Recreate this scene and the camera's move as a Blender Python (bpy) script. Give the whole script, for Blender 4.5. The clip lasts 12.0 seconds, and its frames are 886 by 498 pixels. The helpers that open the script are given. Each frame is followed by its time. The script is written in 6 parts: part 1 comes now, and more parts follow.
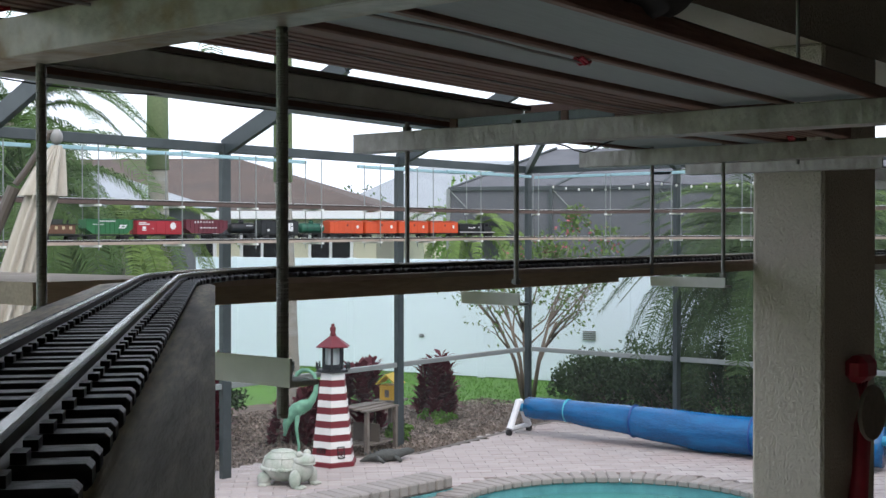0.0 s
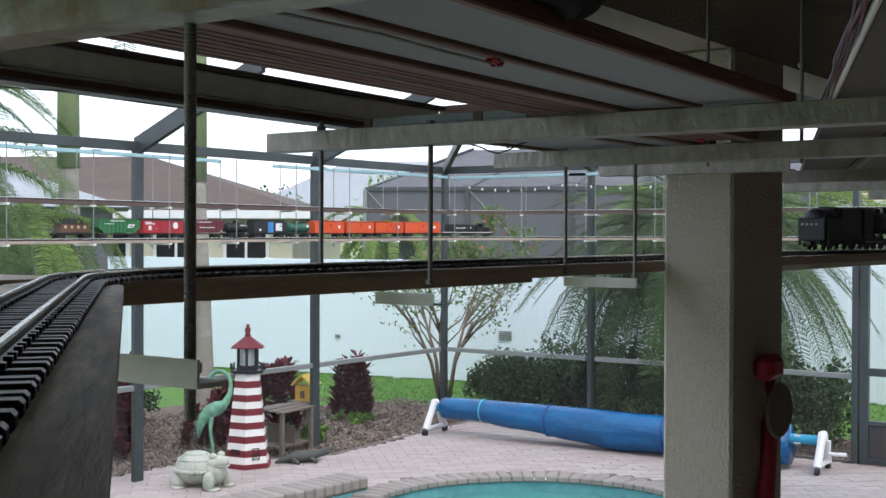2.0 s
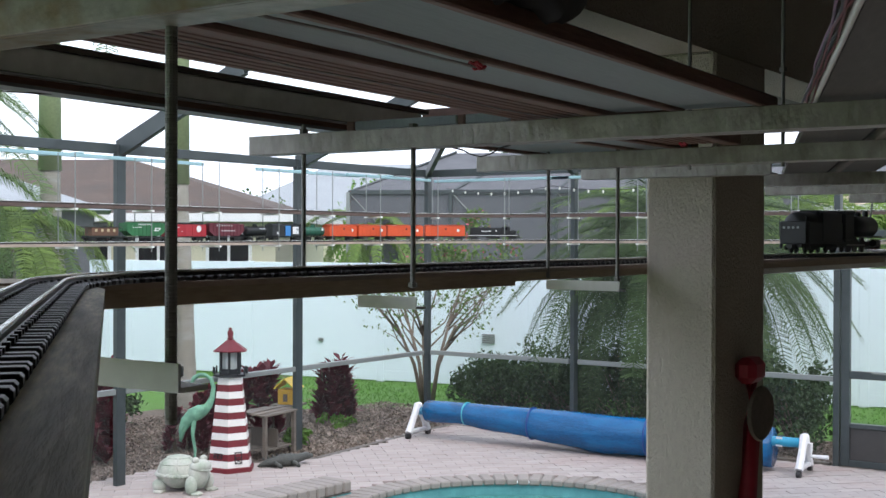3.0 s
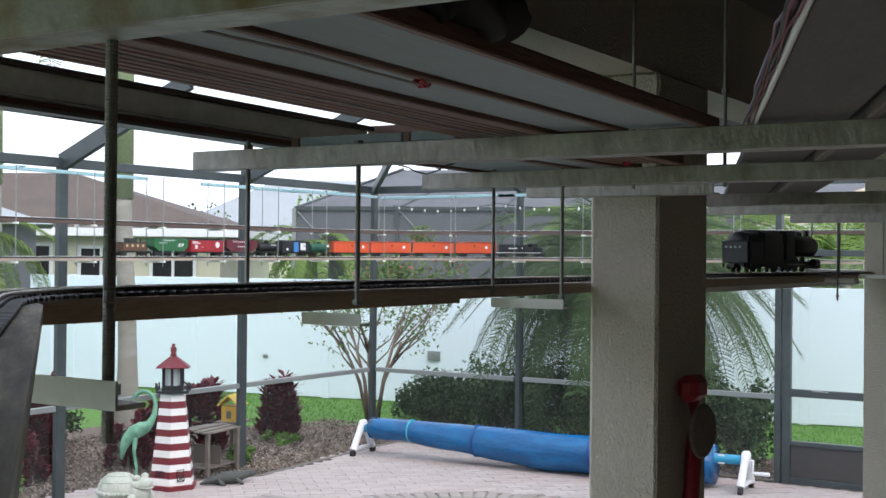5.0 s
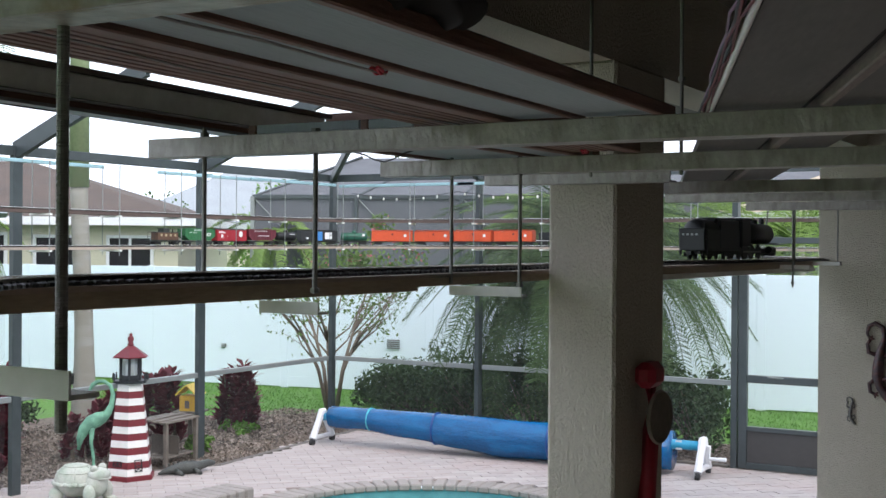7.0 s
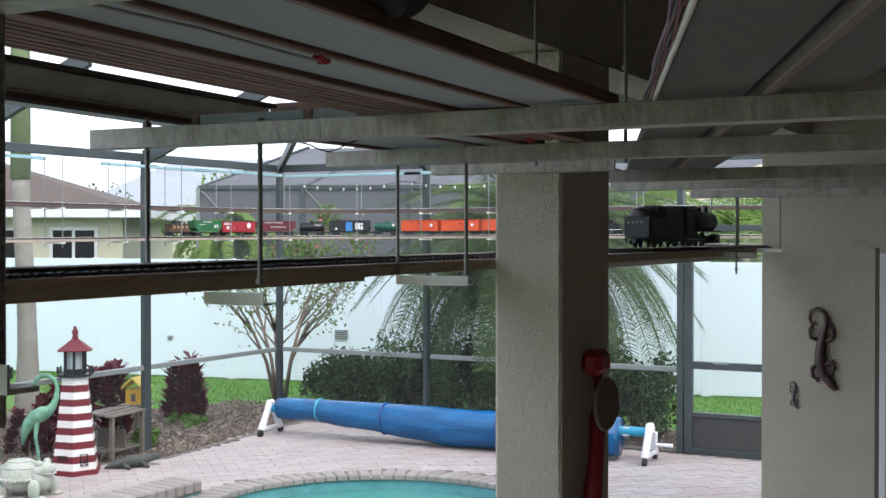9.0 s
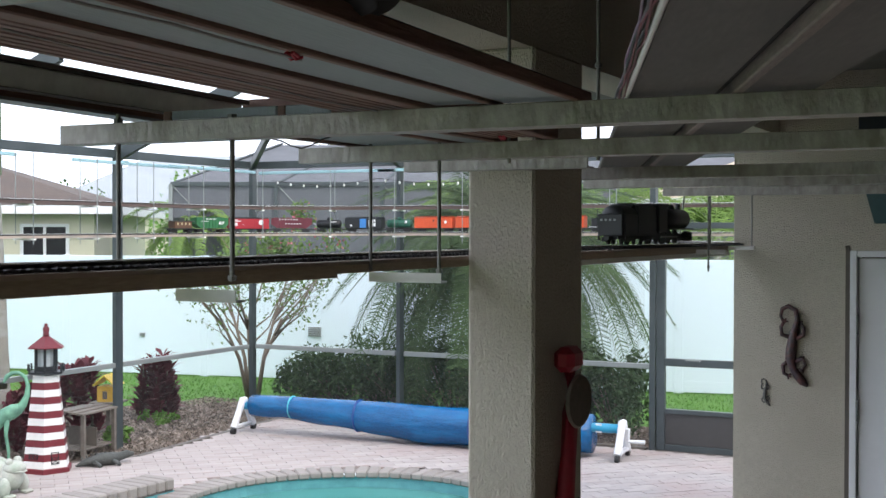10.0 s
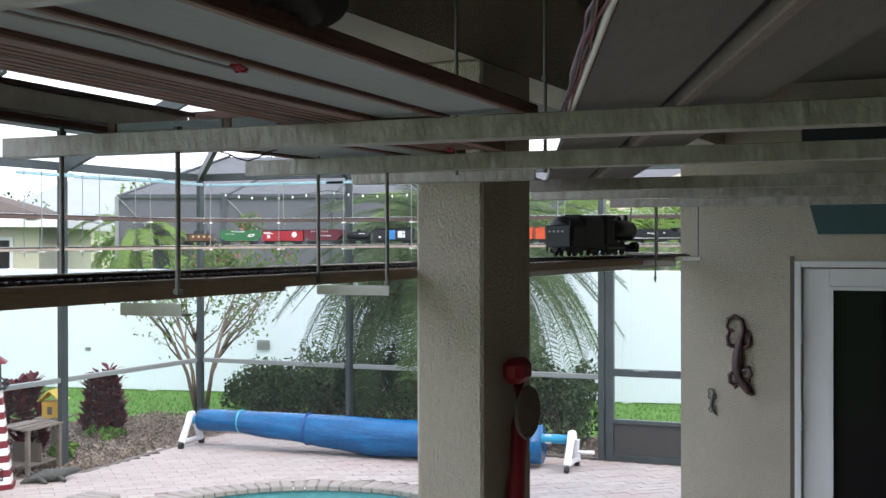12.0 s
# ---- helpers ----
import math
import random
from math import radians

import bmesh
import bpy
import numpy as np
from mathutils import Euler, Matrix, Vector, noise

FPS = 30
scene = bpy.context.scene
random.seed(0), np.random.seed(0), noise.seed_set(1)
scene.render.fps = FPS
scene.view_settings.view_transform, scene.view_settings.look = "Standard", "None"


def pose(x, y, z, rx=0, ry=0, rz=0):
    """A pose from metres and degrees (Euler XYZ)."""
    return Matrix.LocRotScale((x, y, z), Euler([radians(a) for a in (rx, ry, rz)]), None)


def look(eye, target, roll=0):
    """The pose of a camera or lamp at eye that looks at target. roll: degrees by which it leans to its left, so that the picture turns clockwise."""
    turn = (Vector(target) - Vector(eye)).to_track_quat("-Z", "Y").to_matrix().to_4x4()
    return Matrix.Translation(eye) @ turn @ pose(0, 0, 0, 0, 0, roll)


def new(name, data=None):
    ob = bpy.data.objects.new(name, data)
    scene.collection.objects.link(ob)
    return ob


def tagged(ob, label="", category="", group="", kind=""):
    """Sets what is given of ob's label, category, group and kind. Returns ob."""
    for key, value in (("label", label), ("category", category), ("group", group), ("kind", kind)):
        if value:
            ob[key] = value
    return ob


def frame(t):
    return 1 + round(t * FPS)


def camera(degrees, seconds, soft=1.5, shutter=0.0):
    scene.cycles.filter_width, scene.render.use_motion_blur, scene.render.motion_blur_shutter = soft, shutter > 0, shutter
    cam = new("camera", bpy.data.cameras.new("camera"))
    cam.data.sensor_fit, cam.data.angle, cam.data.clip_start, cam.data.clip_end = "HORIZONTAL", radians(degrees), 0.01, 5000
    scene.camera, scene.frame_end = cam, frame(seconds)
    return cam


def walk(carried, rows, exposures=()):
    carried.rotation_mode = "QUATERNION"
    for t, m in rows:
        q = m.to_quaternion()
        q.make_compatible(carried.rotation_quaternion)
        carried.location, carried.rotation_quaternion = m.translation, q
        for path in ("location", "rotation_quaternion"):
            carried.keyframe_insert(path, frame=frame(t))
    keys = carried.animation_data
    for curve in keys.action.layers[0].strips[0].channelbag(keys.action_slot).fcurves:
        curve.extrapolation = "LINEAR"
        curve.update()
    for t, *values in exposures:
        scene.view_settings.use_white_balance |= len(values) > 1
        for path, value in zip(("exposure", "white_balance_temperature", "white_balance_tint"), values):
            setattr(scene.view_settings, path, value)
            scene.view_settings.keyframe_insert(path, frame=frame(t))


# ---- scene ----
# a camcorder on a tripod: the lens swings round a pivot just behind it
cam = camera(39.54, 12.0)
PIVOT = pose(0, 0, 2.2, 0, 0, 39.0)
LENS = pose(-0.030, 0.0736, 0)
PAN = [
    (0, -0.00, -0.62, 0.00),
    (0.5, -1.30, -0.50, -0.02),
    (1, -2.37, -0.29, 0.09),
    (1.5, -3.22, -0.50, -0.05),
    (2, -3.86, -0.60, -0.18),
    (2.5, -4.34, -0.59, -0.41),
    (3, -4.64, -0.45, -0.18),
    (5, -7.13, 0.35, -0.57),
    (5.5, -7.43, 0.25, -0.97),
    (6, -7.82, 0.20, -0.28),
    (6.5, -8.37, 0.10, -0.47),
    (7, -9.02, -0.18, -0.43),
    (9, -11.45, -0.65, -0.01),
    (9.5, -12.04, -0.77, 0.22),
    (10, -12.67, -0.78, -0.10),
    (10.5, -13.39, -0.58, -0.23),
    (11, -14.10, -0.38, -0.15),
    (11.5, -14.69, -0.28, -0.08),
    (12, -15.02, -0.23, 0.12),
]
walk(cam, [(t, PIVOT @ pose(0, 0, 0, pitch, roll, yaw) @ LENS @ pose(0, 0, 0, 90)) for t, yaw, pitch, roll in PAN],
     exposures=[(0.0, -0.15, 6250, 11.5), (3.0, -0.02, 6250, 11.5), (5.5, 0.08, 6250, 11.5), (9.5, 0.25, 6300, 11.5), (12.0, 0.42, 6350, 11.8)])

# ---- light: a bright overcast sky, weak wide sun ----
world = bpy.data.worlds.new("overcast_sky")
scene.world = world
world.use_nodes = True
wn, wl = world.node_tree.nodes, world.node_tree.links
sky = wn.new("ShaderNodeTexSky")
sky.sky_type, sky.sun_disc = "NISHITA", False
sky.sun_elevation, sky.sun_rotation = radians(52), radians(120)
sky.dust_density, sky.air_density, sky.ozone_density = 6.0, 1.6, 1.0
cloud = wn.new("ShaderNodeMix")
cloud.data_type = "RGBA"
cloud.inputs[0].default_value = 0.72
cloud.inputs[7].default_value = (8.4, 8.9, 10.0, 1)
wl.new(sky.outputs[0], cloud.inputs[6])
wl.new(cloud.outputs[2], wn["Background"].inputs[0])
wn["Background"].inputs[1].default_value = 0.24
SUN = bpy.data.lights.new("sun", "SUN")
SUN.energy, SUN.angle, SUN.color = 1.0, radians(25), (1.0, 0.96, 0.9)
new("sun", SUN).matrix_world = look((0, 0, 20), (-8 * math.sin(radians(120)), -8 * math.cos(radians(120)), 20 - 10.2))

# ---- materials ----
def mat(name, color, rough=0.6, metal=0.0, vary=0.15, scale=8.0, bump=0.0, bscale=60.0, island=0.0, per_object=0.0, second=None, second_scale=2.0, spec=0.5, stretch=None, coat=0.0):
    """Principled material with two scales of colour variation and fine relief."""
    m = bpy.data.materials.new(name)
    m.use_nodes = True
    n, l = m.node_tree.nodes, m.node_tree.links
    b = n["Principled BSDF"]
    b.inputs["Roughness"].default_value, b.inputs["Metallic"].default_value = rough, metal
    b.inputs["Specular IOR Level"].default_value = spec
    b.inputs["Coat Weight"].default_value = coat
    co = n.new("ShaderNodeTexCoord")
    src = co.outputs["Object"]
    if stretch:
        mp = n.new("ShaderNodeMapping")
        mp.inputs["Scale"].default_value = stretch
        l.new(src, mp.inputs[0])
        src = mp.outputs[0]
    fine = n.new("ShaderNodeTexNoise")
    fine.inputs["Scale"].default_value, fine.inputs["Detail"].default_value = scale * 6, 6
    big = n.new("ShaderNodeTexNoise")
    big.inputs["Scale"].default_value, big.inputs["Detail"].default_value = scale / 4, 4
    l.new(src, fine.inputs[0]), l.new(src, big.inputs[0])
    add = n.new("ShaderNodeMath")
    add.operation = "ADD"
    l.new(fine.outputs[0], add.inputs[0]), l.new(big.outputs[0], add.inputs[1])
    val = add.outputs[0]
    for amount, node, out in ((island, "ShaderNodeNewGeometry", "Random Per Island"), (per_object, "ShaderNodeObjectInfo", "Random")):
        if amount:
            g = n.new(node)
            k = n.new("ShaderNodeMath")
            k.operation, k.inputs[1].default_value = "MULTIPLY_ADD", amount
            l.new(g.outputs[out], k.inputs[0]), l.new(val, k.inputs[2])
            val = k.outputs[0]
    rng = n.new("ShaderNodeMapRange")
    rng.inputs[1].default_value, rng.inputs[2].default_value = 0.6, 1.4 + island + per_object
    rng.inputs[3].default_value, rng.inputs[4].default_value = 1 - vary, 1 + vary
    l.new(val, rng.inputs[0])
    base = n.new("ShaderNodeMix")
    base.data_type, base.blend_type = "RGBA", "MULTIPLY"
    base.inputs[0].default_value = 1
    base.inputs[6].default_value = (*color, 1)
    l.new(rng.outputs[0], base.inputs[7])
    out = base.outputs[2]
    if second:
        patch = n.new("ShaderNodeTexNoise")
        patch.inputs["Scale"].default_value, patch.inputs["Detail"].default_value = second_scale, 5
        l.new(src, patch.inputs[0])
        ramp = n.new("ShaderNodeMapRange")
        ramp.inputs[1].default_value, ramp.inputs[2].default_value = 0.45, 0.68
        l.new(patch.outputs[0], ramp.inputs[0])
        mix = n.new("ShaderNodeMix")
        mix.data_type = "RGBA"
        mix.inputs[7].default_value = (*second, 1)
        l.new(ramp.outputs[0], mix.inputs[0]), l.new(out, mix.inputs[6])
        out = mix.outputs[2]
    l.new(out, b.inputs["Base Color"])
    if bump:
        nb = n.new("ShaderNodeTexNoise")
        nb.inputs["Scale"].default_value, nb.inputs["Detail"].default_value = bscale, 5
        l.new(src, nb.inputs[0])
        bp = n.new("ShaderNodeBump")
        bp.inputs["Strength"].default_value, bp.inputs["Distance"].default_value = min(1, bump), 0.01
        l.new(nb.outputs[0], bp.inputs["Height"]), l.new(bp.outputs[0], b.inputs["Normal"])
    return m


def leafy(name, color, vary=0.45, trans=0.25):
    """Leaves: diffuse with a little light shining through."""
    m = mat(name, color, 0.6, vary=vary, scale=4, island=0.6, spec=0.18)
    n, l = m.node_tree.nodes, m.node_tree.links
    b = n["Principled BSDF"]
    t = n.new("ShaderNodeBsdfTranslucent")
    l.new(b.inputs["Base Color"].links[0].from_socket, t.inputs[0])
    mx = n.new("ShaderNodeMixShader")
    mx.inputs[0].default_value = trans
    l.new(b.outputs[0], mx.inputs[1]), l.new(t.outputs[0], mx.inputs[2])
    l.new(mx.outputs[0], n["Material Output"].inputs[0])
    return m


def sheer(name, color, cover):
    """Fine insect screen: mostly open, the threads scatter a little light."""
    m = bpy.data.materials.new(name)
    m.use_nodes = True
    n, l = m.node_tree.nodes, m.node_tree.links
    b = n["Principled BSDF"]
    b.inputs["Base Color"].default_value, b.inputs["Roughness"].default_value = (*color, 1), 0.8
    t = n.new("ShaderNodeBsdfTransparent")
    mx = n.new("ShaderNodeMixShader")
    mx.inputs[0].default_value = cover
    l.new(t.outputs[0], mx.inputs[1]), l.new(b.outputs[0], mx.inputs[2])
    l.new(mx.outputs[0], n["Material Output"].inputs[0])
    return m


M = {}
M["stucco"] = mat("stucco", (0.50, 0.46, 0.38), 0.9, vary=0.10, scale=9, bump=0.85, bscale=190, stretch=(1.1, 1.1, 0.6), second=(0.45, 0.41, 0.335), second_scale=1.5)
# ceiling and soffit colour, darkened to hold the deep shade under the roof
M["ceiling"] = mat("shade_dark_ceiling", (0.13, 0.12, 0.105), 0.8, vary=0.08, scale=3, bump=0.3, bscale=80)
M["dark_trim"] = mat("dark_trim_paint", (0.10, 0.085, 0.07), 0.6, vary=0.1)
M["bronze"] = mat("grey_green_aluminium_paint", (0.044, 0.056, 0.06), 0.42, vary=0.18, scale=3, second=(0.06, 0.073, 0.077), second_scale=3)
M["rail_alu"] = mat("pale_grey_aluminium", (0.22, 0.24, 0.235), 0.45, vary=0.12, scale=3)
M["galv"] = mat("galvanised_steel", (0.37, 0.35, 0.325), 0.5, metal=0.25, vary=0.22, scale=10, second=(0.26, 0.24, 0.215), second_scale=26, bump=0.5, bscale=70, stretch=(1, 1, 0.5))
M["galv_rust"] = mat("stained_galvanised_steel", (0.42, 0.40, 0.34), 0.5, metal=0.3, vary=0.35, scale=9, second=(0.25, 0.17, 0.075), second_scale=16, bump=0.2)
M["rod"] = mat("zinc_threaded_rod", (0.24, 0.24, 0.22), 0.42, metal=0.6, vary=0.25, scale=20, stretch=(0.3, 0.3, 12), bump=0.5, bscale=30)
M["white_metal"] = mat("white_painted_bracket", (0.78, 0.78, 0.75), 0.5, vary=0.12, scale=8, second=(0.66, 0.66, 0.63))
M["aqua_bar"] = mat("pale_aqua_aluminium_bar", (0.33, 0.52, 0.57), 0.35, metal=0.2, vary=0.1, scale=4)
M["deck_grey"] = mat("grey_painted_plywood", (0.32, 0.365, 0.38), 0.75, vary=0.12, scale=5, stretch=(8, 0.6, 1), bump=0.15, bscale=30)
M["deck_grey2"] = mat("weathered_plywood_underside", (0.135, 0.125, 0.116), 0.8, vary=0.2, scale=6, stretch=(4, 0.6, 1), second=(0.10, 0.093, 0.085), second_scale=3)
M["redwood"] = mat("red_brown_stained_lumber", (0.19, 0.105, 0.078), 0.6, vary=0.3, scale=6, stretch=(10, 0.8, 10), bump=0.2, bscale=20)
M["brown_board"] = mat("brown_painted_lumber", (0.42, 0.345, 0.25), 0.7, vary=0.25, scale=6, stretch=(6, 0.8, 6), bump=0.2, bscale=20)
M["tan_board"] = mat("weathered_tan_board", (0.42, 0.33, 0.27), 0.8, vary=0.22, scale=5, stretch=(12, 1, 4), second=(0.27, 0.25, 0.21), second_scale=3, bump=0.3, bscale=18)
M["ply_top"] = mat("weathered_grey_plywood", (0.70, 0.60, 0.42), 0.58, vary=0.4, scale=5, stretch=(9, 0.9, 1), second=(0.36, 0.30, 0.21), second_scale=4, bump=0.35, bscale=24)
M["rail_side"] = mat("tarnished_rail_side", (0.10, 0.085, 0.07), 0.4, metal=0.7, vary=0.3, scale=20)
M["rail_steel"] = mat("bright_rail_head", (0.78, 0.77, 0.74), 0.24, metal=1.0, vary=0.12, scale=30)
M["tie"] = mat("dark_plastic_tie", (0.022, 0.020, 0.021), 0.38, vary=0.3, scale=20, bump=0.2, bscale=90, per_object=0.3)
M["paver"] = mat("pink_grey_concrete_paver", (0.36, 0.325, 0.31), 0.85, vary=0.26, scale=5, per_object=0.9, island=0.9, bump=0.25, bscale=60, second=(0.37, 0.30, 0.28), second_scale=1.3)
M["grout"] = mat("sand_joint", (0.25, 0.225, 0.21), 0.95, vary=0.2, scale=10)
M["coping"] = mat("grey_coping_brick", (0.27, 0.245, 0.225), 0.8, vary=0.2, scale=7, per_object=0.8, bump=0.25, bscale=50)
M["pool_tile"] = mat("blue_green_pool_tile", (0.12, 0.34, 0.36), 0.25, vary=0.25, scale=30)
M["plaster"] = mat("pool_plaster", (0.25, 0.52, 0.50), 0.7, vary=0.08, scale=2)
M["mulch"] = mat("brown_bark_mulch", (0.11, 0.08, 0.06), 0.95, vary=0.5, scale=14, second=(0.19, 0.15, 0.12), second_scale=9, bump=1.0, bscale=40)
M["chips"] = mat("bark_chips", (0.22, 0.185, 0.155), 0.9, vary=0.85, scale=10, island=1.2)
M["lawn"] = mat("green_lawn", (0.075, 0.185, 0.02), 0.9, vary=0.3, scale=8, second=(0.09, 0.20, 0.03), second_scale=1.2, bump=0.8, bscale=90)
M["grass"] = leafy("grass_blades", (0.085, 0.21, 0.025))
M["vinyl"] = mat("white_vinyl_fence", (0.70, 0.80, 0.87), 0.45, vary=0.04, scale=1.0)
M["asphalt"] = mat("shingle_roof", (0.092, 0.066, 0.052), 0.9, vary=0.45, scale=6, island=0.7, second=(0.072, 0.056, 0.047), second_scale=0.9, bump=0.6, bscale=14)
M["shingle_grey"] = mat("grey_shingle_roof", (0.30, 0.33, 0.35), 0.9, vary=0.12, scale=6)
M["cream"] = mat("cream_stucco", (0.60, 0.57, 0.44), 0.9, vary=0.07, scale=4, bump=0.3)
M["dark_glass"] = mat("dark_window_glass", (0.012, 0.012, 0.013), 0.03, vary=0.1, spec=0.06)
M["far_screen"] = mat("dark_screen_mesh", (0.105, 0.11, 0.125), 0.8, vary=0.12, scale=0.6)
M["far_screen_light"] = mat("grey_screen_roof", (0.10, 0.105, 0.115), 0.8, vary=0.25, scale=0.5)
M["screen"] = sheer("insect_screen", (0.25, 0.26, 0.27), 0.035)
M["palm_trunk"] = mat("grey_palm_trunk", (0.27, 0.26, 0.22), 0.85, vary=0.22, scale=5, stretch=(1, 1, 4), second=(0.33, 0.33, 0.30), second_scale=2, bump=0.4, bscale=14)
M["crownshaft"] = mat("green_crownshaft", (0.24, 0.30, 0.16), 0.5, vary=0.2, scale=5)
M["bark"] = mat("grey_brown_bark", (0.17, 0.135, 0.105), 0.9, vary=0.3, scale=8, bump=0.6, bscale=30)
M["palm_leaf"] = leafy("palm_leaf", (0.085, 0.15, 0.045))
M["palm_light"] = leafy("yellow_green_palm_leaf", (0.16, 0.25, 0.06), vary=0.6)
M["palm_dark"] = leafy("dark_palm_leaf", (0.075, 0.12, 0.05), vary=0.6, trans=0.22)
M["hedge_leaf"] = leafy("hedge_leaf", (0.05, 0.085, 0.035), vary=0.6)
M["myrtle_leaf"] = leafy("crape_myrtle_leaf", (0.11, 0.18, 0.045))
M["pink_flower"] = leafy("pink_blossom", (0.45, 0.13, 0.16))
M["croton"] = leafy("dark_red_leaf", (0.125, 0.028, 0.038))
M["red_flower"] = leafy("red_blossom", (0.5, 0.035, 0.03))
M["fresh_leaf"] = leafy("fresh_green_leaf", (0.13, 0.25, 0.05))


# ---- building kit ----
def bm_mesh(bm, name, material, smooth=False):
    me = bpy.data.meshes.new(name)
    bm.to_mesh(me)
    bm.free()
    for item in material if isinstance(material, (list, tuple)) else (material,):
        me.materials.append(item)
    if smooth:
        me.polygons.foreach_set("use_smooth", [True] * len(me.polygons))
        me.update()
    return me


def part(name, bm, material, parent, label="", smooth=False, m=None):
    """One mesh object under a thing or under a part."""
    ob = new(name, bm_mesh(bm, name, material, smooth))
    ob.parent = parent
    if m is not None:
        ob.matrix_basis = m
    return tagged(ob, label)


def thing(name, m, label, category, group="", kind="", bm=None, material=None, smooth=False):
    """A top-level thing: an Empty at its base, or one mesh."""
    ob = new(name, bm_mesh(bm, name, material, smooth) if bm else None)
    if not bm:
        ob.empty_display_size = 0.05
    ob.matrix_basis = m
    return tagged(ob, label, category, group, kind)


def box(bm, lo, hi, m=None, bevel=0.0):
    lo, hi = Vector(lo), Vector(hi)
    mm = Matrix.Translation((lo + hi) / 2) @ Matrix.Diagonal((*(hi - lo), 1))
    geo = bmesh.ops.create_cube(bm, size=1, matrix=(m @ mm) if m else mm)
    if bevel:
        es = list({e for v in geo["verts"] for e in v.link_edges})
        bmesh.ops.bevel(bm, geom=es, offset=bevel, segments=1, affect="EDGES", clamp_overlap=True)
    return bm


def boxed(lo, hi, bevel=0.0, m=None):
    return box(bmesh.new(), lo, hi, m, bevel)


def tube(bm, pts, radius, sides=8, caps=True, up=Vector((0, 0, 1))):
    """A tube through points; radius one number or one per point."""
    pts = [Vector(p) for p in pts]
    rs = radius if isinstance(radius, (list, tuple)) else [radius] * len(pts)
    rings = []
    for i, p in enumerate(pts):
        d = (pts[min(i + 1, len(pts) - 1)] - pts[max(i - 1, 0)]).normalized()
        a = d.cross(up)
        if a.length < 1e-3:
            a = d.cross(Vector((1, 0, 0)))
        a.normalize()
        b = d.cross(a)
        rings.append([bm.verts.new(p + rs[i] * (math.cos(k * math.tau / sides) * a + math.sin(k * math.tau / sides) * b)) for k in range(sides)])
    for r0, r1 in zip(rings, rings[1:]):
        for k in range(sides):
            bm.faces.new((r0[k], r0[(k + 1) % sides], r1[(k + 1) % sides], r1[k]))
    if caps:
        bm.faces.new(rings[0][::-1]), bm.faces.new(rings[-1])
    return bm


def lathe(bm, profile, sides=16, m=None, turn=0.0):
    """A turned shape from (radius, height) pairs."""
    rings = []
    for r, z in profile:
        rings.append([bm.verts.new((m or Matrix()) @ Vector((r * math.cos(turn + k * math.tau / sides), r * math.sin(turn + k * math.tau / sides), z))) for k in range(sides)])
    for r0, r1 in zip(rings, rings[1:]):
        for k in range(sides):
            bm.faces.new((r0[k], r0[(k + 1) % sides], r1[(k + 1) % sides], r1[k]))
    bm.faces.new(rings[0][::-1]), bm.faces.new(rings[-1])
    return bm


def slab(bm, outline, z0, z1):
    """A flat plate with any outline (counter-clockwise)."""
    lo = [bm.verts.new((x, y, z0)) for x, y in outline]
    hi = [bm.verts.new((x, y, z1)) for x, y in outline]
    n = len(outline)
    bm.faces.new(lo[::-1]), bm.faces.new(hi)
    for k in range(n):
        bm.faces.new((lo[k], lo[(k + 1) % n], hi[(k + 1) % n], hi[k]))
    return bm


def ball(bm, c, r, m=None, seg=12):
    mm = Matrix.Translation(c) @ Matrix.Diagonal((*(r if isinstance(r, tuple) else (r, r, r)), 1))
    bmesh.ops.create_uvsphere(bm, u_segments=seg, v_segments=max(6, seg * 2 // 3), radius=1, matrix=(m @ mm) if m else mm)
    return bm


def along(a, b):
    """Pose at a whose y axis points to b, level x."""
    a, b = Vector(a), Vector(b)
    y = (b - a).normalized()
    x = y.cross(Vector((0, 0, 1))).normalized()
    z = x.cross(y)
    return Matrix.Translation(a) @ Matrix((x, y, z)).transposed().to_4x4()


# ---- the house: lanai walls, ceiling, beam, column ----
S = M["stucco"]
FINE = mat("fine_stucco", (0.50, 0.46, 0.38), 0.9, vary=0.13, scale=9, bump=1.0, bscale=130, second=(0.46, 0.42, 0.345), second_scale=1.2)


def structure(name, bm, material, label, category="wall", m=None, smooth=False):
    return thing(name, m or Matrix(), label, category, kind="structure", bm=bm, material=material, smooth=smooth)


structure("floor", boxed((-1.75, -3.2, -0.3), (4.2, 6.4, 0.0)), M["brown_board"], "lanai floor of brown sealed concrete", "floor")
structure("ceiling", boxed((-1.3, -3.2, 3.0), (4.2, 6.4, 3.12)), M["ceiling"], "painted lanai ceiling, its colour darkened for deep shade", "ceiling")
structure("soffit", boxed((-2.05, -3.2, 2.80), (-1.5, 6.4, 2.88)), M["ceiling"], "painted soffit under the roof overhang, its colour darkened for shade", "soffit")
structure("beam", boxed((-1.5, -3.2, 2.69), (-1.3, 6.4, 3.12)), S, "stuccoed beam over the lanai opening", "beam")
structure("roof", boxed((-2.1, -3.4, 3.12), (4.4, 9.8, 3.25)), M["asphalt"], "brown shingle roof over the lanai", "roof")
# unseen wall, added and kept dark to cut bounced light in the lanai
structure("wall_east", boxed((4.0, -3.2, 0.0), (4.2, 6.4, 3.0)), M["dark_trim"], "unseen dark wall added to keep light out of the lanai", "wall")
# unseen end wall, added to block daylight behind the camera
structure("wall_south", boxed((-1.3, -3.4, 0.0), (4.2, -3.2, 3.12)), S, "unseen stucco wall added to shut daylight out of the lanai", "wall")
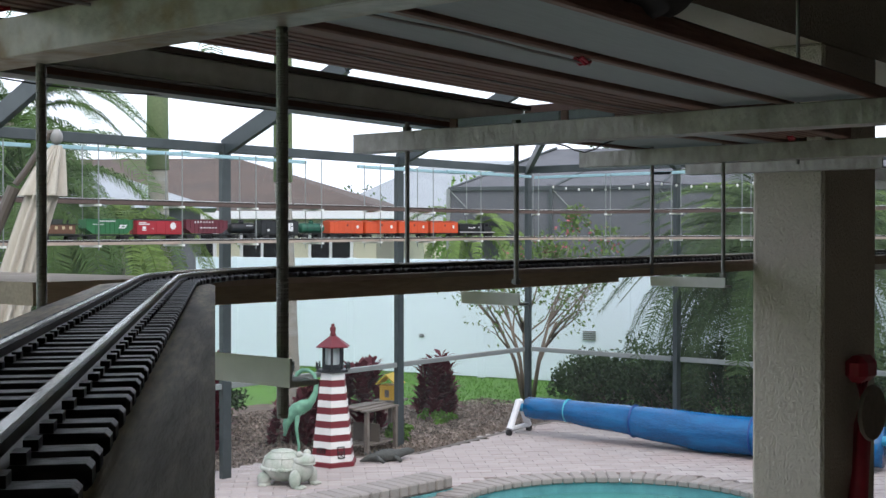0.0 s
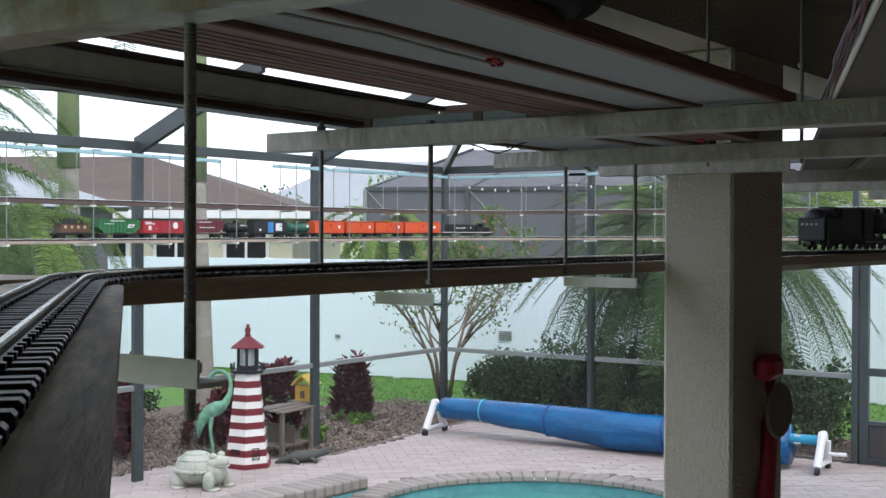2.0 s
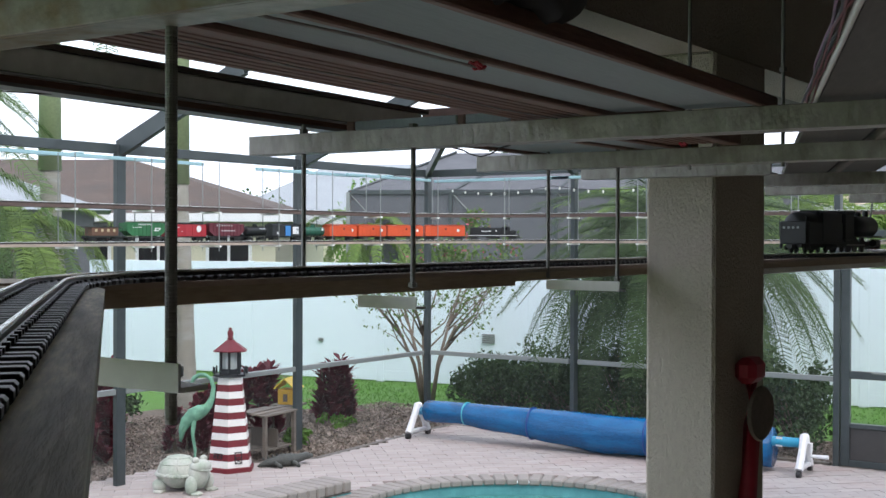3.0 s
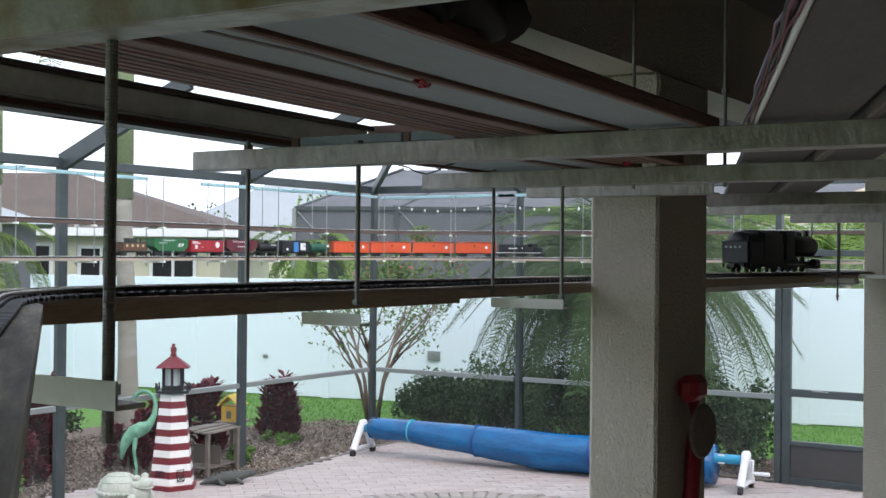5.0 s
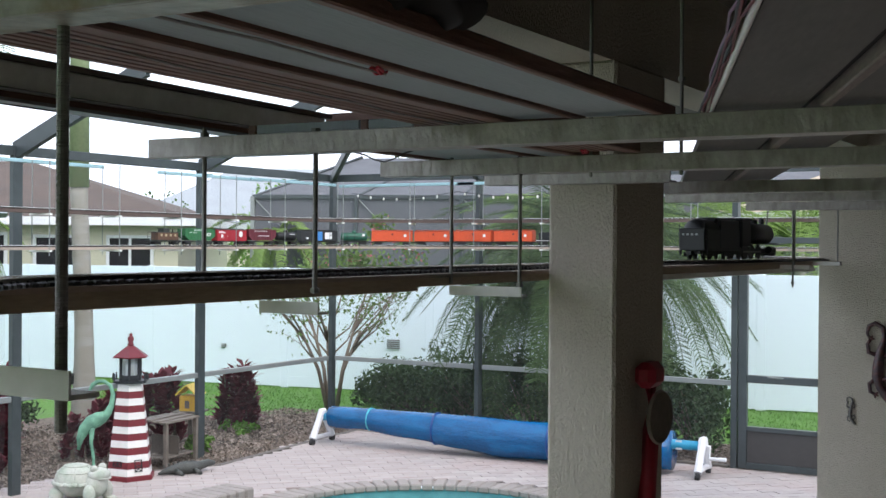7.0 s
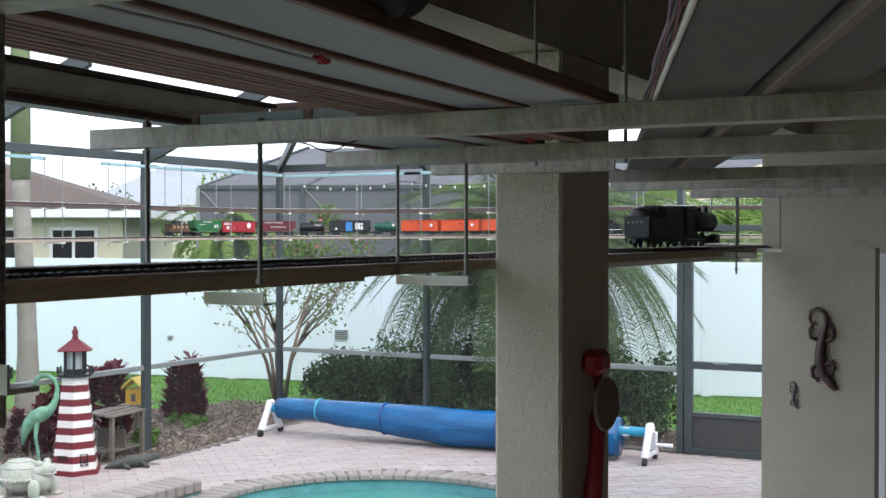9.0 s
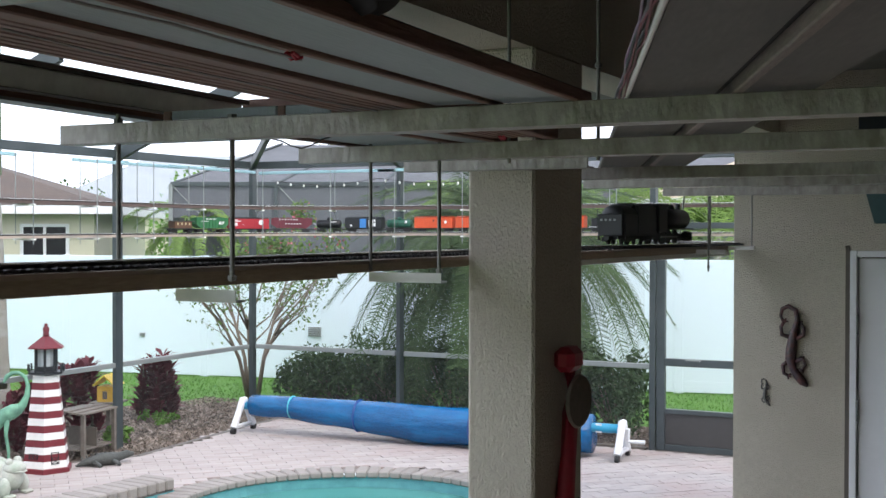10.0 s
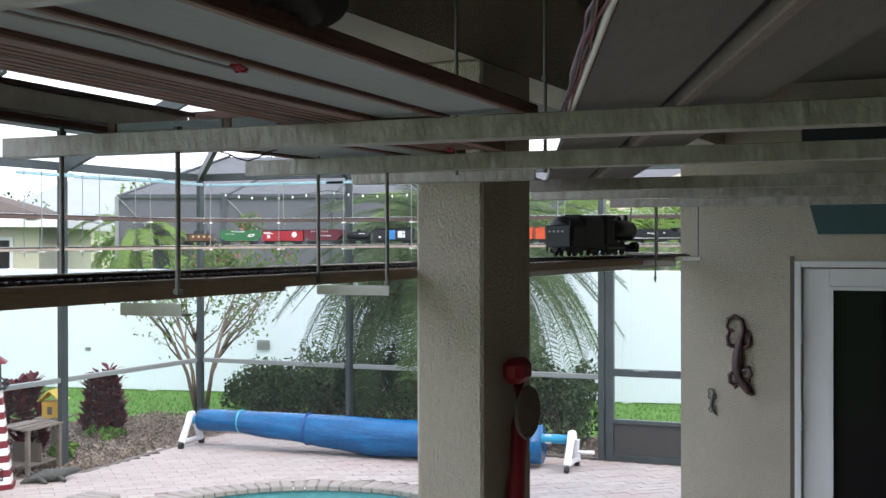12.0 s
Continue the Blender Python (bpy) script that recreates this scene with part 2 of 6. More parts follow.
# north wall with the door opening from x = -0.93 to 0.03
wn_ = bmesh.new()
box(wn_, (-1.53, 6.4, 0), (-0.955, 6.6, 3.0))
box(wn_, (-0.955, 6.4, 2.112), (0.04, 6.6, 3.0))
box(wn_, (0.04, 6.4, 0), (4.2, 6.6, 3.0))
box(wn_, (-1.53, 6.6, 0), (-1.33, 9.6, 3.0))
structure("wall_north", wn_, FINE, "tan textured stucco house wall with a door")
# unseen dark wall, added to shut light out behind the door
structure("wall_behind", boxed((-1.33, 8.4, 0), (4.2, 8.6, 3.0)), M["dark_trim"], "unseen dark wall added to close the space behind the door", "wall")

col = thing("column", pose(-1.381, 3.255, 0), "tan stucco lanai column with a rough trowelled finish", "column", kind="structure")
cb = bmesh.new()
box(cb, (-0.097, -0.185, 0), (0.097, 0.185, 2.69), bevel=0.008)
part("shaft", cb, S, col)

# white glazed door in the north wall
door = thing("door_1", pose(-0.955, 6.4, 0), "white-painted glazed door in a white frame", "door", kind="structure")
white = M["white_door"] = mat("white_gloss_paint", (0.72, 0.73, 0.75), 0.4, vary=0.04, scale=3)
fb = bmesh.new()
box(fb, (0.0, -0.012, 0), (0.032, 0.16, 2.112), bevel=0.003)
box(fb, (0.963, -0.012, 0), (0.995, 0.16, 2.112), bevel=0.003)
box(fb, (0.032, -0.012, 2.08), (0.963, 0.16, 2.112), bevel=0.003)
part("door_frame", fb, white, door)
lb = bmesh.new()
box(lb, (0.038, 0.02, 0.01), (0.165, 0.062, 2.074), bevel=0.003)
box(lb, (0.83, 0.02, 0.01), (0.957, 0.062, 2.074), bevel=0.003)
box(lb, (0.165, 0.02, 1.985), (0.83, 0.062, 2.074), bevel=0.003)
box(lb, (0.165, 0.02, 0.01), (0.83, 0.062, 0.26), bevel=0.003)
for a, b in (((0.165, 0.008, 0.26), (0.183, 0.02, 1.985)), ((0.812, 0.008, 0.26), (0.83, 0.02, 1.985)), ((0.183, 0.008, 1.967), (0.812, 0.02, 1.985)), ((0.183, 0.008, 0.26), (0.812, 0.02, 0.278))):
    box(lb, a, b)
leaf = part("door_leaf", lb, white, door)
part("pane", boxed((0.166, 0.034, 0.261), (0.829, 0.042, 1.984)), M["dark_glass"], leaf, "dark reflecting glass")
for hz in (1.75, 1.32, 0.3):
    part("hinge", tube(bmesh.new(), [(0.035, -0.006, hz - 0.05), (0.035, -0.006, hz + 0.05)], 0.006, 6), M["rail_alu"], door)
part("casing", boxed((-0.022, -0.006, 0), (-0.002, 0.1, 2.135)), M["dark_trim"], door, "dark brown jamb edge")

# ---- ground: lawn sheet with pool deck, bed and pool ----
POOL_C, POOL_R = (-5.12, 8.55), 1.40


def pool_outline(grow=0.0):
    """Round far lobe, straight towards the house, and the raised edge on the spa side."""
    pts = []
    for k in range(0, 29):
        a = radians(196 - k * 7.2)
        pts.append((POOL_C[0] + (POOL_R + grow) * math.cos(a), POOL_C[1] + (POOL_R + grow) * math.sin(a)))
    pts += [(-3.45 + grow, 4.2 - grow), (-6.95 - grow, 4.2 - grow)]
    return pts


def sheet_with_hole(outer, inner, z):
    """A flat sheet between two closed outlines."""
    bm = bmesh.new()
    loops = []
    for pts in (outer, inner):
        vs = [bm.verts.new((x, y, z)) for x, y in pts]
        loops += [bm.edges.new((vs[k], vs[(k + 1) % len(vs)])) for k in range(len(vs))]
    bmesh.ops.triangle_fill(bm, use_beauty=True, edges=loops)
    bmesh.ops.recalc_face_normals(bm, faces=bm.faces)
    return bm


DECK = [(-1.75, -3.2), (-1.75, 12.24), (-8.2, 12.14), (-8.2, 11.5), (-8.06, 9.5), (-8.4, 8.95), (-8.85, 8.2), (-8.9, 7.2), (-8.7, -3.2)]
gb = sheet_with_hole([(-500, -400), (400, -400), (400, 600), (-500, 600)], DECK, -0.05)
structure("ground", gb, M["lawn"], "flat green lawn reaching to the horizon", "lawn")
structure("mulch_bed", slab(bmesh.new(), [(-8.06, 9.5), (-8.2, 11.5), (-8.2, 12.14), (-1.6, 12.26), (-1.6, 13.2), (-5.0, 13.9), (-8.6, 14.2), (-9.6, 13.4), (-10.3, 12.6), (-12.2, 11.2), (-12.8, 6.0), (-8.7, -3.0), (-8.9, 7.2), (-8.85, 8.2), (-8.4, 8.95)][::-1], -0.06, -0.03), M["mulch"], "bed of brown bark mulch", "flower bed")
db = sheet_with_hole(DECK, pool_outline(0.02), -0.012)
structure("pavement", db, M["grout"], "sand bed under the pool deck pavers", "pool deck")
pb = bmesh.new()
po = pool_outline()
slab(pb, po, -1.4, -1.38)
for k, (a, b) in enumerate(zip(po, po[1:] + po[:1])):
    q = [pb.verts.new((*a, -1.4)), pb.verts.new((*b, -1.4)), pb.verts.new((*b, -0.22)), pb.verts.new((*a, -0.22))]
    pb.faces.new(q)
structure("pool_basin", pb, M["plaster"], "pale aqua plaster pool basin", "pool")
tb = bmesh.new()
for a, b in zip(po, po[1:] + po[:1]):
    tb.faces.new([tb.verts.new((*a, -0.22)), tb.verts.new((*b, -0.22)), tb.verts.new((*b, -0.03)), tb.verts.new((*a, -0.03))])
structure("pool_tile_band", tb, M["pool_tile"], "band of blue-green pool tiles", "tiles")
water = bpy.data.materials.new("pool_water")
water.use_nodes = True
wb = water.node_tree.nodes["Principled BSDF"]
wb.inputs["Base Color"].default_value, wb.inputs["Roughness"].default_value = (0.075, 0.25, 0.225, 1), 0.05
wb.inputs["IOR"].default_value = 1.33
wnz = water.node_tree.nodes.new("ShaderNodeTexNoise")
wnz.inputs["Scale"].default_value = 3.0
wbp = water.node_tree.nodes.new("ShaderNodeBump")
wbp.inputs["Strength"].default_value, wbp.inputs["Distance"].default_value = 0.25, 0.02
water.node_tree.links.new(wnz.outputs[0], wbp.inputs["Height"])
water.node_tree.links.new(wbp.outputs[0], wb.inputs["Normal"])
structure("water", slab(bmesh.new(), pool_outline(-0.004)[::-1], -0.2, -0.14), water, "still turquoise pool water", "water")

border = [(-8.4, 8.95), (-8.06, 9.5), (-8.2, 11.5), (-8.2, 12.14), (-3.75, 12.21)]
eb = bmesh.new()
for a, b in zip(border, border[1:]):
    box(eb, (-0.035, 0, -0.06), (0.035, (Vector(b) - Vector(a)).length, 0.012), along((*a, 0), (*b, 0)), 0.006)
structure("bed_edging", eb, M["dark_trim"], "dark edging strip between the pavers and the mulch", "edging")

# ---- pool cage: posts, rails, roof beams, screens ----
CX, CY, EAVE, RAILZ = -8.6, 12.2, 3.03, 0.84
cage = thing("pool_cage", Matrix(), "dark grey-green aluminium pool cage with insect screens", "pool cage", kind="structure")
B = M["bronze"]


def bar(name, lo, hi, material=B, label=""):
    return part(name, boxed(lo, hi, 0.004), material, cage, label)


LEFT_POSTS = [12.2, 9.835, 7.445, 5.07, 2.7, 0.32, -2.05]
RIGHT_POSTS = [-6.605, -5.0]
for y in LEFT_POSTS:
    w = 0.04 if y > 11 else 0.05
    bar("post", (CX - 0.028, y - w, -0.06), (CX + 0.028, y + w, EAVE))
for x in RIGHT_POSTS:
    bar("post", (x - 0.025, CY - 0.05, -0.06), (x + 0.025, CY + 0.05, EAVE))
bar("door_post", (-3.715, CY - 0.05, -0.02), (-3.655, CY + 0.05, EAVE))
bar("door_post", (-3.645, CY - 0.03, 0), (-3.56, CY + 0.03, 2.3))
bar("door_post", (-2.5, CY - 0.05, 0), (-2.4, CY + 0.05, EAVE))
bar("kick_plate", (-3.56, CY - 0.012, 0.06), (-2.5, CY + 0.012, 0.375), mat("dark_kick_plate", (0.05, 0.048, 0.047), 0.5, vary=0.12, scale=3))
bar("door_rail", (-3.56, CY - 0.03, 0.375), (-2.5, CY + 0.03, 0.42))
bar("door_rail", (-3.56, CY - 0.03, 0.855), (-2.5, CY + 0.03, 0.93))
bar("door_sill", (-3.56, CY - 0.03, 0.0), (-2.5, CY + 0.03, 0.06))
bar("door_head", (-3.56, CY - 0.03, 2.24), (-2.5, CY + 0.03, 2.30))
part("door_handle", tube(bmesh.new(), [(-3.34, CY - 0.03, 0.93), (-3.34, CY - 0.06, 0.925), (-3.20, CY - 0.06, 0.92), (-3.20, CY - 0.03, 0.92)], 0.009, 6), M["rail_alu"], cage)
ys = LEFT_POSTS
for y1, y0 in zip(ys, ys[1:]):
    bar("chair_rail", (CX - 0.025, y0 + 0.055, RAILZ - 0.025), (CX + 0.025, y1 - (0.1 if y1 > 11 else 0.055), RAILZ + 0.025), M["rail_alu"])
    bar("eave_beam", (CX - 0.03, y0 + 0.055, EAVE - 0.085), (CX + 0.03, y1 - (0.1 if y1 > 11 else 0.055), EAVE))
xs = [CX, *RIGHT_POSTS, -3.715]
for x0, x1 in zip(xs, xs[1:]):
    bar("chair_rail", (x0 + 0.055, CY - 0.025, RAILZ - 0.025), (x1 - (0.055 if x1 != -3.715 else 0), CY + 0.025, RAILZ + 0.025), M["rail_alu"])
    bar("eave_beam", (x0 + 0.055, CY - 0.03, EAVE - 0.085), (x1 - (0.055 if x1 != -3.715 else 0), CY + 0.03, EAVE))
bar("eave_beam", (-3.655, CY - 0.03, EAVE - 0.085), (-1.5, CY + 0.03, EAVE))
RUN, LIFT = 1.5, 0.62


def rafter(name, p, q, depth=0.15, width=0.055):
    """A box-section roof member from p to q, deeper than wide."""
    L = (Vector(q) - Vector(p)).length
    part(name, boxed((-width / 2, 0, -depth / 2), (width / 2, L, depth / 2), 0.004), B, cage, m=along(p, q))


for y in LEFT_POSTS[1:]:
    rafter("roof_knee", (CX, y, EAVE - 0.04), (CX + RUN, y, EAVE - 0.04 + LIFT))
    rafter("roof_beam", (CX + RUN + 0.01, y, EAVE - 0.04 + LIFT), (-5.2, y, EAVE + 1.15), 0.10)
    rafter("roof_beam", (-5.19, y, EAVE + 1.15), (-2.05, y, 3.6), 0.10)
for x in RIGHT_POSTS:
    rafter("roof_knee", (x, CY, EAVE - 0.04), (x, CY - RUN, EAVE - 0.04 + LIFT))
rafter("hip_rafter", (CX, CY, EAVE - 0.04), (CX + RUN, CY - RUN, EAVE - 0.04 + LIFT), 0.10)
rafter("purlin", (CX + RUN, -2.2, EAVE + LIFT + 0.05), (CX + RUN, CY - RUN, EAVE + LIFT + 0.05), 0.07)
rafter("purlin", (CX + RUN, CY - RUN, EAVE + LIFT + 0.05), (-2.0, CY - RUN, EAVE + LIFT + 0.05), 0.07)
for y1, y0 in zip(ys, ys[1:]):
    for z0, z1 in ((0.02, RAILZ - 0.03), (RAILZ + 0.03, EAVE - 0.11)):
        part("screen", boxed((CX - 0.001, y0 + 0.06, z0), (CX + 0.001, y1 - 0.11, z1)), M["screen"], cage).visible_shadow = False
for x0, x1 in zip(xs, xs[1:]):
    for z0, z1 in ((0.02, RAILZ - 0.03), (RAILZ + 0.03, EAVE - 0.11)):
        part("screen", boxed((x0 + 0.06, CY - 0.001, z0), (x1 - 0.06, CY + 0.001, z1)), M["screen"], cage).visible_shadow = False
for z0, z1 in ((0.42, 0.855), (0.93, 2.24)):
    part("screen", boxed((-3.555, CY - 0.001, z0), (-2.505, CY + 0.001, z1)), M["screen"], cage).visible_shadow = False

# ---- white vinyl fence round the garden ----
fence = thing("fence", Matrix(), "white vinyl privacy fence with smooth panels", "fence", kind="structure")
FA, FB = (-19.0, 14.2), (9.0, 19.6)
fdir = Vector((FB[0] - FA[0], FB[1] - FA[1], 0))
fm = along((*FA, 0), (*FB, 0))
flen = fdir.length
for k in range(int(flen / 2.42) + 1):
    y0 = k * 2.42
    part("panel", boxed((-0.0245, y0 + 0.065, 0.06), (0.0245, y0 + 2.355, 1.80), 0.004), M["vinyl"], fence, m=fm)
    part("post", boxed((-0.029, y0 - 0.065, -0.05), (0.029, y0 + 0.065, 1.83), 0.006), M["vinyl"], fence, m=fm)
    part("bottom_rail", boxed((-0.026, y0 + 0.065, -0.03), (0.026, y0 + 2.355, 0.13), 0.004), M["vinyl"], fence, m=fm)
    part("top_rail", boxed((-0.026, y0 + 0.065, 1.70), (0.026, y0 + 2.355, 1.82), 0.004), M["vinyl"], fence, m=fm)
gm = along((*FA, 0), (-22.0, -30.0, 0))
for k in range(18):
    y0 = k * 2.42
    part("panel", boxed((-0.0245, y0 + 0.065, 0.06), (0.0245, y0 + 2.355, 1.80), 0.004), M["vinyl"], fence, m=gm)
    part("post", boxed((-0.065, y0 + 2.355, -0.05), (0.065, y0 + 2.485, 1.85), 0.006), M["vinyl"], fence, m=gm)


# ---- the hanging railway: cross beams, rods, decks ----
def channel(name, y, x0, x1, material, label, z0=2.360, h=0.036):
    """A galvanised angle bar lying across, with a foot flange."""
    ob = thing(name, pose(0, y, z0), label, "steel beam", group="cross beams of the hanging railway")
    bm = bmesh.new()
    box(bm, (x0, -0.003, 0), (x1, 0.003, h), bevel=0.001)
    box(bm, (x0, 0.003, 0), (x1, 0.045, 0.005), bevel=0.001)
    part("web", bm, material, ob)
    return ob


BEAM_Y = [0.66, 1.80, 2.51, 3.62, 4.32, 5.345]
TIPS = [-1.9, -1.72, -1.655, -1.60, -1.60, -1.60]
for y, x0 in zip(BEAM_Y, TIPS):
    ob = channel("cross_beam", y, x0, 1.2, M["galv_rust"] if y < 1 else M["galv"], "stained galvanised angle beam hung on rods" if y < 1 else "galvanised steel angle beam hung on rods")
ob = channel("cross_beam", 2.97, -1.62, -1.10, M["galv"], "short galvanised angle beam before the column")


def rod(x, y, z0, z1, r=0.0045, nuts=(), tilt=None):
    ob = thing("threaded_rod", pose(x, y, z0), "thin grey threaded steel rod with nuts", "threaded rod", group="hanger rods")
    h = z1 - z0
    bm = bmesh.new()
    lathe(bm, [(r * 0.85, 0), (r, 0.003), (r, h - 0.003), (r * 0.85, h)], 12, m=tilt)
    part("shank", bm, M["rod"], ob)
    for nz in nuts:
        part("nut", lathe(bmesh.new(), [(r * 1.2, nz - z0 - 0.0045), (r * 2.0, nz - z0 - 0.004), (r * 2.0, nz - z0 + 0.004), (r * 1.2, nz - z0 + 0.0045)], 6), M["rod"], ob)
    return ob


rod(-0.765, 0.70, 2.058, 2.41, 0.0048, (2.098,))
rod(-1.09, 0.70, 2.085, 2.41, 0.0048, (2.11,))
rod(-1.345, 1.82, 2.112, 2.403, 0.0045, (2.118, 2.4))
rod(-1.60, 1.82, 2.112, 2.415, 0.0045, (2.118, 2.402))
rod(-1.295, 2.53, 2.105, 2.402, 0.0042, (2.112,))
rod(-1.472, 2.53, 2.11, 2.402, 0.0042, ())
for x, y in ((-1.123, 2.525), (-0.919, 2.525)):
    rod(x, y, 2.35, 3.0, 0.004, (2.37, 2.55))

# bracket bars under the lower shelf, between the rods of a pair
for y, x0, x1, z in ((0.705, -1.16, -0.745, 2.106), (1.825, -1.46, -1.33, 2.0975), (2.535, -1.47, -1.285, 2.107)):
    br = thing("shelf_bracket", pose(0, y, z), "white-painted metal bracket bar under the track shelf", "bracket", group="shelf brackets")
    bm = bmesh.new()
    box(bm, (x0, -0.0139, -0.022), (x1, 0.014, -0.018))
    box(bm, (x0, -0.0165, -0.022), (x1, -0.014, 0.0))
    part("bar", bm, M["white_metal"], br)

# upper deck boards over the camera, carried by the cross beams
ZD = 2.400
D1 = pose(-0.648, 0.92, ZD, 0, 0, 3.2)
D2 = pose(-0.3555, 1.057, ZD, 0, 0, 20.3)


def board(name, lo, hi, material, label, category="shelf board", bevel=0.002, m=None):
    return thing(name, m or Matrix(), label, category, bm=boxed(lo, hi, bevel), material=material)


def deck(name, m, label, pieces):
    ob = thing(name, m, label, "model railway deck")
    for nm, lo, hi, material in pieces:
        part(nm, boxed(lo, hi, 0.002), material, ob)
    return ob


deck("upper_deck", D1, "grey-painted plywood deck with red-brown lumber edges, seen from below", [
    ("edge_board", (-0.013, -2.2, -0.004), (0.0, 0.95, 0.016), M["redwood"]),
    ("plywood", (-0.143, -2.2, 0.004), (-0.0135, 0.945, 0.022), M["deck_grey"]),
    ("batten", (-0.157, -2.2, -0.002), (-0.144, 0.945, 0.022), M["redwood"]),
    ("plywood", (-0.262, -2.2, 0.005), (-0.158, 0.945, 0.023), M["deck_grey"]),
    ("batten", (-0.292, -2.2, -0.003), (-0.263, 1.60, 0.03), M["redwood"]),
    ("backing", (-0.480, -2.2, 0.016), (-0.293, 1.60, 0.022), M["redwood"])]
    + [("slat", (-0.312 - k * 0.0185, -2.2, 0.002), (-0.298 - k * 0.0185, 1.60, 0.015), M["redwood"]) for k in range(8)])

deck("upper_deck", pose(-1.15, 1.86, ZD), "grey plywood deck end with brown edge boards between two beams", [
    ("plywood", (-0.36, 0, 0.003), (-0.13, 0.76, 0.02), M["deck_grey"]),
    ("batten", (-0.129, 0, -0.002), (-0.113, 0.76, 0.02), M["redwood"]),
    ("plywood", (-0.112, 0, 0.003), (-0.02, 0.76, 0.02), M["deck_grey"]),
    ("edge_board", (-0.019, 0, -0.003), (0.0, 0.78, 0.02), M["redwood"]),
    ("edge_board", (-0.38, 0, -0.003), (-0.361, 0.78, 0.02), M["redwood"])])
pts = [(-1.28 + 0.02 * i, 1.848, 2.361 - 0.018 * math.sin(math.pi * i / 6) ** 2) for i in range(7)]
thing("cable", Matrix(), "thin dark wire drooping under the beam", "cable", bm=tube(bmesh.new(), pts, 0.0014, 5), material=mat("black_wire", (0.012, 0.012, 0.013), 0.5))

# outer fascia of the upper line
fs = thing("fascia_beam", pose(-1.66, 1.43, 2.42, -0.8), "grey-green fascia beam with brown laths and a pale lip", "beam")
part("beam", boxed((-0.02, -2.9, 0.0205), (0.014, 0.84, 0.068), 0.002), mat("grey_fascia_paint", (0.74, 0.76, 0.74), 0.5, vary=0.2, scale=5), fs)
part("cap", boxed((-0.026, -2.9, 0.0685), (0.019, 0.86, 0.079), 0.001), M["dark_trim"], fs)
part("angle", boxed((0.0145, -2.9, 0.0205), (0.026, 0.80, 0.0245), 0.001), M["rail_alu"], fs)
for k in range(3):
    part("lath", boxed((-0.020 + 0.012 * k, -2.9, 0.0095), (-0.010 + 0.012 * k, 0.74, 0.020)), M["redwood"], fs)
part("lip", boxed((-0.03, -2.9, 0.003), (0.018, 0.72, 0.009)), M["rail_alu"], fs)

board("end_board", (-1.675, 2.31, 2.428), (-1.18, 2.33, 2.492), M["redwood"], "dark brown board closing the end of the upper deck")
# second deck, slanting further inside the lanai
deck("upper_deck", D2, "weathered plywood deck with a slot coloured black for shade and white duct", [
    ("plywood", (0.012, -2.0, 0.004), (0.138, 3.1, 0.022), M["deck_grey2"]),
    # near-black strip that stands for the shade inside the slot
    ("slot_board", (0.1385, -2.0, 0.012), (0.152, 3.1, 0.04), mat("slot_shade_black", (0.012, 0.011, 0.011), 0.95)),
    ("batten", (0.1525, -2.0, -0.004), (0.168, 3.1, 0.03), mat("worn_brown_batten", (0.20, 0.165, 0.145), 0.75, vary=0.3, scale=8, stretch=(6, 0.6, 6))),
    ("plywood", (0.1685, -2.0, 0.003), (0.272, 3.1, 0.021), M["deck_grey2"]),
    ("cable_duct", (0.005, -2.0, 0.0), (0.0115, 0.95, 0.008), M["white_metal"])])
cable_mat = {}
for k, c in enumerate(((0.16, 0.02, 0.03), (0.012, 0.012, 0.014), (0.22, 0.10, 0.19), (0.42, 0.42, 0.42))):
    cable_mat[k] = mat(f"cable_{k}", c, 0.5)
random.seed(5)
for k in range(6):
    pts = []
    for i in range(22):
        y = -1.2 + i * 0.10
        pts.append((0.003 - 0.0018 * k + random.uniform(-0.003, 0.003), y, 0.004 + 0.004 * (k % 3) + random.uniform(-0.003, 0.003)))
    thing("cable", D2, "thin loose wire along the deck edge", "cable", group="deck wiring", bm=tube(bmesh.new(), pts, 0.0017, 5), material=cable_mat[k % 3])
bag = bmesh.new()
ball(bag, (0, 0.02, 0.018), (0.038, 0.10, 0.024), seg=28)
for v in bag.verts:
    v.co += Vector((0.010 * math.sin(v.co.y * 70 + v.co.z * 90), 0.010 * math.sin(v.co.z * 120 + v.co.x * 60), 0.007 * math.sin(v.co.x * 110 + v.co.y * 55)))
thing("cloth", D1 @ pose(-0.005, 0.10, 0.016), "dark crumpled cloth lying on the upper deck", "cloth", bm=bag, material=M["loco_black"] if "loco_black" in M else mat("black_cloth", (0.012, 0.012, 0.013), 0.9, vary=0.3), smooth=True)
# wiring under the first deck with red clips
pts = [(-0.159 - 0.003 * math.sin(i * 0.7), -1.6 + i * 0.12, -0.004 - 0.003 * abs(math.sin(i * 0.9))) for i in range(17)]
thing("cable", D1, "thin pale wire stapled under the deck", "cable", bm=tube(bmesh.new(), pts, 0.0017, 5), material=cable_mat[3])
pts = [(-0.30 - 0.004 * i, -1.0 + i * 0.17, -0.003 - 0.005 * abs(math.sin(i * 1.1))) for i in range(13)]
thing("cable", D1, "thin pale wire stapled under the deck", "cable", bm=tube(bmesh.new(), pts, 0.0015, 5), material=cable_mat[3])
red_clip = mat("red_plastic", (0.42, 0.012, 0.03), 0.4)
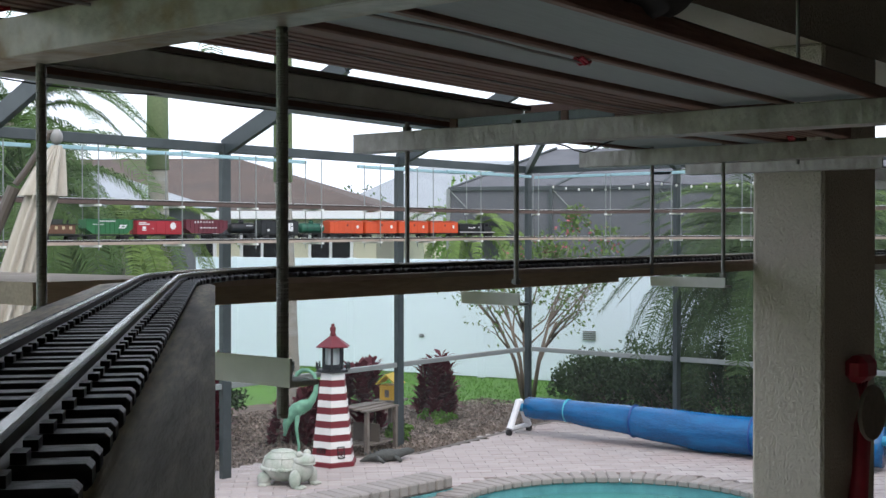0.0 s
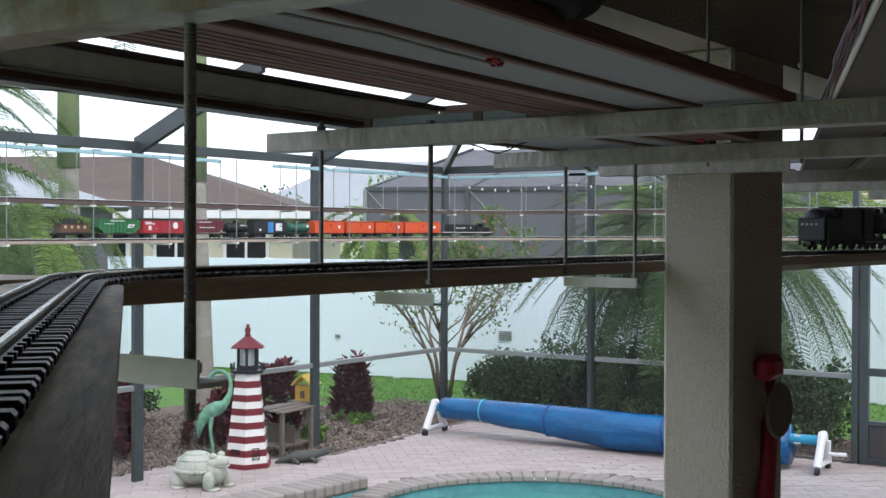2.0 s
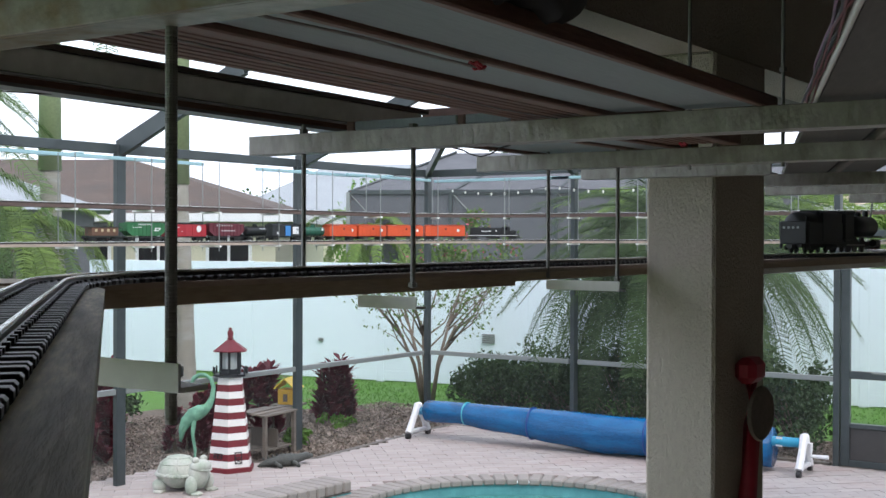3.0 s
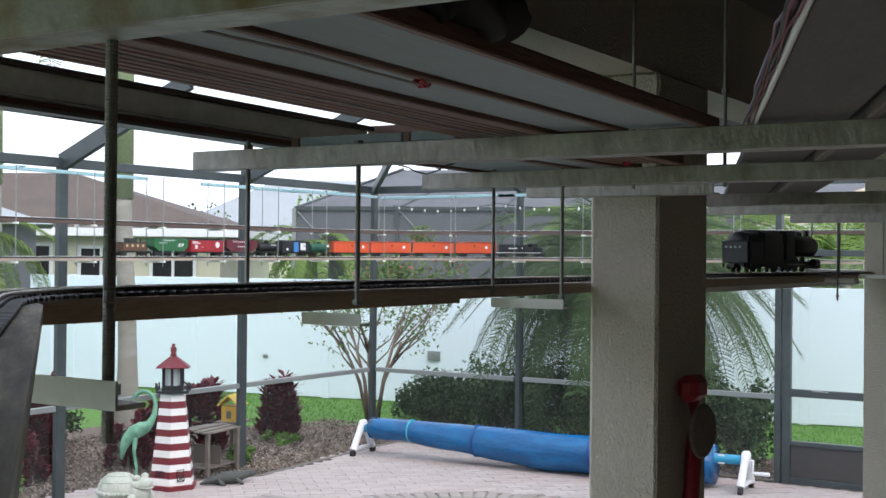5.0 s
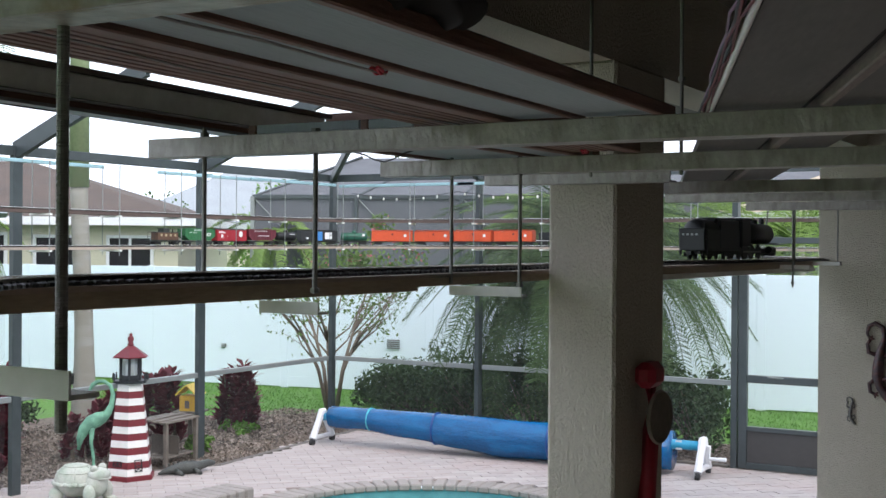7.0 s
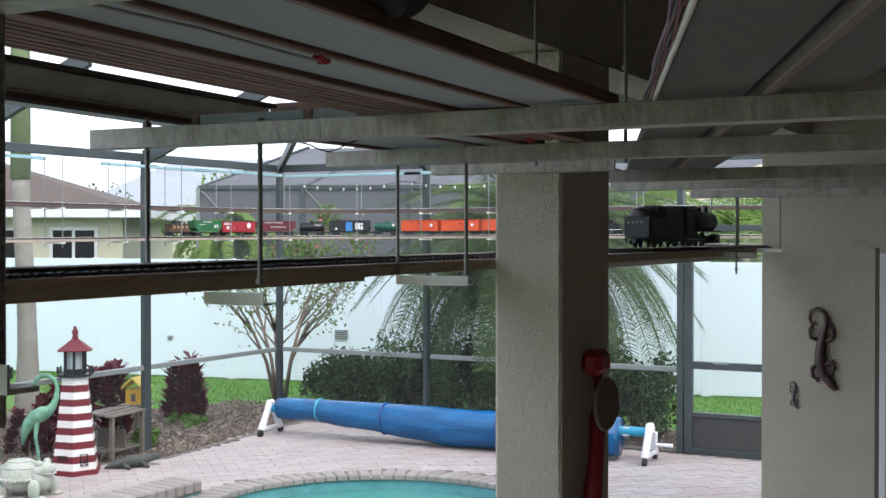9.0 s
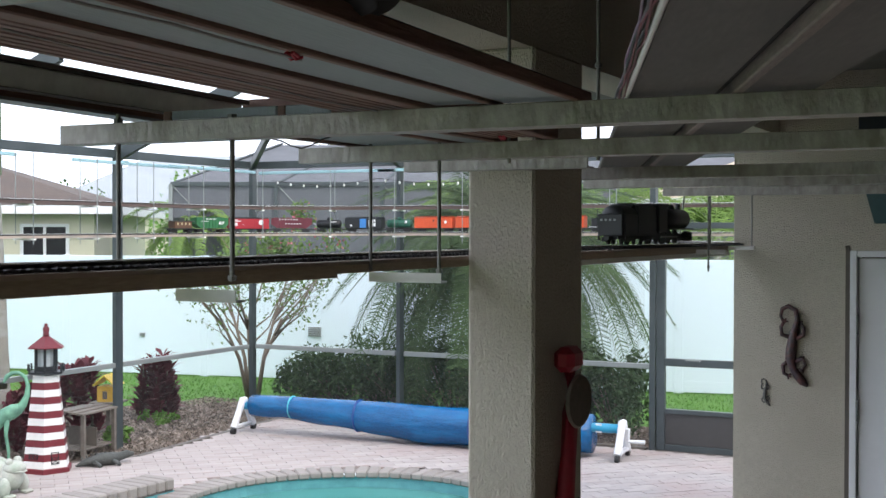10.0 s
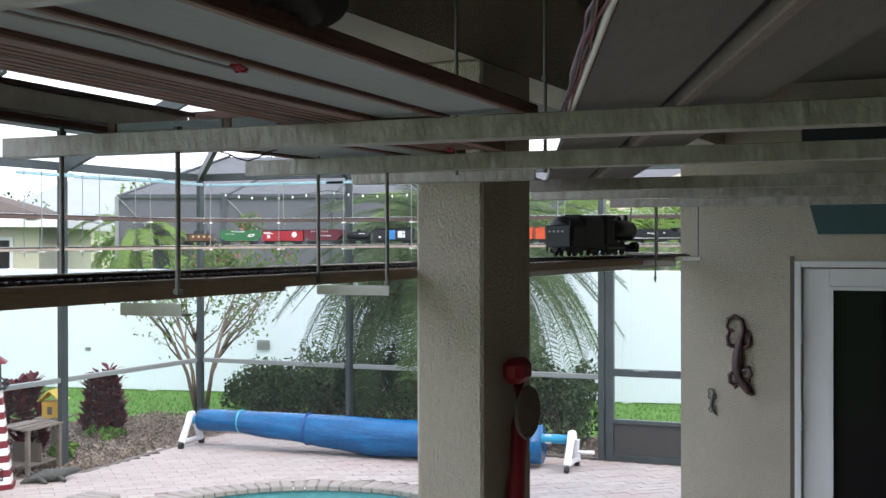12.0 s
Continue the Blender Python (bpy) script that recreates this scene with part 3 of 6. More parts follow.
for x, y in ((-0.153, 0.30), (-0.40, -0.28), (-0.35, 1.50)):
    cl = bmesh.new()
    for k in range(4):
        tube(cl, [(0.004 * k - 0.006, -0.010 - 0.004 * (k % 2), 0.0), (0.003 * k - 0.004, 0.0, -0.006 + 0.003 * (k % 2)), (0.003 * (k % 3) - 0.003, 0.012, -0.002)], 0.0019, 6)
    thing("wire_clip", D1 @ Matrix.Translation((x, y, -0.003)), "small red plastic wire connector", "wire clip", group="wire clips", bm=cl, material=red_clip)

# ---- track: rails on dark plastic ties ----
GAUGE, RAIL_H, TIE_H = 0.045, 0.0084, 0.007


def arc_path(segments, step=0.01):
    """A plan line from (kind, ...) pieces: start x, y, heading, then straight lengths and arcs."""
    x, y, h = segments[0]
    out = [(x, y)]
    for kind, amount, *rest in segments[1:]:
        if kind == "line":
            n = max(1, int(amount / step))
            for _ in range(n):
                x, y = x - math.sin(h) * amount / n, y + math.cos(h) * amount / n
                out.append((x, y))
        else:
            r = rest[0]
            n = max(2, int(abs(amount) * r / step))
            for _ in range(n):
                h += amount / n / 2
                x, y = x - math.sin(h) * r * abs(amount) / n, y + math.cos(h) * r * abs(amount) / n
                h += amount / n / 2
                out.append((x, y))
    return np.array(out)


def track(label, line, z, tie_step, single_ties=0, rise=lambda s: 0.0):
    """Two rails and ties along a plan line; z is the railhead's height."""
    ob = thing("track", pose(0, 0, z), label, "model railway track", kind="structure")
    d = np.gradient(line, axis=0)
    d /= np.linalg.norm(d, axis=1)[:, None]
    nrm = np.stack([-d[:, 1], d[:, 0]], 1)
    s = np.r_[0, np.cumsum(np.linalg.norm(np.diff(line, axis=0), axis=1))]
    lift = [rise(v + line[0][1]) for v in s]
    for side in (-1, 1):
        bm = bmesh.new()
        prof = [(-0.0035, -RAIL_H), (0.0035, -RAIL_H), (0.0012, -RAIL_H + 0.0018), (0.0012, -0.003), (0.002, -0.0022), (0.0018, 0), (-0.0018, 0), (-0.002, -0.0022), (-0.0012, -0.003), (-0.0012, -RAIL_H + 0.0018)]
        rings = []
        for p, q, dz in zip(line[::2], nrm[::2], lift[::2]):
            c = p + q * side * GAUGE / 2
            rings.append([bm.verts.new((c[0] + q[0] * u, c[1] + q[1] * u, w + dz)) for u, w in prof])
        for r0, r1 in zip(rings, rings[1:]):
            for k in range(len(prof)):
                bm.faces.new((r0[k], r1[k], r1[(k + 1) % len(prof)], r0[(k + 1) % len(prof)])).material_index = 0 if k in (4, 5, 6) else 1
        part("rail", bm, [M["rail_steel"], M["rail_side"]], ob)
    tm = bmesh.new()
    box(tm, (-0.046, -0.0065, -TIE_H), (0.046, 0.0065, 0), bevel=0.0015)
    for side in (-1, 1):
        for o in (-1, 1):
            box(tm, (side * GAUGE / 2 + o * 0.0055 - 0.002, -0.004, 0), (side * GAUGE / 2 + o * 0.0055 + 0.002, 0.004, 0.003))
    tie = bm_mesh(tm, "tie", M["tie"])
    rest = bmesh.new()
    for k, at in enumerate(np.arange(0.01, s[-1], tie_step)):
        i = int(np.searchsorted(s, at))
        i = min(i, len(line) - 1)
        m = Matrix.Translation((*line[i], lift[i] - RAIL_H)) @ Matrix.Rotation(math.atan2(d[i][1], d[i][0]) - math.pi / 2, 4, "Z")
        if k < single_ties:
            t = new("tie", tie)
            t.parent, t.matrix_basis = ob, m
        else:
            box(rest, (-0.046, -0.0065, -TIE_H), (0.046, 0.0065, 0), m)
    if rest.verts:
        tagged(part("ties", rest, M["tie"], ob), kind="stuff")
    else:
        rest.free()
    return ob


# near line: past the camera, a tight bend, then along the lanai edge
near = arc_path([(-0.02, -0.109, radians(49.1)), ("line", 1.693), ("arc", radians(-46.6), 0.60), ("line", 2.5), ("arc", radians(-5), 3.0), ("line", 2.1), ("arc", radians(40), 1.2), ("line", 1.2)])
track("model railway track with bright rails on black ties", near, 2.150, 0.026, 300)
ZT = 2.150 - RAIL_H - TIE_H


def ribbon(line, left, right):
    """Outline of a strip that follows a plan line."""
    d = np.gradient(line, axis=0)
    d /= np.linalg.norm(d, axis=1)[:, None]
    q = np.stack([-d[:, 1], d[:, 0]], 1)
    return [tuple(p) for p in line + q * left], [tuple(p) for p in line - q * right]


def strip(line, left, right, z0, z1, rise=lambda s: 0.0):
    L, R = ribbon(line, left, right)
    run = np.r_[0, np.cumsum(np.linalg.norm(np.diff(line, axis=0), axis=1))] + line[0][1]
    up = [rise(v) for v in run]
    bm = bmesh.new()
    rows = [[bm.verts.new((*a, z0 + u)), bm.verts.new((*b, z0 + u)), bm.verts.new((*b, z1 + u)), bm.verts.new((*a, z1 + u))] for a, b, u in zip(L, R, up)]
    for r0, r1 in zip(rows, rows[1:]):
        for k in range(4):
            bm.faces.new((r0[k], r0[(k + 1) % 4], r1[(k + 1) % 4], r1[k]))
    bm.faces.new(rows[0][::-1]), bm.faces.new(rows[-1])
    return bm


# plywood under the bend and the shelf beyond
GRAIN = pose(0, 0, 0, 0, 0, 49.1)
bend = thing("track_shelf", GRAIN, "weathered grey plywood shelf under the bend of track", "shelf")
edge = [(GRAIN.inverted() @ Vector((x, y, 0))).to_2d() for x, y in ((-0.30, 0.235), (-1.30, 1.09), (-1.42, 1.17), (-1.53, 1.15), (-1.45, 1.02), (-0.10, -0.15), (0.05, -0.07))]
part("top_board", slab(bmesh.new(), edge, ZT - 0.006, ZT), M["ply_top"], bend, "worn grey top ply")
part("lower_board", slab(bmesh.new(), edge, ZT - 0.018, ZT - 0.0062), M["brown_board"], bend)
def shelf(label, outline, depth):
    """A lumber shelf: a pale weathered top board on a brown joist."""
    ob = thing("track_shelf", pose(0, 0, ZT), label, "shelf")
    part("joist", slab(bmesh.new(), outline, -depth, -0.0095), M["brown_board"], ob)
    cx = sum(p[0] for p in outline) / len(outline)
    part("top_board", slab(bmesh.new(), [(x + (0.004 if x > cx else -0.004), y) for x, y in outline], -0.009, -0.0005), M["tan_board"], ob, "pale weathered top board")
    return ob


shelf("long lumber shelf with a pale top under the track", [(-1.445, 1.175), (-1.458, 2.36), (-1.605, 2.36), (-1.60, 1.175)], 0.036)
shelf("narrow lumber shelf with a pale top under the track", [(-1.472, 2.363), (-1.500, 3.5), (-1.50, 6.15), (-1.66, 6.15), (-1.62, 2.363)], 0.028)
thing("side_shelf", Matrix(), "brown lumber shelf with a pale top branching off", "shelf", bm=slab(bmesh.new(), [(-1.605, 1.02), (-1.605, 1.30), (-3.4, 1.18), (-3.4, 0.92)], ZT - 0.034, ZT - 0.001), material=M["brown_board"])

board("support_plank", (-1.665, 3.55, ZT - 0.048), (-1.505, 6.2, ZT - 0.0285), M["white_metal"], "pale painted plank under the track shelf")

# ---- far line round the cage: lower shelf with the train, upper shelf, hangers ----
TX, TY, TR = -7.8, 11.282, 1.326
far = arc_path([(TX, -2.0, 0.0), ("line", TY - TR + 2.0), ("arc", -math.pi / 2, TR), ("line", 4.9)], 0.02)
RAILTOP = 2.166


def grade(s):
    """The far line climbs a little on its way to the corner."""
    return 0.040 * min(1.0, max(0.0, (s - 5.2) / 8.3))


track("model railway track along the pool cage", far, RAILTOP, 0.05, rise=grade)
RUN_LEN = np.r_[0, np.cumsum(np.linalg.norm(np.diff(far, axis=0), axis=1))]
far_shelf = thing("far_shelf", Matrix(), "pale tan shelf boards carrying the train's track", "shelf")
for k in range(0, len(far) - 1, 62):
    part("board", strip(far[k:k + 63], 0.075, 0.075, RAILTOP - RAIL_H - TIE_H - 0.022, RAILTOP - RAIL_H - TIE_H, lambda v, k=k: grade(v - far[k][1] + far[0][1] + RUN_LEN[k])), M["tan_board"], far_shelf)
UP_Z = 2.445
track("upper model railway track along the pool cage", far, UP_Z + 0.03, 0.05)
thing("upper_shelf", Matrix(), "thin red-brown upper shelf along the cage", "shelf", bm=strip(far, 0.07, 0.07, UP_Z - 0.012, UP_Z + 0.03 - RAIL_H - TIE_H), material=mat("dark_brown_shelf", (0.105, 0.07, 0.06), 0.7, vary=0.25, scale=6))


def at_path(s):
    """Place and heading at s metres along the far line (s is counted from y = 0)."""
    L1 = TY - TR
    if s < L1:
        return TX, s, 0.0
    a = (s - L1) / TR
    if a < math.pi / 2:
        return TX + TR - TR * math.cos(a), L1 + TR * math.sin(a), -a
    return TX + TR + (s - L1 - TR * math.pi / 2), TY, -math.pi / 2


for k in range(16):
    s = 3.15 + k * 0.77
    x, y, h = at_path(s)
    hg = thing("shelf_hanger", Matrix.Translation((x, y, 0)) @ Matrix.Rotation(h, 4, "Z"), "pair of thin pale hanger rods with a cross bar", "hanger", group="hangers of the far shelves")
    for sx in (-0.10, 0.10):
        part("hanger_rod", tube(bmesh.new(), [(sx, 0, 2.09), (sx, 0, 2.86)], 0.0045, 6), M["rail_alu"], hg)
    for z in (2.112 + grade(s), UP_Z - 0.03):
        part("cross_bar", boxed((-0.12, -0.012, z), (0.12, 0.012, z + 0.016)), M["white_metal"], hg)
# pale aqua bars bolted to the cage posts, carrying the hangers
for y0, y1, n in ((2.6, 5.2, 0), (5.22, 7.95, 1), (8.75, 10.2, 2), (10.0, 11.5, 3)):
    part_of = thing("support_bar", pose(CX + 0.42 + 0.10 * (n % 2), 0, 2.85), "pale aqua aluminium bar carrying the hanging shelves", "support bar", group="support bars")
    part("bar", boxed((-0.016, y0, 0), (0.016, y1, 0.030), 0.003), M["aqua_bar"], part_of)
    part("end_plate", boxed((-0.40 - 0.1 * (n % 2), (y0 + y1) / 2 - 0.03, 0.031), (0.02, (y0 + y1) / 2 + 0.03, 0.041), 0.002), M["aqua_bar"], part_of)
for x0, x1 in ((-7.9, -6.2), (-6.4, -4.4)):
    part_of = thing("support_bar", pose(0, TY + 0.05, 2.83), "pale aqua aluminium bar carrying the hanging shelves", "support bar", group="support bars")
    part("bar", boxed((x0, -0.016, 0), (x1, 0.016, 0.030), 0.003), M["aqua_bar"], part_of)

# drooping cables under the fascia, and a string of small lamps along the eave
for k, (y0, y1, sag) in enumerate(((0.98, 1.3, 0.012), (1.38, 1.62, 0.010), (1.58, 1.98, 0.014))):
    pts = [(-1.668 - 0.006 * k, y0 + (y1 - y0) * i / 12, 2.426 - 2 * sag * (i / 12) * (1 - i / 12)) for i in range(13)]
    thing("cable", Matrix(), "thin cable drooping under the fascia", "cable", group="fascia cables", bm=tube(bmesh.new(), pts, 0.0012, 5), material=cable_mat[1])
st = thing("string_lights", Matrix(), "string of small clear lamps along the cage eave", "string lights")
pts = [(-8.25 + 4.3 * i / 48, CY - 0.12, 2.80 - 0.06 * abs(math.sin(i * math.pi / 16))) for i in range(49)]
part("wire", tube(bmesh.new(), pts, 0.004, 4), cable_mat[1], st)
bulb = bm_mesh(ball(bmesh.new(), (0, 0, -0.02), (0.012, 0.012, 0.018), seg=8), "bulb", M["white_metal"])
for p in pts[1::2]:
    b = new("bulb", bulb)
    b.parent, b.matrix_basis = st, Matrix.Translation(p)


# ---- rolling stock; each piece's origin is on the railhead at its middle, y ahead ----
def paint(name, color, rough=0.5):
    M[name] = mat(name, color, rough, vary=0.14, scale=10)
    return M[name]


for nm, c in (("orange_car", (0.62, 0.085, 0.025)), ("green_car", (0.03, 0.15, 0.055)), ("red_car", (0.36, 0.018, 0.03)), ("maroon_car", (0.13, 0.022, 0.035)), ("black_car", (0.016, 0.017, 0.02)), ("blue_panel", (0.05, 0.22, 0.55)), ("white_mark", (0.75, 0.75, 0.75)), ("caboose_brown", (0.12, 0.055, 0.03)), ("caboose_dark", (0.035, 0.04, 0.035)), ("truck_black", (0.014, 0.014, 0.015)), ("tank_green", (0.03, 0.13, 0.085)), ("loco_black", (0.011, 0.012, 0.014)), ("cream_band", (0.5, 0.4, 0.24))):
    paint(nm, c)


def truck(car, y):
    t = bmesh.new()
    for sx in (-1, 1):
        box(t, (sx * 0.030 - 0.003, -0.038, 0.012), (sx * 0.030 + 0.003, 0.038, 0.026), bevel=0.002)
        box(t, (sx * 0.031 - 0.004, -0.012, 0.006), (sx * 0.031 + 0.004, 0.012, 0.022))
    box(t, (-0.028, -0.008, 0.014), (0.028, 0.008, 0.032))
    ob = part("truck", t, M["truck_black"], car, m=pose(0, y, 0))
    for wy in (-0.027, 0.027):
        part("wheelset", lathe(lathe(tube(bmesh.new(), [(-0.026, 0, 0), (0.026, 0, 0)], 0.003, 6), [(0.015, 0.0215), (0.015, 0.026)], 12, Matrix.Rotation(math.pi / 2, 4, "Y")), [(0.015, -0.026), (0.015, -0.0215)], 12, Matrix.Rotation(math.pi / 2, 4, "Y")), M["truck_black"], ob, m=pose(0, wy, 0.015))


def marks(car, cells, side, z_off=0.0, w=0.0475, material=None, name="lettering"):
    """Plain bars for lettering: (y0, z0, y1, z1) on a side of the body."""
    for y0, z0, y1, z1 in cells:
        part(name, boxed((side * w, y0, z0), (side * (w + 0.0012), y1, z1)), material or M["white_mark"], car, "plain bar in place of lettering")


def underframe(car, L):
    bm = bmesh.new()
    box(bm, (-0.03, -L / 2 + 0.01, 0.030), (0.03, L / 2 - 0.01, 0.040))
    for s in (-1, 1):
        box(bm, (-0.006, s * (L / 2 + 0.004) - 0.014, 0.022), (0.006, s * (L / 2 + 0.004) + 0.014, 0.032))
    part("underframe", bm, M["truck_black"], car)
    truck(car, -L / 2 + 0.065), truck(car, L / 2 - 0.065)


def boxcar(label, L, color, H=0.145, ribs=8, roofwalk=True, panel=None):
    car = thing("boxcar", Matrix(), label, "model railway car", group="freight train")
    underframe(car, L)
    bm = bmesh.new()
    box(bm, (-0.046, -L / 2, 0.040), (0.046, L / 2, H), bevel=0.002)
    for k in range(ribs + 1):
        y = -L / 2 + 0.004 + (L - 0.008) * k / ribs
        for s in (-1, 1):
            part("rib", boxed((s * 0.0468 - 0.001, y - 0.0012, 0.042), (s * 0.0468 + 0.001, y + 0.0012, H - 0.004)), M[color], car)
    part("body", bm, M[color], car)
    rb = bmesh.new()
    vs = [[rb.verts.new((x, y, z)) for x, z in ((-0.049, H), (0.049, H), (0.0, H + 0.010))] for y in (-L / 2 - 0.002, L / 2 + 0.002)]
    rb.faces.new(vs[0][::-1]), rb.faces.new(vs[1])
    for a, b in ((0, 1), (1, 2), (2, 0)):
        rb.faces.new((vs[0][a], vs[0][b], vs[1][b], vs[1][a]))
    if roofwalk:
        box(rb, (-0.01, -L / 2, H + 0.011), (0.01, L / 2, H + 0.014))
    part("roof", rb, M[color if color == "orange_car" else "black_car"], car)
    for s in (-1, 1):
        part("door", boxed((s * 0.0475 - 0.0015, -0.036, 0.045), (s * 0.0475 + 0.0015, 0.036, H - 0.006), 0.001), M[panel or color], car)
    return car


def hopper(label, L, color):
    car = thing("hopper_car", Matrix(), label, "model railway car", group="freight train")
    underframe(car, L)
    bm = bmesh.new()
    H = 0.150
    prof = [(-L / 2, 0.085), (-L / 2, H), (L / 2, H), (L / 2, 0.085), (L / 2 - 0.06, 0.045), (-L / 2 + 0.06, 0.045)]
    a = [bm.verts.new((-0.046, y, z)) for y, z in prof]
    b = [bm.verts.new((0.046, y, z)) for y, z in prof]
    bm.faces.new(a), bm.faces.new(b[::-1])
    for k in range(6):
        bm.faces.new((a[k], b[k], b[(k + 1) % 6], a[(k + 1) % 6]))
    for k in range(11):
        y = -L / 2 + 0.004 + (L - 0.008) * k / 10
        for s in (-1, 1):
            part("rib", boxed((s * 0.0485 - 0.002, y - 0.002, 0.085 if k in (0, 1, 9, 10) else 0.05), (s * 0.0485 + 0.002, y + 0.002, H - 0.007)), M[color], car)
    box(bm, (-0.050, -L / 2 - 0.001, H - 0.006), (0.050, L / 2 + 0.001, H))
    bmesh.ops.recalc_face_normals(bm, faces=bm.faces)
    part("body", bm, M[color], car)
    for k in range(6):
        y = -L / 2 + 0.05 + (L - 0.1) * k / 5
        part("hatch", boxed((-0.025, y - 0.02, H), (0.025, y + 0.02, H + 0.006), 0.001), M[color], car)
    for s in (-1, 1):
        for x in (-0.04, 0.04):
            part("end_post", tube(bmesh.new(), [(x, s * (L / 2 - 0.004), 0.04), (x, s * (L / 2 - 0.004), 0.09)], 0.002, 5), M["truck_black"], car)
    return car


def tank_car(label, L, color):
    car = thing("tank_car", Matrix(), label, "model railway car", group="freight train")
    underframe(car, L)
    bm = bmesh.new()
    R = Matrix.Translation((0, 0, 0.088)) @ Matrix.Rotation(math.pi / 2, 4, "X")
    lathe(bm, [(0.005, -L / 2 + 0.018), (0.03, -L / 2 + 0.021), (0.042, -L / 2 + 0.032), (0.043, 0), (0.042, L / 2 - 0.032), (0.03, L / 2 - 0.021), (0.005, L / 2 - 0.018)], 18, R)
    part("tank", bm, M[color], car, smooth=True)
    part("dome", lathe(bmesh.new(), [(0.022, 0.12), (0.022, 0.146), (0.016, 0.153), (0.004, 0.155)], 14), M[color], car, smooth=True)
    for y in (-L / 4, 0, L / 4):
        part("strap", lathe(bmesh.new(), [(0.0437, y - 0.002), (0.0437, y + 0.002)], 18, R), M["truck_black"], car)
    rb = bmesh.new()
    for s in (-1, 1):
        tube(rb, [(s * 0.047, -L / 2 + 0.03, 0.09), (s * 0.047, L / 2 - 0.03, 0.09)], 0.0015, 5)
        box(rb, (s * 0.042 - 0.008, -L / 2 + 0.02, 0.042), (s * 0.042 + 0.008, L / 2 - 0.02, 0.046))
    part("handrail", rb, M["truck_black"], car)
    return car


def caboose(label, L):
    car = thing("caboose", Matrix(), label, "model railway car", group="freight train")
    underframe(car, L)
    bm = bmesh.new()
    box(bm, (-0.044, -L / 2 + 0.05, 0.046), (0.044, L / 2 - 0.05, 0.112), bevel=0.002)
    part("body", bm, M["caboose_brown"], car)
    part("platform", boxed((-0.046, -L / 2, 0.040), (0.046, L / 2, 0.046)), M["caboose_dark"], car)
    part("roof", boxed((-0.049, -L / 2 + 0.012, 0.112), (0.049, L / 2 - 0.012, 0.119), 0.002), M["caboose_dark"], car)
    cb = bmesh.new()
    box(cb, (-0.034, -0.055, 0.119), (0.034, 0.03, 0.146), bevel=0.002)
    box(cb, (-0.037, -0.062, 0.146), (0.037, 0.037, 0.151), bevel=0.001)
    part("cupola", cb, M["caboose_dark"], car)
    part("stack", tube(bmesh.new(), [(0.02, 0.08, 0.119), (0.02, 0.08, 0.145)], 0.006, 8), M["truck_black"], car)
    for y in (-0.09, -0.03, 0.03, 0.09):
        for s in (-1, 1):
            part("window", boxed((s * 0.0445 - 0.001, y - 0.011, 0.078), (s * 0.0445 + 0.001, y + 0.011, 0.1)), M["cream_band"], car, "pale window")
    rl = bmesh.new()
    for s in (-1, 1):
        for x in (-0.042, 0, 0.042):
            tube(rl, [(x, s * (L / 2 - 0.004), 0.046), (x, s * (L / 2 - 0.004), 0.112 if x else 0.078)], 0.0016, 5)
        tube(rl, [(-0.042, s * (L / 2 - 0.004), 0.076), (0.042, s * (L / 2 - 0.004), 0.076)], 0.0016, 5)
    part("railing", rl, M["truck_black"], car)
    return car


def diesel(label, L):
    car = thing("diesel_locomotive", Matrix(), label, "model locomotive", group="freight train")
    underframe(car, L)
    bm = bmesh.new()
    box(bm, (-0.05, -L / 2, 0.040), (0.05, L / 2, 0.052), bevel=0.002)
    box(bm, (-0.034, -L / 2 + 0.03, 0.052), (0.034, L / 2 - 0.175, 0.128), bevel=0.006)
    part("hood", bm, M["loco_black"], car)
    part("cab", boxed((-0.048, L / 2 - 0.175, 0.052), (0.048, L / 2 - 0.095, 0.140), 0.004), M["loco_black"], car)
    part("nose", boxed((-0.032, L / 2 - 0.095, 0.052), (0.032, L / 2 - 0.03, 0.100), 0.006), M["loco_black"], car)
    part("fuel_tank", boxed((-0.04, -0.07, 0.012), (0.04, 0.07, 0.040), 0.005), M["truck_black"], car)
    fb = bmesh.new()
    for k in range(4):
        lathe(fb, [(0.018, 0.128), (0.018, 0.133), (0.012, 0.134)], 12, Matrix.Translation((0, -L / 2 + 0.07 + k * 0.05, 0)))
    part("fan", fb, M["truck_black"], car)
    for s in (-1, 1):
        part("side_sill", boxed((s * 0.0505 - 0.0008, -L / 2 + 0.01, 0.043), (s * 0.0505 + 0.0008, L / 2 - 0.01, 0.048)), M["white_mark"], car, "white sill stripe")
        rl = bmesh.new()
        for k in range(9):
            y = -L / 2 + 0.01 + k * (L - 0.02) / 8
            tube(rl, [(s * 0.048, y, 0.052), (s * 0.048, y, 0.085)], 0.0012, 4)
        tube(rl, [(s * 0.048, -L / 2 + 0.01, 0.085), (s * 0.048, L / 2 - 0.01, 0.085)], 0.0012, 4)
        part("handrail", rl, M["truck_black"], car)
        part("cab_window", boxed((s * 0.0485 - 0.001, L / 2 - 0.155, 0.105), (s * 0.0485 + 0.001, L / 2 - 0.115, 0.130)), M["dark_glass"], car)
        marks(car, [(-0.12, 0.085, -0.095, 0.096), (-0.088, 0.082, -0.055, 0.093), (-0.05, 0.087, -0.02, 0.098), (0.03, 0.085, 0.045, 0.1)], s, w=0.0345)
    return car


TRAIN = []


def add(car, length):
    """Couple a car on ahead of the last one."""
    at = sum(v for _, _, v in TRAIN) + 0.036 * len(TRAIN) + length / 2
    TRAIN.append((car, at, length))
    return car


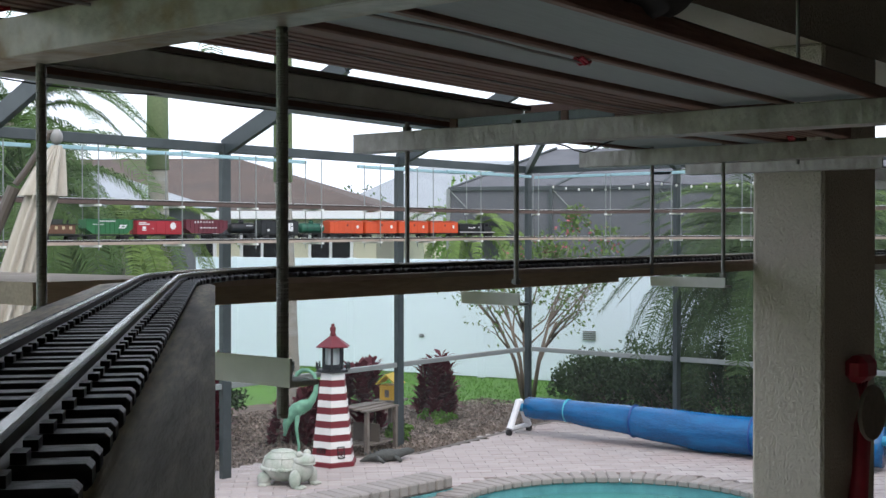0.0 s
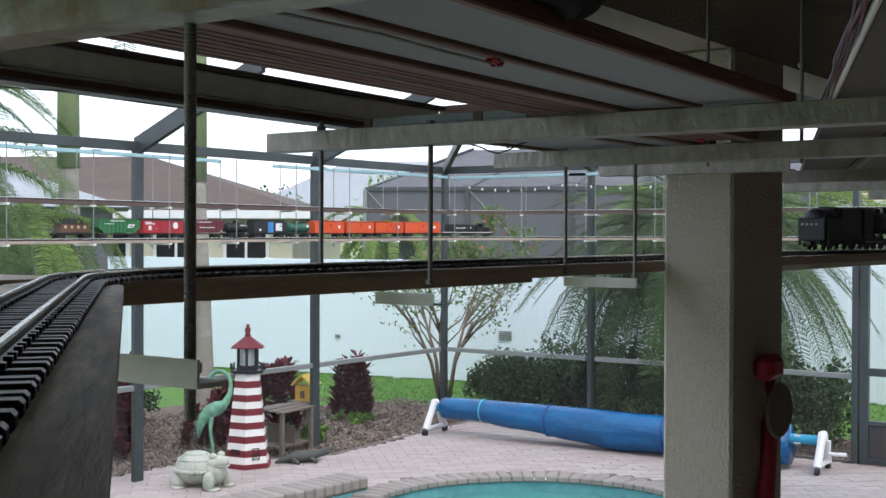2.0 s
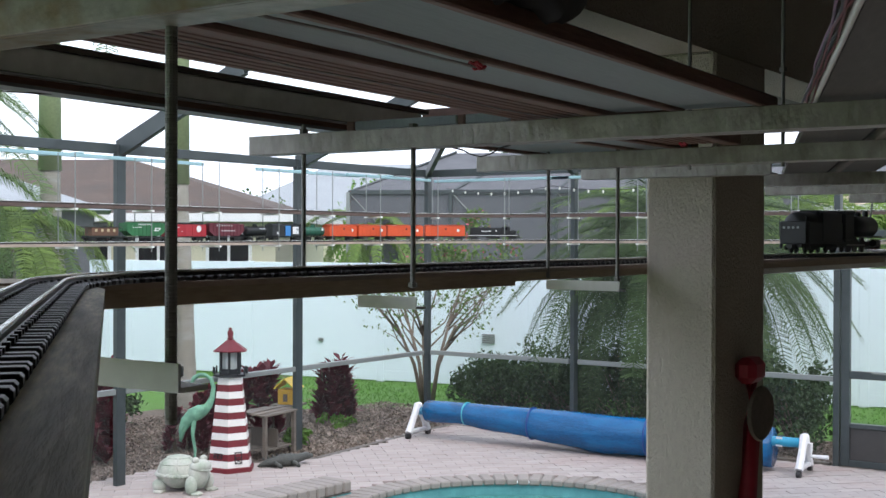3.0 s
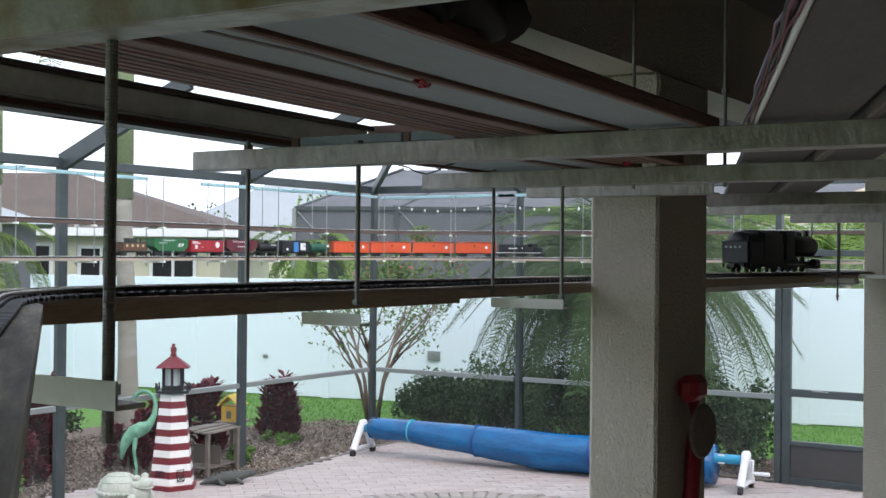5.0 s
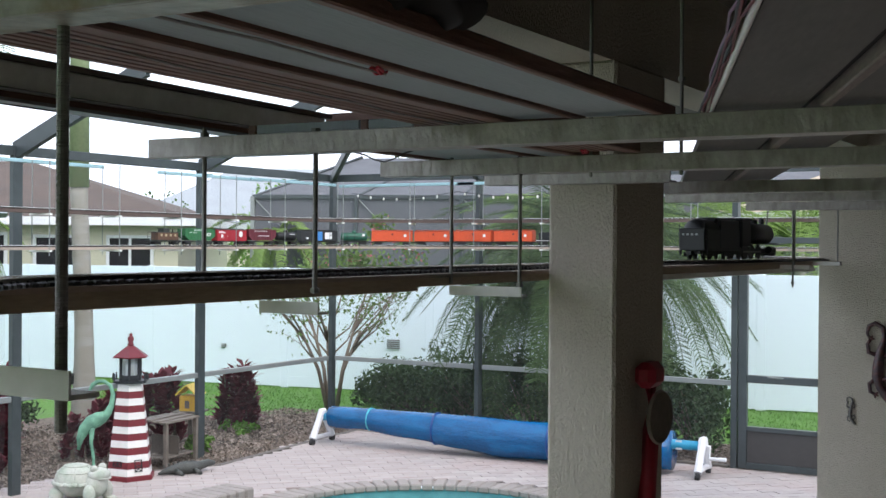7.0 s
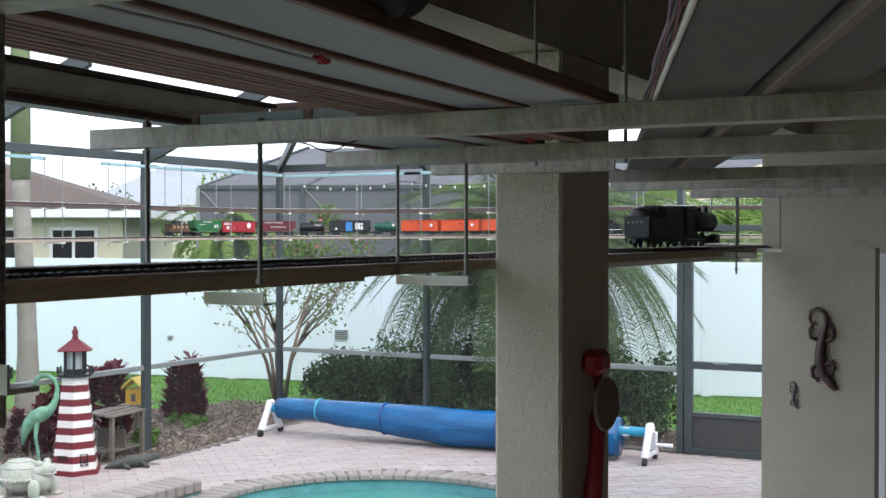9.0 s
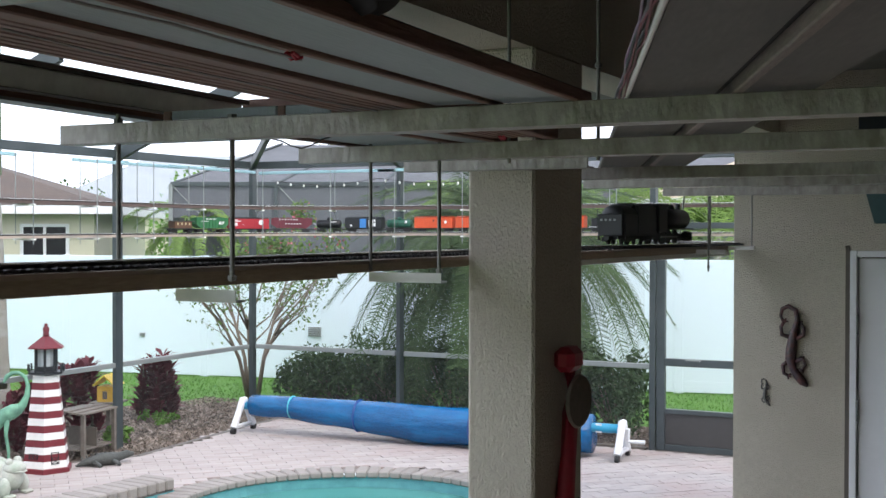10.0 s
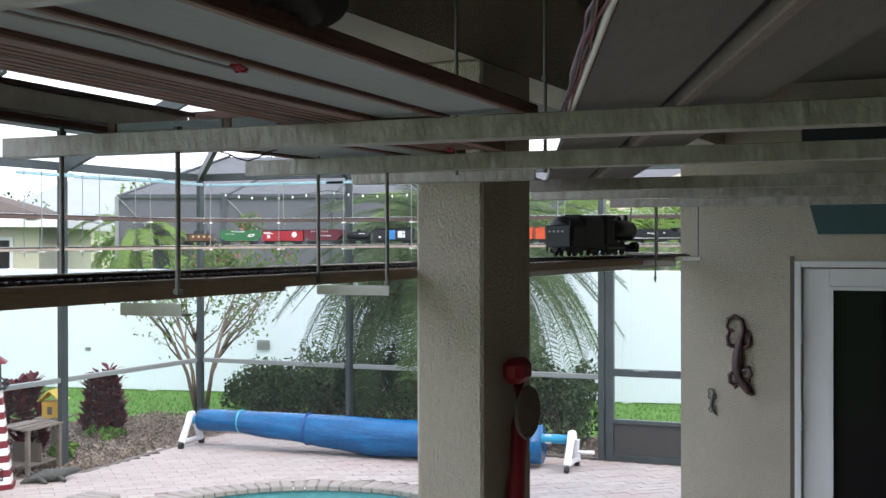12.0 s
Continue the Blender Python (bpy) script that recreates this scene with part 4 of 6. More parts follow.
c = add(caboose("small brown model caboose with a dark roof and cupola", 0.362), 0.362)
c = add(hopper("green model hopper car with white lettering bars", 0.417, "green_car"), 0.417)
for s in (-1, 1):
    marks(c, [(-0.15 + 0.02 * k, 0.112, -0.138 + 0.02 * k, 0.118) for k in range(5)] + [(-0.09 + 0.018 * k, 0.132, -0.082 + 0.018 * k, 0.145) for k in range(8)], s, w=0.0503)
    marks(c, [(0.075, 0.085, 0.13, 0.093), (0.085, 0.093, 0.10, 0.112), (0.10, 0.104, 0.15, 0.112), (0.13, 0.093, 0.142, 0.104)], s, w=0.0503, name="emblem")
c = add(boxcar("red model boxcar with white lettering bars", 0.432, "red_car"), 0.432)
for s in (-1, 1):
    marks(c, [(-0.20, 0.125, -0.13, 0.132), (-0.20, 0.113, -0.10, 0.121), (-0.17, 0.068, -0.13, 0.075), (-0.165, 0.078, -0.135, 0.1), (-0.08, 0.08, -0.06, 0.083)], s, w=0.0478)
    part("emblem", lathe(lathe(bmesh.new(), [(0.021, 0), (0.028, 0), (0.028, 0.0012), (0.021, 0.0012)], 20), [(0.010, 0), (0.010, 0.0013)], 10), M["white_mark"], c, "round white emblem", m=Matrix.Translation((s * 0.0478, 0.125, 0.105)) @ Matrix.Rotation(s * math.pi / 2, 4, "Y"))
c = add(hopper("maroon model hopper car with white lettering bars", 0.428, "maroon_car"), 0.428)
for s in (-1, 1):
    marks(c, [(-0.07 + 0.03 * k, 0.085, -0.052 + 0.03 * k, 0.094) for k in range(6)] + [(-0.13 + 0.03 * k, 0.128, -0.12 + 0.03 * k, 0.142) for k in range(7)], s, w=0.0503)
c = add(tank_car("black model tank car with a domed top", 0.301, "black_car"), 0.301)
for s in (-1, 1):
    marks(c, [(0.02, 0.105, 0.09, 0.112)], s, w=0.0425)
c = add(boxcar("black model boxcar with blue door and white panel", 0.431, "black_car", panel="blue_panel"), 0.431)
for s in (-1, 1):
    marks(c, [(0.066, 0.062, 0.12, 0.13), (0.124, 0.06, 0.148, 0.098), (0.126, 0.105, 0.146, 0.132)], s, w=0.0478, name="white_panel")
    marks(c, [(-0.15, 0.06, -0.125, 0.078)], s, w=0.0478)
c = add(tank_car("dark green model tank car", 0.318, "tank_green"), 0.318)
for s in (-1, 1):
    part("emblem", lathe(bmesh.new(), [(0.015, 0), (0.015, 0.001)], 16), M["white_mark"], c, "round pale emblem", m=Matrix.Translation((s * 0.0405, 0.095, 0.105)) @ Matrix.Rotation(s * math.pi / 2, 4, "Y"))
for _ in range(4):
    c = add(boxcar("bright orange model refrigerator car", 0.432, "orange_car"), 0.432)
    for s in (-1, 1):
        part("emblem", lathe(bmesh.new(), [(0.016, 0), (0.016, 0.001)], 16), M["white_mark"], c, "round white emblem", m=Matrix.Translation((s * 0.0478, 0.14, 0.1)) @ Matrix.Rotation(s * math.pi / 2, 4, "Y"))
        marks(c, [(-0.004, 0.105, 0.014, 0.123)], s, w=0.0492, material=M["truck_black"], name="dark_emblem")
        marks(c, [(-0.17 + 0.02 * k, 0.148, -0.162 + 0.02 * k, 0.1505) for k in range(3)], s, w=0.044, name="roof_hatch")
add(diesel("black model diesel locomotive with a white sill stripe", 0.546), 0.546)


def motions():
    """The train runs at an even pace along the cage and round its corner."""
    for car, at, _ in TRAIN:
        rows = []
        for k in range(49):
            t = k * 0.25
            s = 4.99 + 0.466 * t + at
            x0, y0, _ = at_path(s - 0.13)
            x1, y1, _ = at_path(s + 0.13)
            rows.append((t, Matrix.Translation(((x0 + x1) / 2, (y0 + y1) / 2, RAILTOP + grade(s))) @ Matrix.Rotation(math.atan2(y1 - y0, x1 - x0) - math.pi / 2, 4, "Z")))
        walk(car, rows)


# ---- the standing steam locomotive with its tender on the near line ----
def steam_loco():
    lo = thing("steam_locomotive", Matrix(), "black model steam locomotive with tender standing on the track", "model locomotive")
    K = M["loco_black"]
    F = 0.13
    tb = bmesh.new()
    box(tb, (-0.052, -0.17, 0.036), (0.052, 0.23, 0.122), bevel=0.004)
    tender = part("tender", tb, K, lo)
    R = Matrix.Translation((0, 0, 0.108)) @ Matrix.Rotation(math.pi / 2, 4, "X")
    part("tender_tank", lathe(bmesh.new(), [(0.01, -0.225), (0.045, -0.22), (0.051, -0.21), (0.051, 0.125), (0.047, 0.145), (0.03, 0.155), (0.01, 0.158)], 24, R), K, tender, smooth=True)
    part("coal_bunker", boxed((-0.044, -0.02, 0.14), (0.044, 0.222, 0.166), 0.01), K, tender)
    part("side_panel", boxed((-0.0535, 0.0, 0.045), (0.0535, 0.215, 0.156), 0.003), K, tender, "flat side panel")
    for s in (-1, 1):
        part("grab_rail", tube(bmesh.new(), [(s * 0.05, -0.172, 0.05), (s * 0.05, -0.178, 0.10), (s * 0.05, -0.172, 0.14)], 0.0018, 5), K, tender)
        part("ladder", boxed((s * 0.056 - 0.001, -0.155, 0.02), (s * 0.056 + 0.001, -0.135, 0.12)), K, tender)
    for k in range(4):
        part("number_bar", boxed((-0.040 + 0.018 * k, -0.1715, 0.094), (-0.031 + 0.018 * k, -0.170, 0.102)), M["rail_alu"], tender, "plain pale bar in place of a figure")
    box(cb := bmesh.new(), (-0.053, 0.125 + F, 0.05), (0.053, 0.235 + F, 0.158), bevel=0.004)
    box(cb, (-0.057, 0.110 + F, 0.158), (0.057, 0.245 + F, 0.170), bevel=0.004)
    part("cab", cb, K, lo)
    part("boiler", lathe(bmesh.new(), [(0.01, -0.58 - F), (0.036, -0.575 - F), (0.045, -0.565 - F), (0.045, -0.40 - F), (0.050, -0.22 - F)], 20, Matrix.Translation((0, 0, 0.108)) @ Matrix.Rotation(math.pi / 2, 4, "X")), K, lo, smooth=True)
    for y, r, h in ((0.53, 0.012, 0.178), (0.42, 0.018, 0.170), (0.31, 0.016, 0.170)):
        part("chimney" if r == 0.012 else "dome", lathe(bmesh.new(), [(r, 0.13), (r, h - 0.006), (r * 0.7, h), (r * 0.2, h + 0.001)], 14, Matrix.Translation((0, y + F, 0))), K, lo, smooth=True)
    part("running_board", boxed((-0.055, 0.225 + F, 0.062), (0.055, 0.585 + F, 0.068)), K, lo)
    part("frame", boxed((-0.03, -0.16, 0.022), (0.03, 0.60 + F, 0.045)), M["truck_black"], lo)
    for y in (-0.12, -0.065, 0.10, 0.165):
        for s in (-1, 1):
            part("tender_wheel", lathe(bmesh.new(), [(0.018, 0), (0.018, 0.007)], 14, Matrix.Translation((s * 0.024, y, 0.0185)) @ Matrix.Rotation(s * math.pi / 2, 4, "Y")), M["truck_black"], lo)
    for y in (-0.09, 0.13):
        for s in (-1, 1):
            part("truck_frame", boxed((s * 0.038 - 0.004, y - 0.065, 0.014), (s * 0.038 + 0.004, y + 0.065, 0.030), 0.003), M["truck_black"], lo)
    for y in (0.22, 0.31, 0.40):
        for s in (-1, 1):
            part("driving_wheel", lathe(bmesh.new(), [(0.032, 0), (0.032, 0.007)], 18, Matrix.Translation((s * 0.024, y + F, 0.0325)) @ Matrix.Rotation(s * math.pi / 2, 4, "Y")), M["truck_black"], lo)
    for s in (-1, 1):
        part("side_rod", boxed((s * 0.034 - 0.002, 0.20 + F, 0.028), (s * 0.034 + 0.002, 0.42 + F, 0.035)), M["rod"], lo)
        part("cylinder", tube(bmesh.new(), [(s * 0.045, 0.49 + F, 0.04), (s * 0.045, 0.55 + F, 0.04)], 0.016, 12), K, lo)
    part("pilot", boxed((-0.04, 0.585 + F, 0.012), (0.04, 0.62 + F, 0.045), 0.006), K, lo)
    part("coupler", boxed((-0.008, -0.20, 0.02), (0.008, -0.165, 0.034)), M["truck_black"], lo)
    return lo


loco = steam_loco()
li = int(np.argmin(abs(near[:, 1] - 4.79)))
ld = near[li + 5] - near[li - 5]
loco.matrix_basis = Matrix.Translation((*near[li], 2.150)) @ Matrix.Rotation(math.atan2(ld[1], ld[0]) - math.pi / 2, 4, "Z")


# ---- garden ornaments ----
lh = thing("lighthouse", pose(-8.33, 8.56, 0, 0, 0, 8) @ Matrix.Scale(1.045, 4), "red and white striped wooden garden lighthouse with a lantern", "garden lighthouse")
lh_white = mat("white_wood_paint", (0.72, 0.72, 0.70), 0.55, vary=0.08, scale=6)
lh_red = mat("dark_red_wood_paint", (0.145, 0.014, 0.022), 0.5, vary=0.15, scale=6)
lh_black = mat("black_wood_paint", (0.018, 0.02, 0.024), 0.45, vary=0.2)
part("plinth", lathe(bmesh.new(), [(0.235, 0), (0.235, 0.045), (0.225, 0.05)], 6), lh_red, lh)
N = 13
for k in range(N):
    z0, z1 = 0.05 + k * 0.0615, 0.05 + (k + 1) * 0.0615
    r0, r1 = 0.213 - 0.0072 * k, 0.213 - 0.0072 * (k + 1)
    part("stripe", lathe(bmesh.new(), [(r0, z0), (r1, z1)], 6), lh_red if k % 2 else lh_white, lh)
TOP = 0.05 + N * 0.0615
part("gallery", lathe(bmesh.new(), [(0.12, TOP), (0.165, TOP + 0.012), (0.165, TOP + 0.03), (0.10, TOP + 0.032)], 6), lh_black, lh)
for k in range(12):
    a = k * math.tau / 12
    part("baluster", lathe(bmesh.new(), [(0.007, TOP + 0.03), (0.009, TOP + 0.06), (0.005, TOP + 0.075), (0.009, TOP + 0.088), (0.003, TOP + 0.096)], 8, Matrix.Translation((0.152 * math.cos(a), 0.152 * math.sin(a), 0))), lh_black, lh)
part("lantern_base", lathe(bmesh.new(), [(0.108, TOP + 0.032), (0.108, TOP + 0.075)], 6), lh_black, lh)
for k in range(6):
    a = k * math.tau / 6
    part("lantern_post", boxed((-0.011, -0.011, TOP + 0.07), (0.011, 0.011, TOP + 0.235), 0.002), lh_black, lh, m=Matrix.Rotation(a, 4, "Z") @ Matrix.Translation((0.092, 0, 0)))
glass_pale = mat("pale_lantern_glass", (0.5, 0.55, 0.56), 0.15, vary=0.05)
part("lantern_glass", lathe(bmesh.new(), [(0.072, TOP + 0.075), (0.072, TOP + 0.235)], 6, turn=math.pi / 6), glass_pale, lh, "pale lantern panes")
part("lantern_roof", lathe(bmesh.new(), [(0.165, TOP + 0.232), (0.168, TOP + 0.242), (0.035, TOP + 0.335), (0.02, TOP + 0.34)], 6), lh_red, lh)
part("finial", lathe(bmesh.new(), [(0.02, TOP + 0.335), (0.032, TOP + 0.35), (0.02, TOP + 0.362), (0.03, TOP + 0.40), (0.024, TOP + 0.415), (0.01, TOP + 0.425), (0.02, TOP + 0.437), (0.004, TOP + 0.45)], 12), lh_red, lh, smooth=True)
# painted door and window outlines on two faces
for ang, z0, w, h, cross in ((-30, 0.085, 0.035, 0.105, True), (-90, 0.135, 0.045, 0.045, False)):
    r = 0.19
    ob_m = Matrix.Rotation(radians(ang), 4, "Z") @ Matrix.Translation((r * 0.965, 0, z0)) @ Matrix.Rotation(radians(-6.2), 4, "Y")
    f = bmesh.new()
    for lo, hi in (((0, -w, 0), (0.006, -w + 0.006, h)), ((0, w - 0.006, 0), (0.006, w, h)), ((0, -w, 0), (0.006, w, 0.006)), ((0, -w, h - 0.006), (0.006, w, h)), ((0, -w, h * 0.5), (0.006, w, h * 0.5 + 0.005))):
        box(f, lo, hi)
    if cross:
        tube(f, [(0.003, -w, 0), (0.003, w, h / 2)], 0.003, 4), tube(f, [(0.003, w, 0), (0.003, -w, h / 2)], 0.003, 4)
    else:
        box(f, (0, -0.003, 0), (0.006, 0.003, h))
    part("door_outline" if cross else "window_outline", f, lh_black, lh, m=ob_m)

# pale stone frog-turtle figure
stone = mat("pale_green_grey_stone", (0.45, 0.47, 0.42), 0.85, vary=0.2, scale=12, second=(0.30, 0.36, 0.29), second_scale=7, bump=0.5, bscale=40)
turtle = bmesh.new()
ball(turtle, (-0.03, 0, 0.175), (0.185, 0.175, 0.145), seg=28)
for k in range(28):
    a, b = k * math.tau / 28, (k + 1) * math.tau / 28
    tube(turtle, [(-0.03 + 0.19 * math.cos(a), 0.18 * math.sin(a), 0.155 + 0.006 * (k % 2)), (-0.03 + 0.19 * math.cos(b), 0.18 * math.sin(b), 0.155)], [0.020, 0.017], 6)
for c, n in ((0.55, 6), (0.86, 12)):
    for k in range(n):
        a, b = k * math.tau / n, (k + 1) * math.tau / n
        tube(turtle, [(-0.03 + 0.187 * c * math.cos(v), 0.177 * c * math.sin(v), 0.175 + 0.147 * math.sqrt(1 - c * c)) for v in (a, (a + b) / 2, b)], 0.0055, 5)
for k in range(6):
    a = k * math.tau / 6
    tube(turtle, [(-0.03 + 0.187 * c * math.cos(a), 0.177 * c * math.sin(a), 0.175 + 0.147 * math.sqrt(1 - c * c)) for c in (0.55, 0.7, 0.86, 0.98)], 0.005, 5)
ball(turtle, (0.175, 0, 0.165), (0.085, 0.11, 0.125), seg=20)
ball(turtle, (0.195, 0, 0.235), (0.088, 0.108, 0.058), seg=20)
tube(turtle, [(0.235, -0.085, 0.215), (0.283, -0.04, 0.208), (0.288, 0.0, 0.206), (0.283, 0.04, 0.208), (0.235, 0.085, 0.215)], 0.008, 6)
for sy in (-1, 1):
    ball(turtle, (0.185, 0.062 * sy, 0.292), (0.034, 0.030, 0.030), seg=12)
    ball(turtle, (0.185, 0.13 * sy, 0.085), (0.055, 0.045, 0.085), seg=12)
    ball(turtle, (-0.14, 0.125 * sy, 0.065), (0.065, 0.055, 0.065), seg=12)
    for toe in (-0.03, 0.0, 0.03):
        ball(turtle, (0.235, 0.12 * sy + toe, 0.018), (0.045, 0.015, 0.018), seg=8)
        ball(turtle, (-0.12, 0.15 * sy + toe, 0.018), (0.05, 0.015, 0.018), seg=8)
thing("stone_turtle", pose(-7.98, 7.60, 0, 0, 0, 12), "pale green-grey stone turtle figure with a frog head", "garden figure", bm=turtle, material=stone, smooth=True)

# verdigris crane
verd = mat("verdigris_patina", (0.16, 0.35, 0.24), 0.65, vary=0.3, scale=14, second=(0.09, 0.21, 0.15), second_scale=9, bump=0.3)
cr = bmesh.new()
SIDE = Vector((0, 1, 0))
tube(cr, [(0.03, 0, 0.60), (0.09, 0, 0.64), (0.135, 0, 0.69), (0.165, 0, 0.76), (0.175, 0, 0.85), (0.155, 0, 0.925), (0.10, 0, 0.965), (0.045, 0, 0.965), (0.0, 0, 0.935), (-0.03, 0, 0.88), (-0.04, 0, 0.85)], [0.05, 0.045, 0.034, 0.024, 0.019, 0.017, 0.017, 0.019, 0.022, 0.010, 0.003], 10, up=SIDE)
tube(cr, [(0.12, 0, 0.67), (0.06, 0, 0.64), (-0.01, 0, 0.60), (-0.07, 0, 0.54), (-0.105, 0, 0.46), (-0.115, 0, 0.37)], [0.03, 0.058, 0.066, 0.052, 0.034, 0.010], 12, up=SIDE)
for y in (-0.025, 0.025):
    tube(cr, [(0.0, y, 0.58), (-0.01, y, 0.42), (0.012, y, 0.28), (0.005, y, 0.02)], [0.026, 0.012, 0.010, 0.009], 8, up=SIDE)
    box(cr, (-0.03, y - 0.02, 0), (0.07, y + 0.02, 0.015))
for k in range(6):
    tube(cr, [(-0.03 - 0.010 * k, 0.045 - 0.017 * k, 0.61 - 0.02 * k), (-0.10, 0.036 - 0.014 * k, 0.48), (-0.135 + 0.006 * k, 0.024 - 0.01 * k, 0.36)], [0.014, 0.011, 0.003], 6, up=SIDE)
thing("crane_figure", pose(-8.22, 7.98, 0, 0, 0, 39), "verdigris metal crane figure with a curved neck", "garden figure", bm=cr, material=verd, smooth=True)

# small dark alligator on the pavers
gt = bmesh.new()
tube(gt, [(-0.24, 0, 0.03), (-0.14, 0.02, 0.05), (0, 0, 0.07), (0.12, 0, 0.065), (0.19, 0.02, 0.075), (0.27, 0.05, 0.085), (0.34, 0.06, 0.08)], [0.008, 0.035, 0.062, 0.06, 0.04, 0.038, 0.018], 10)
for sx in (-0.08, 0.1):
    for sy in (-1, 1):
        tube(gt, [(sx, 0.04 * sy, 0.05), (sx + 0.02, 0.095 * sy, 0.04), (sx + 0.05, 0.10 * sy, 0.012)], [0.025, 0.02, 0.015], 8)
for k in range(9):
    ball(gt, (-0.18 + 0.045 * k, 0.004, 0.075 + 0.05 * math.sin(0.4 + k * 0.28)), (0.012, 0.006, 0.014), seg=6)
thing("alligator_figure", pose(-8.03, 8.95, 0, 0, 0, 62), "small dark grey alligator figure on the pavers", "garden figure", bm=gt, material=mat("dark_grey_resin", (0.06, 0.065, 0.06), 0.6, vary=0.4, scale=14, bump=0.8, bscale=60), smooth=True)

# slatted weathered crate bench with a bird house on it
bench = thing("slatted_bench", pose(-8.66, 9.40, -0.03, 0, 0, 8), "weathered grey slatted wooden trap-style bench", "bench")
weath = mat("weathered_grey_wood", (0.16, 0.14, 0.12), 0.9, vary=0.35, scale=8, stretch=(6, 1, 6), bump=0.4)
for k in range(5):
    part("slat", boxed((-0.21 + 0.085 * k, -0.30, 0.47 - 0.010 * abs(k - 2)), (-0.135 + 0.085 * k, 0.30, 0.49 - 0.010 * abs(k - 2)), 0.003), weath, bench)
for sx in (-0.18, 0.18):
    for sy in (-0.26, 0.26):
        part("leg", boxed((sx - 0.02, sy - 0.02, 0), (sx + 0.02, sy + 0.02, 0.47), 0.003), weath, bench)
for k in range(5):
    part("lower_slat", boxed((-0.18 + 0.075 * k, -0.28, 0.10), (-0.13 + 0.075 * k, 0.28, 0.115)), weath, bench)
part("end_frame", boxed((-0.16, -0.015, 0.115), (0.16, 0.0, 0.30)), M["dark_trim"], bench)
bh = thing("bird_house", pose(-8.85, 9.98, 0, 0, 0, 20), "small yellow wooden bird house on a post", "bird house")
yel = mat("yellow_wood_paint", (0.55, 0.33, 0.035), 0.6, vary=0.15, scale=10)
part("post", boxed((-0.02, -0.02, -0.03), (0.02, 0.02, 0.42)), weath, bh)
part("tray", boxed((-0.15, -0.15, 0.42), (0.15, 0.15, 0.44), 0.003), weath, bh)
part("body", boxed((-0.085, -0.10, 0.44), (0.085, 0.10, 0.60), 0.003), yel, bh)
rb = bmesh.new()
for s in (-1, 1):
    box(rb, (-0.006, -0.135, 0), (0.006, 0.135, 0.16), Matrix.Translation((0, 0, 0.715)) @ Matrix.Rotation(s * radians(132), 4, "Y"))
part("roof", rb, mat("bright_yellow_roof", (0.72, 0.5, 0.05), 0.55), bh)
for y in (-0.05, 0.05):
    part("opening", boxed((0.084, y - 0.02, 0.47), (0.088, y + 0.02, 0.55)), M["dark_trim"], bh)
part("opening", boxed((-0.025, -0.104, 0.47), (0.025, -0.099, 0.55)), M["dark_trim"], bh)

# ---- pool cover reel ----
blue = mat("blue_pool_cover", (0.002, 0.085, 0.24), 0.25, vary=0.3, scale=5, second=(0.003, 0.12, 0.31), second_scale=4, bump=0.9, bscale=11, stretch=(1, 1, 3))
reel = thing("pool_cover_reel", pose(-8.02, 11.28, 0), "blue solar pool cover rolled on a wheeled reel", "pool reel")
reel.matrix_basis = along((-8.02, 11.20, 0), (-3.78, 11.50, 0))
LEN = 4.25
bm = bmesh.new()
stations = []
for k in range(41):
    u = k / 40
    y = 0.12 + (LEN - 0.42) * u
    r = 0.118 + 0.075 * min(1, max(0, (u - 0.10) / 0.42)) + 0.003 * math.sin(u * 37)
    stations.append((y, r, 0.130 - r))
rings = []
for y, r, dz in stations:
    ring = []
    for q in range(20):
        a = q * math.tau / 20
        rr = r * (1 + 0.035 * math.sin(3 * a + y * 2.3) + 0.02 * math.sin(7 * a + y * 5))
        ring.append(bm.verts.new((rr * math.cos(a), y, 0.295 + dz + rr * math.sin(a) * (1.05 if math.sin(a) < 0 else 0.95))))
    rings.append(ring)
for r0, r1 in zip(rings, rings[1:]):
    for q in range(20):
        bm.faces.new((r0[q], r0[(q + 1) % 20], r1[(q + 1) % 20], r1[q]))
bm.faces.new(rings[0]), bm.faces.new(rings[-1][::-1])
bmesh.ops.recalc_face_normals(bm, faces=bm.faces)
part("rolled_cover", bm, blue, reel, "wrinkled bright blue cover", smooth=True)
part("tube", tube(bmesh.new(), [(0, 0.0, 0.295), (0, LEN, 0.295)], 0.045, 14), mat("turquoise_tube", (0.03, 0.30, 0.50), 0.35), reel, "turquoise tube", smooth=True)
for y, tint in ((0.62, (0.05, 0.36, 0.46)), (1.42, (0.003, 0.05, 0.22)), (2.72, (0.003, 0.05, 0.22)), (3.5, (0.003, 0.05, 0.22))):
    st = min(stations, key=lambda v: abs(v[0] - y))
    part("strap", lathe(bmesh.new(), [(st[1] * 1.06, y - 0.008), (st[1] * 1.06, y + 0.008)], 20, Matrix.Translation((0, 0, 0.295 + st[2])) @ Matrix.Rotation(-math.pi / 2, 4, "X")), mat("cover_strap", tint, 0.5), reel, "thin strap round the roll", smooth=True)
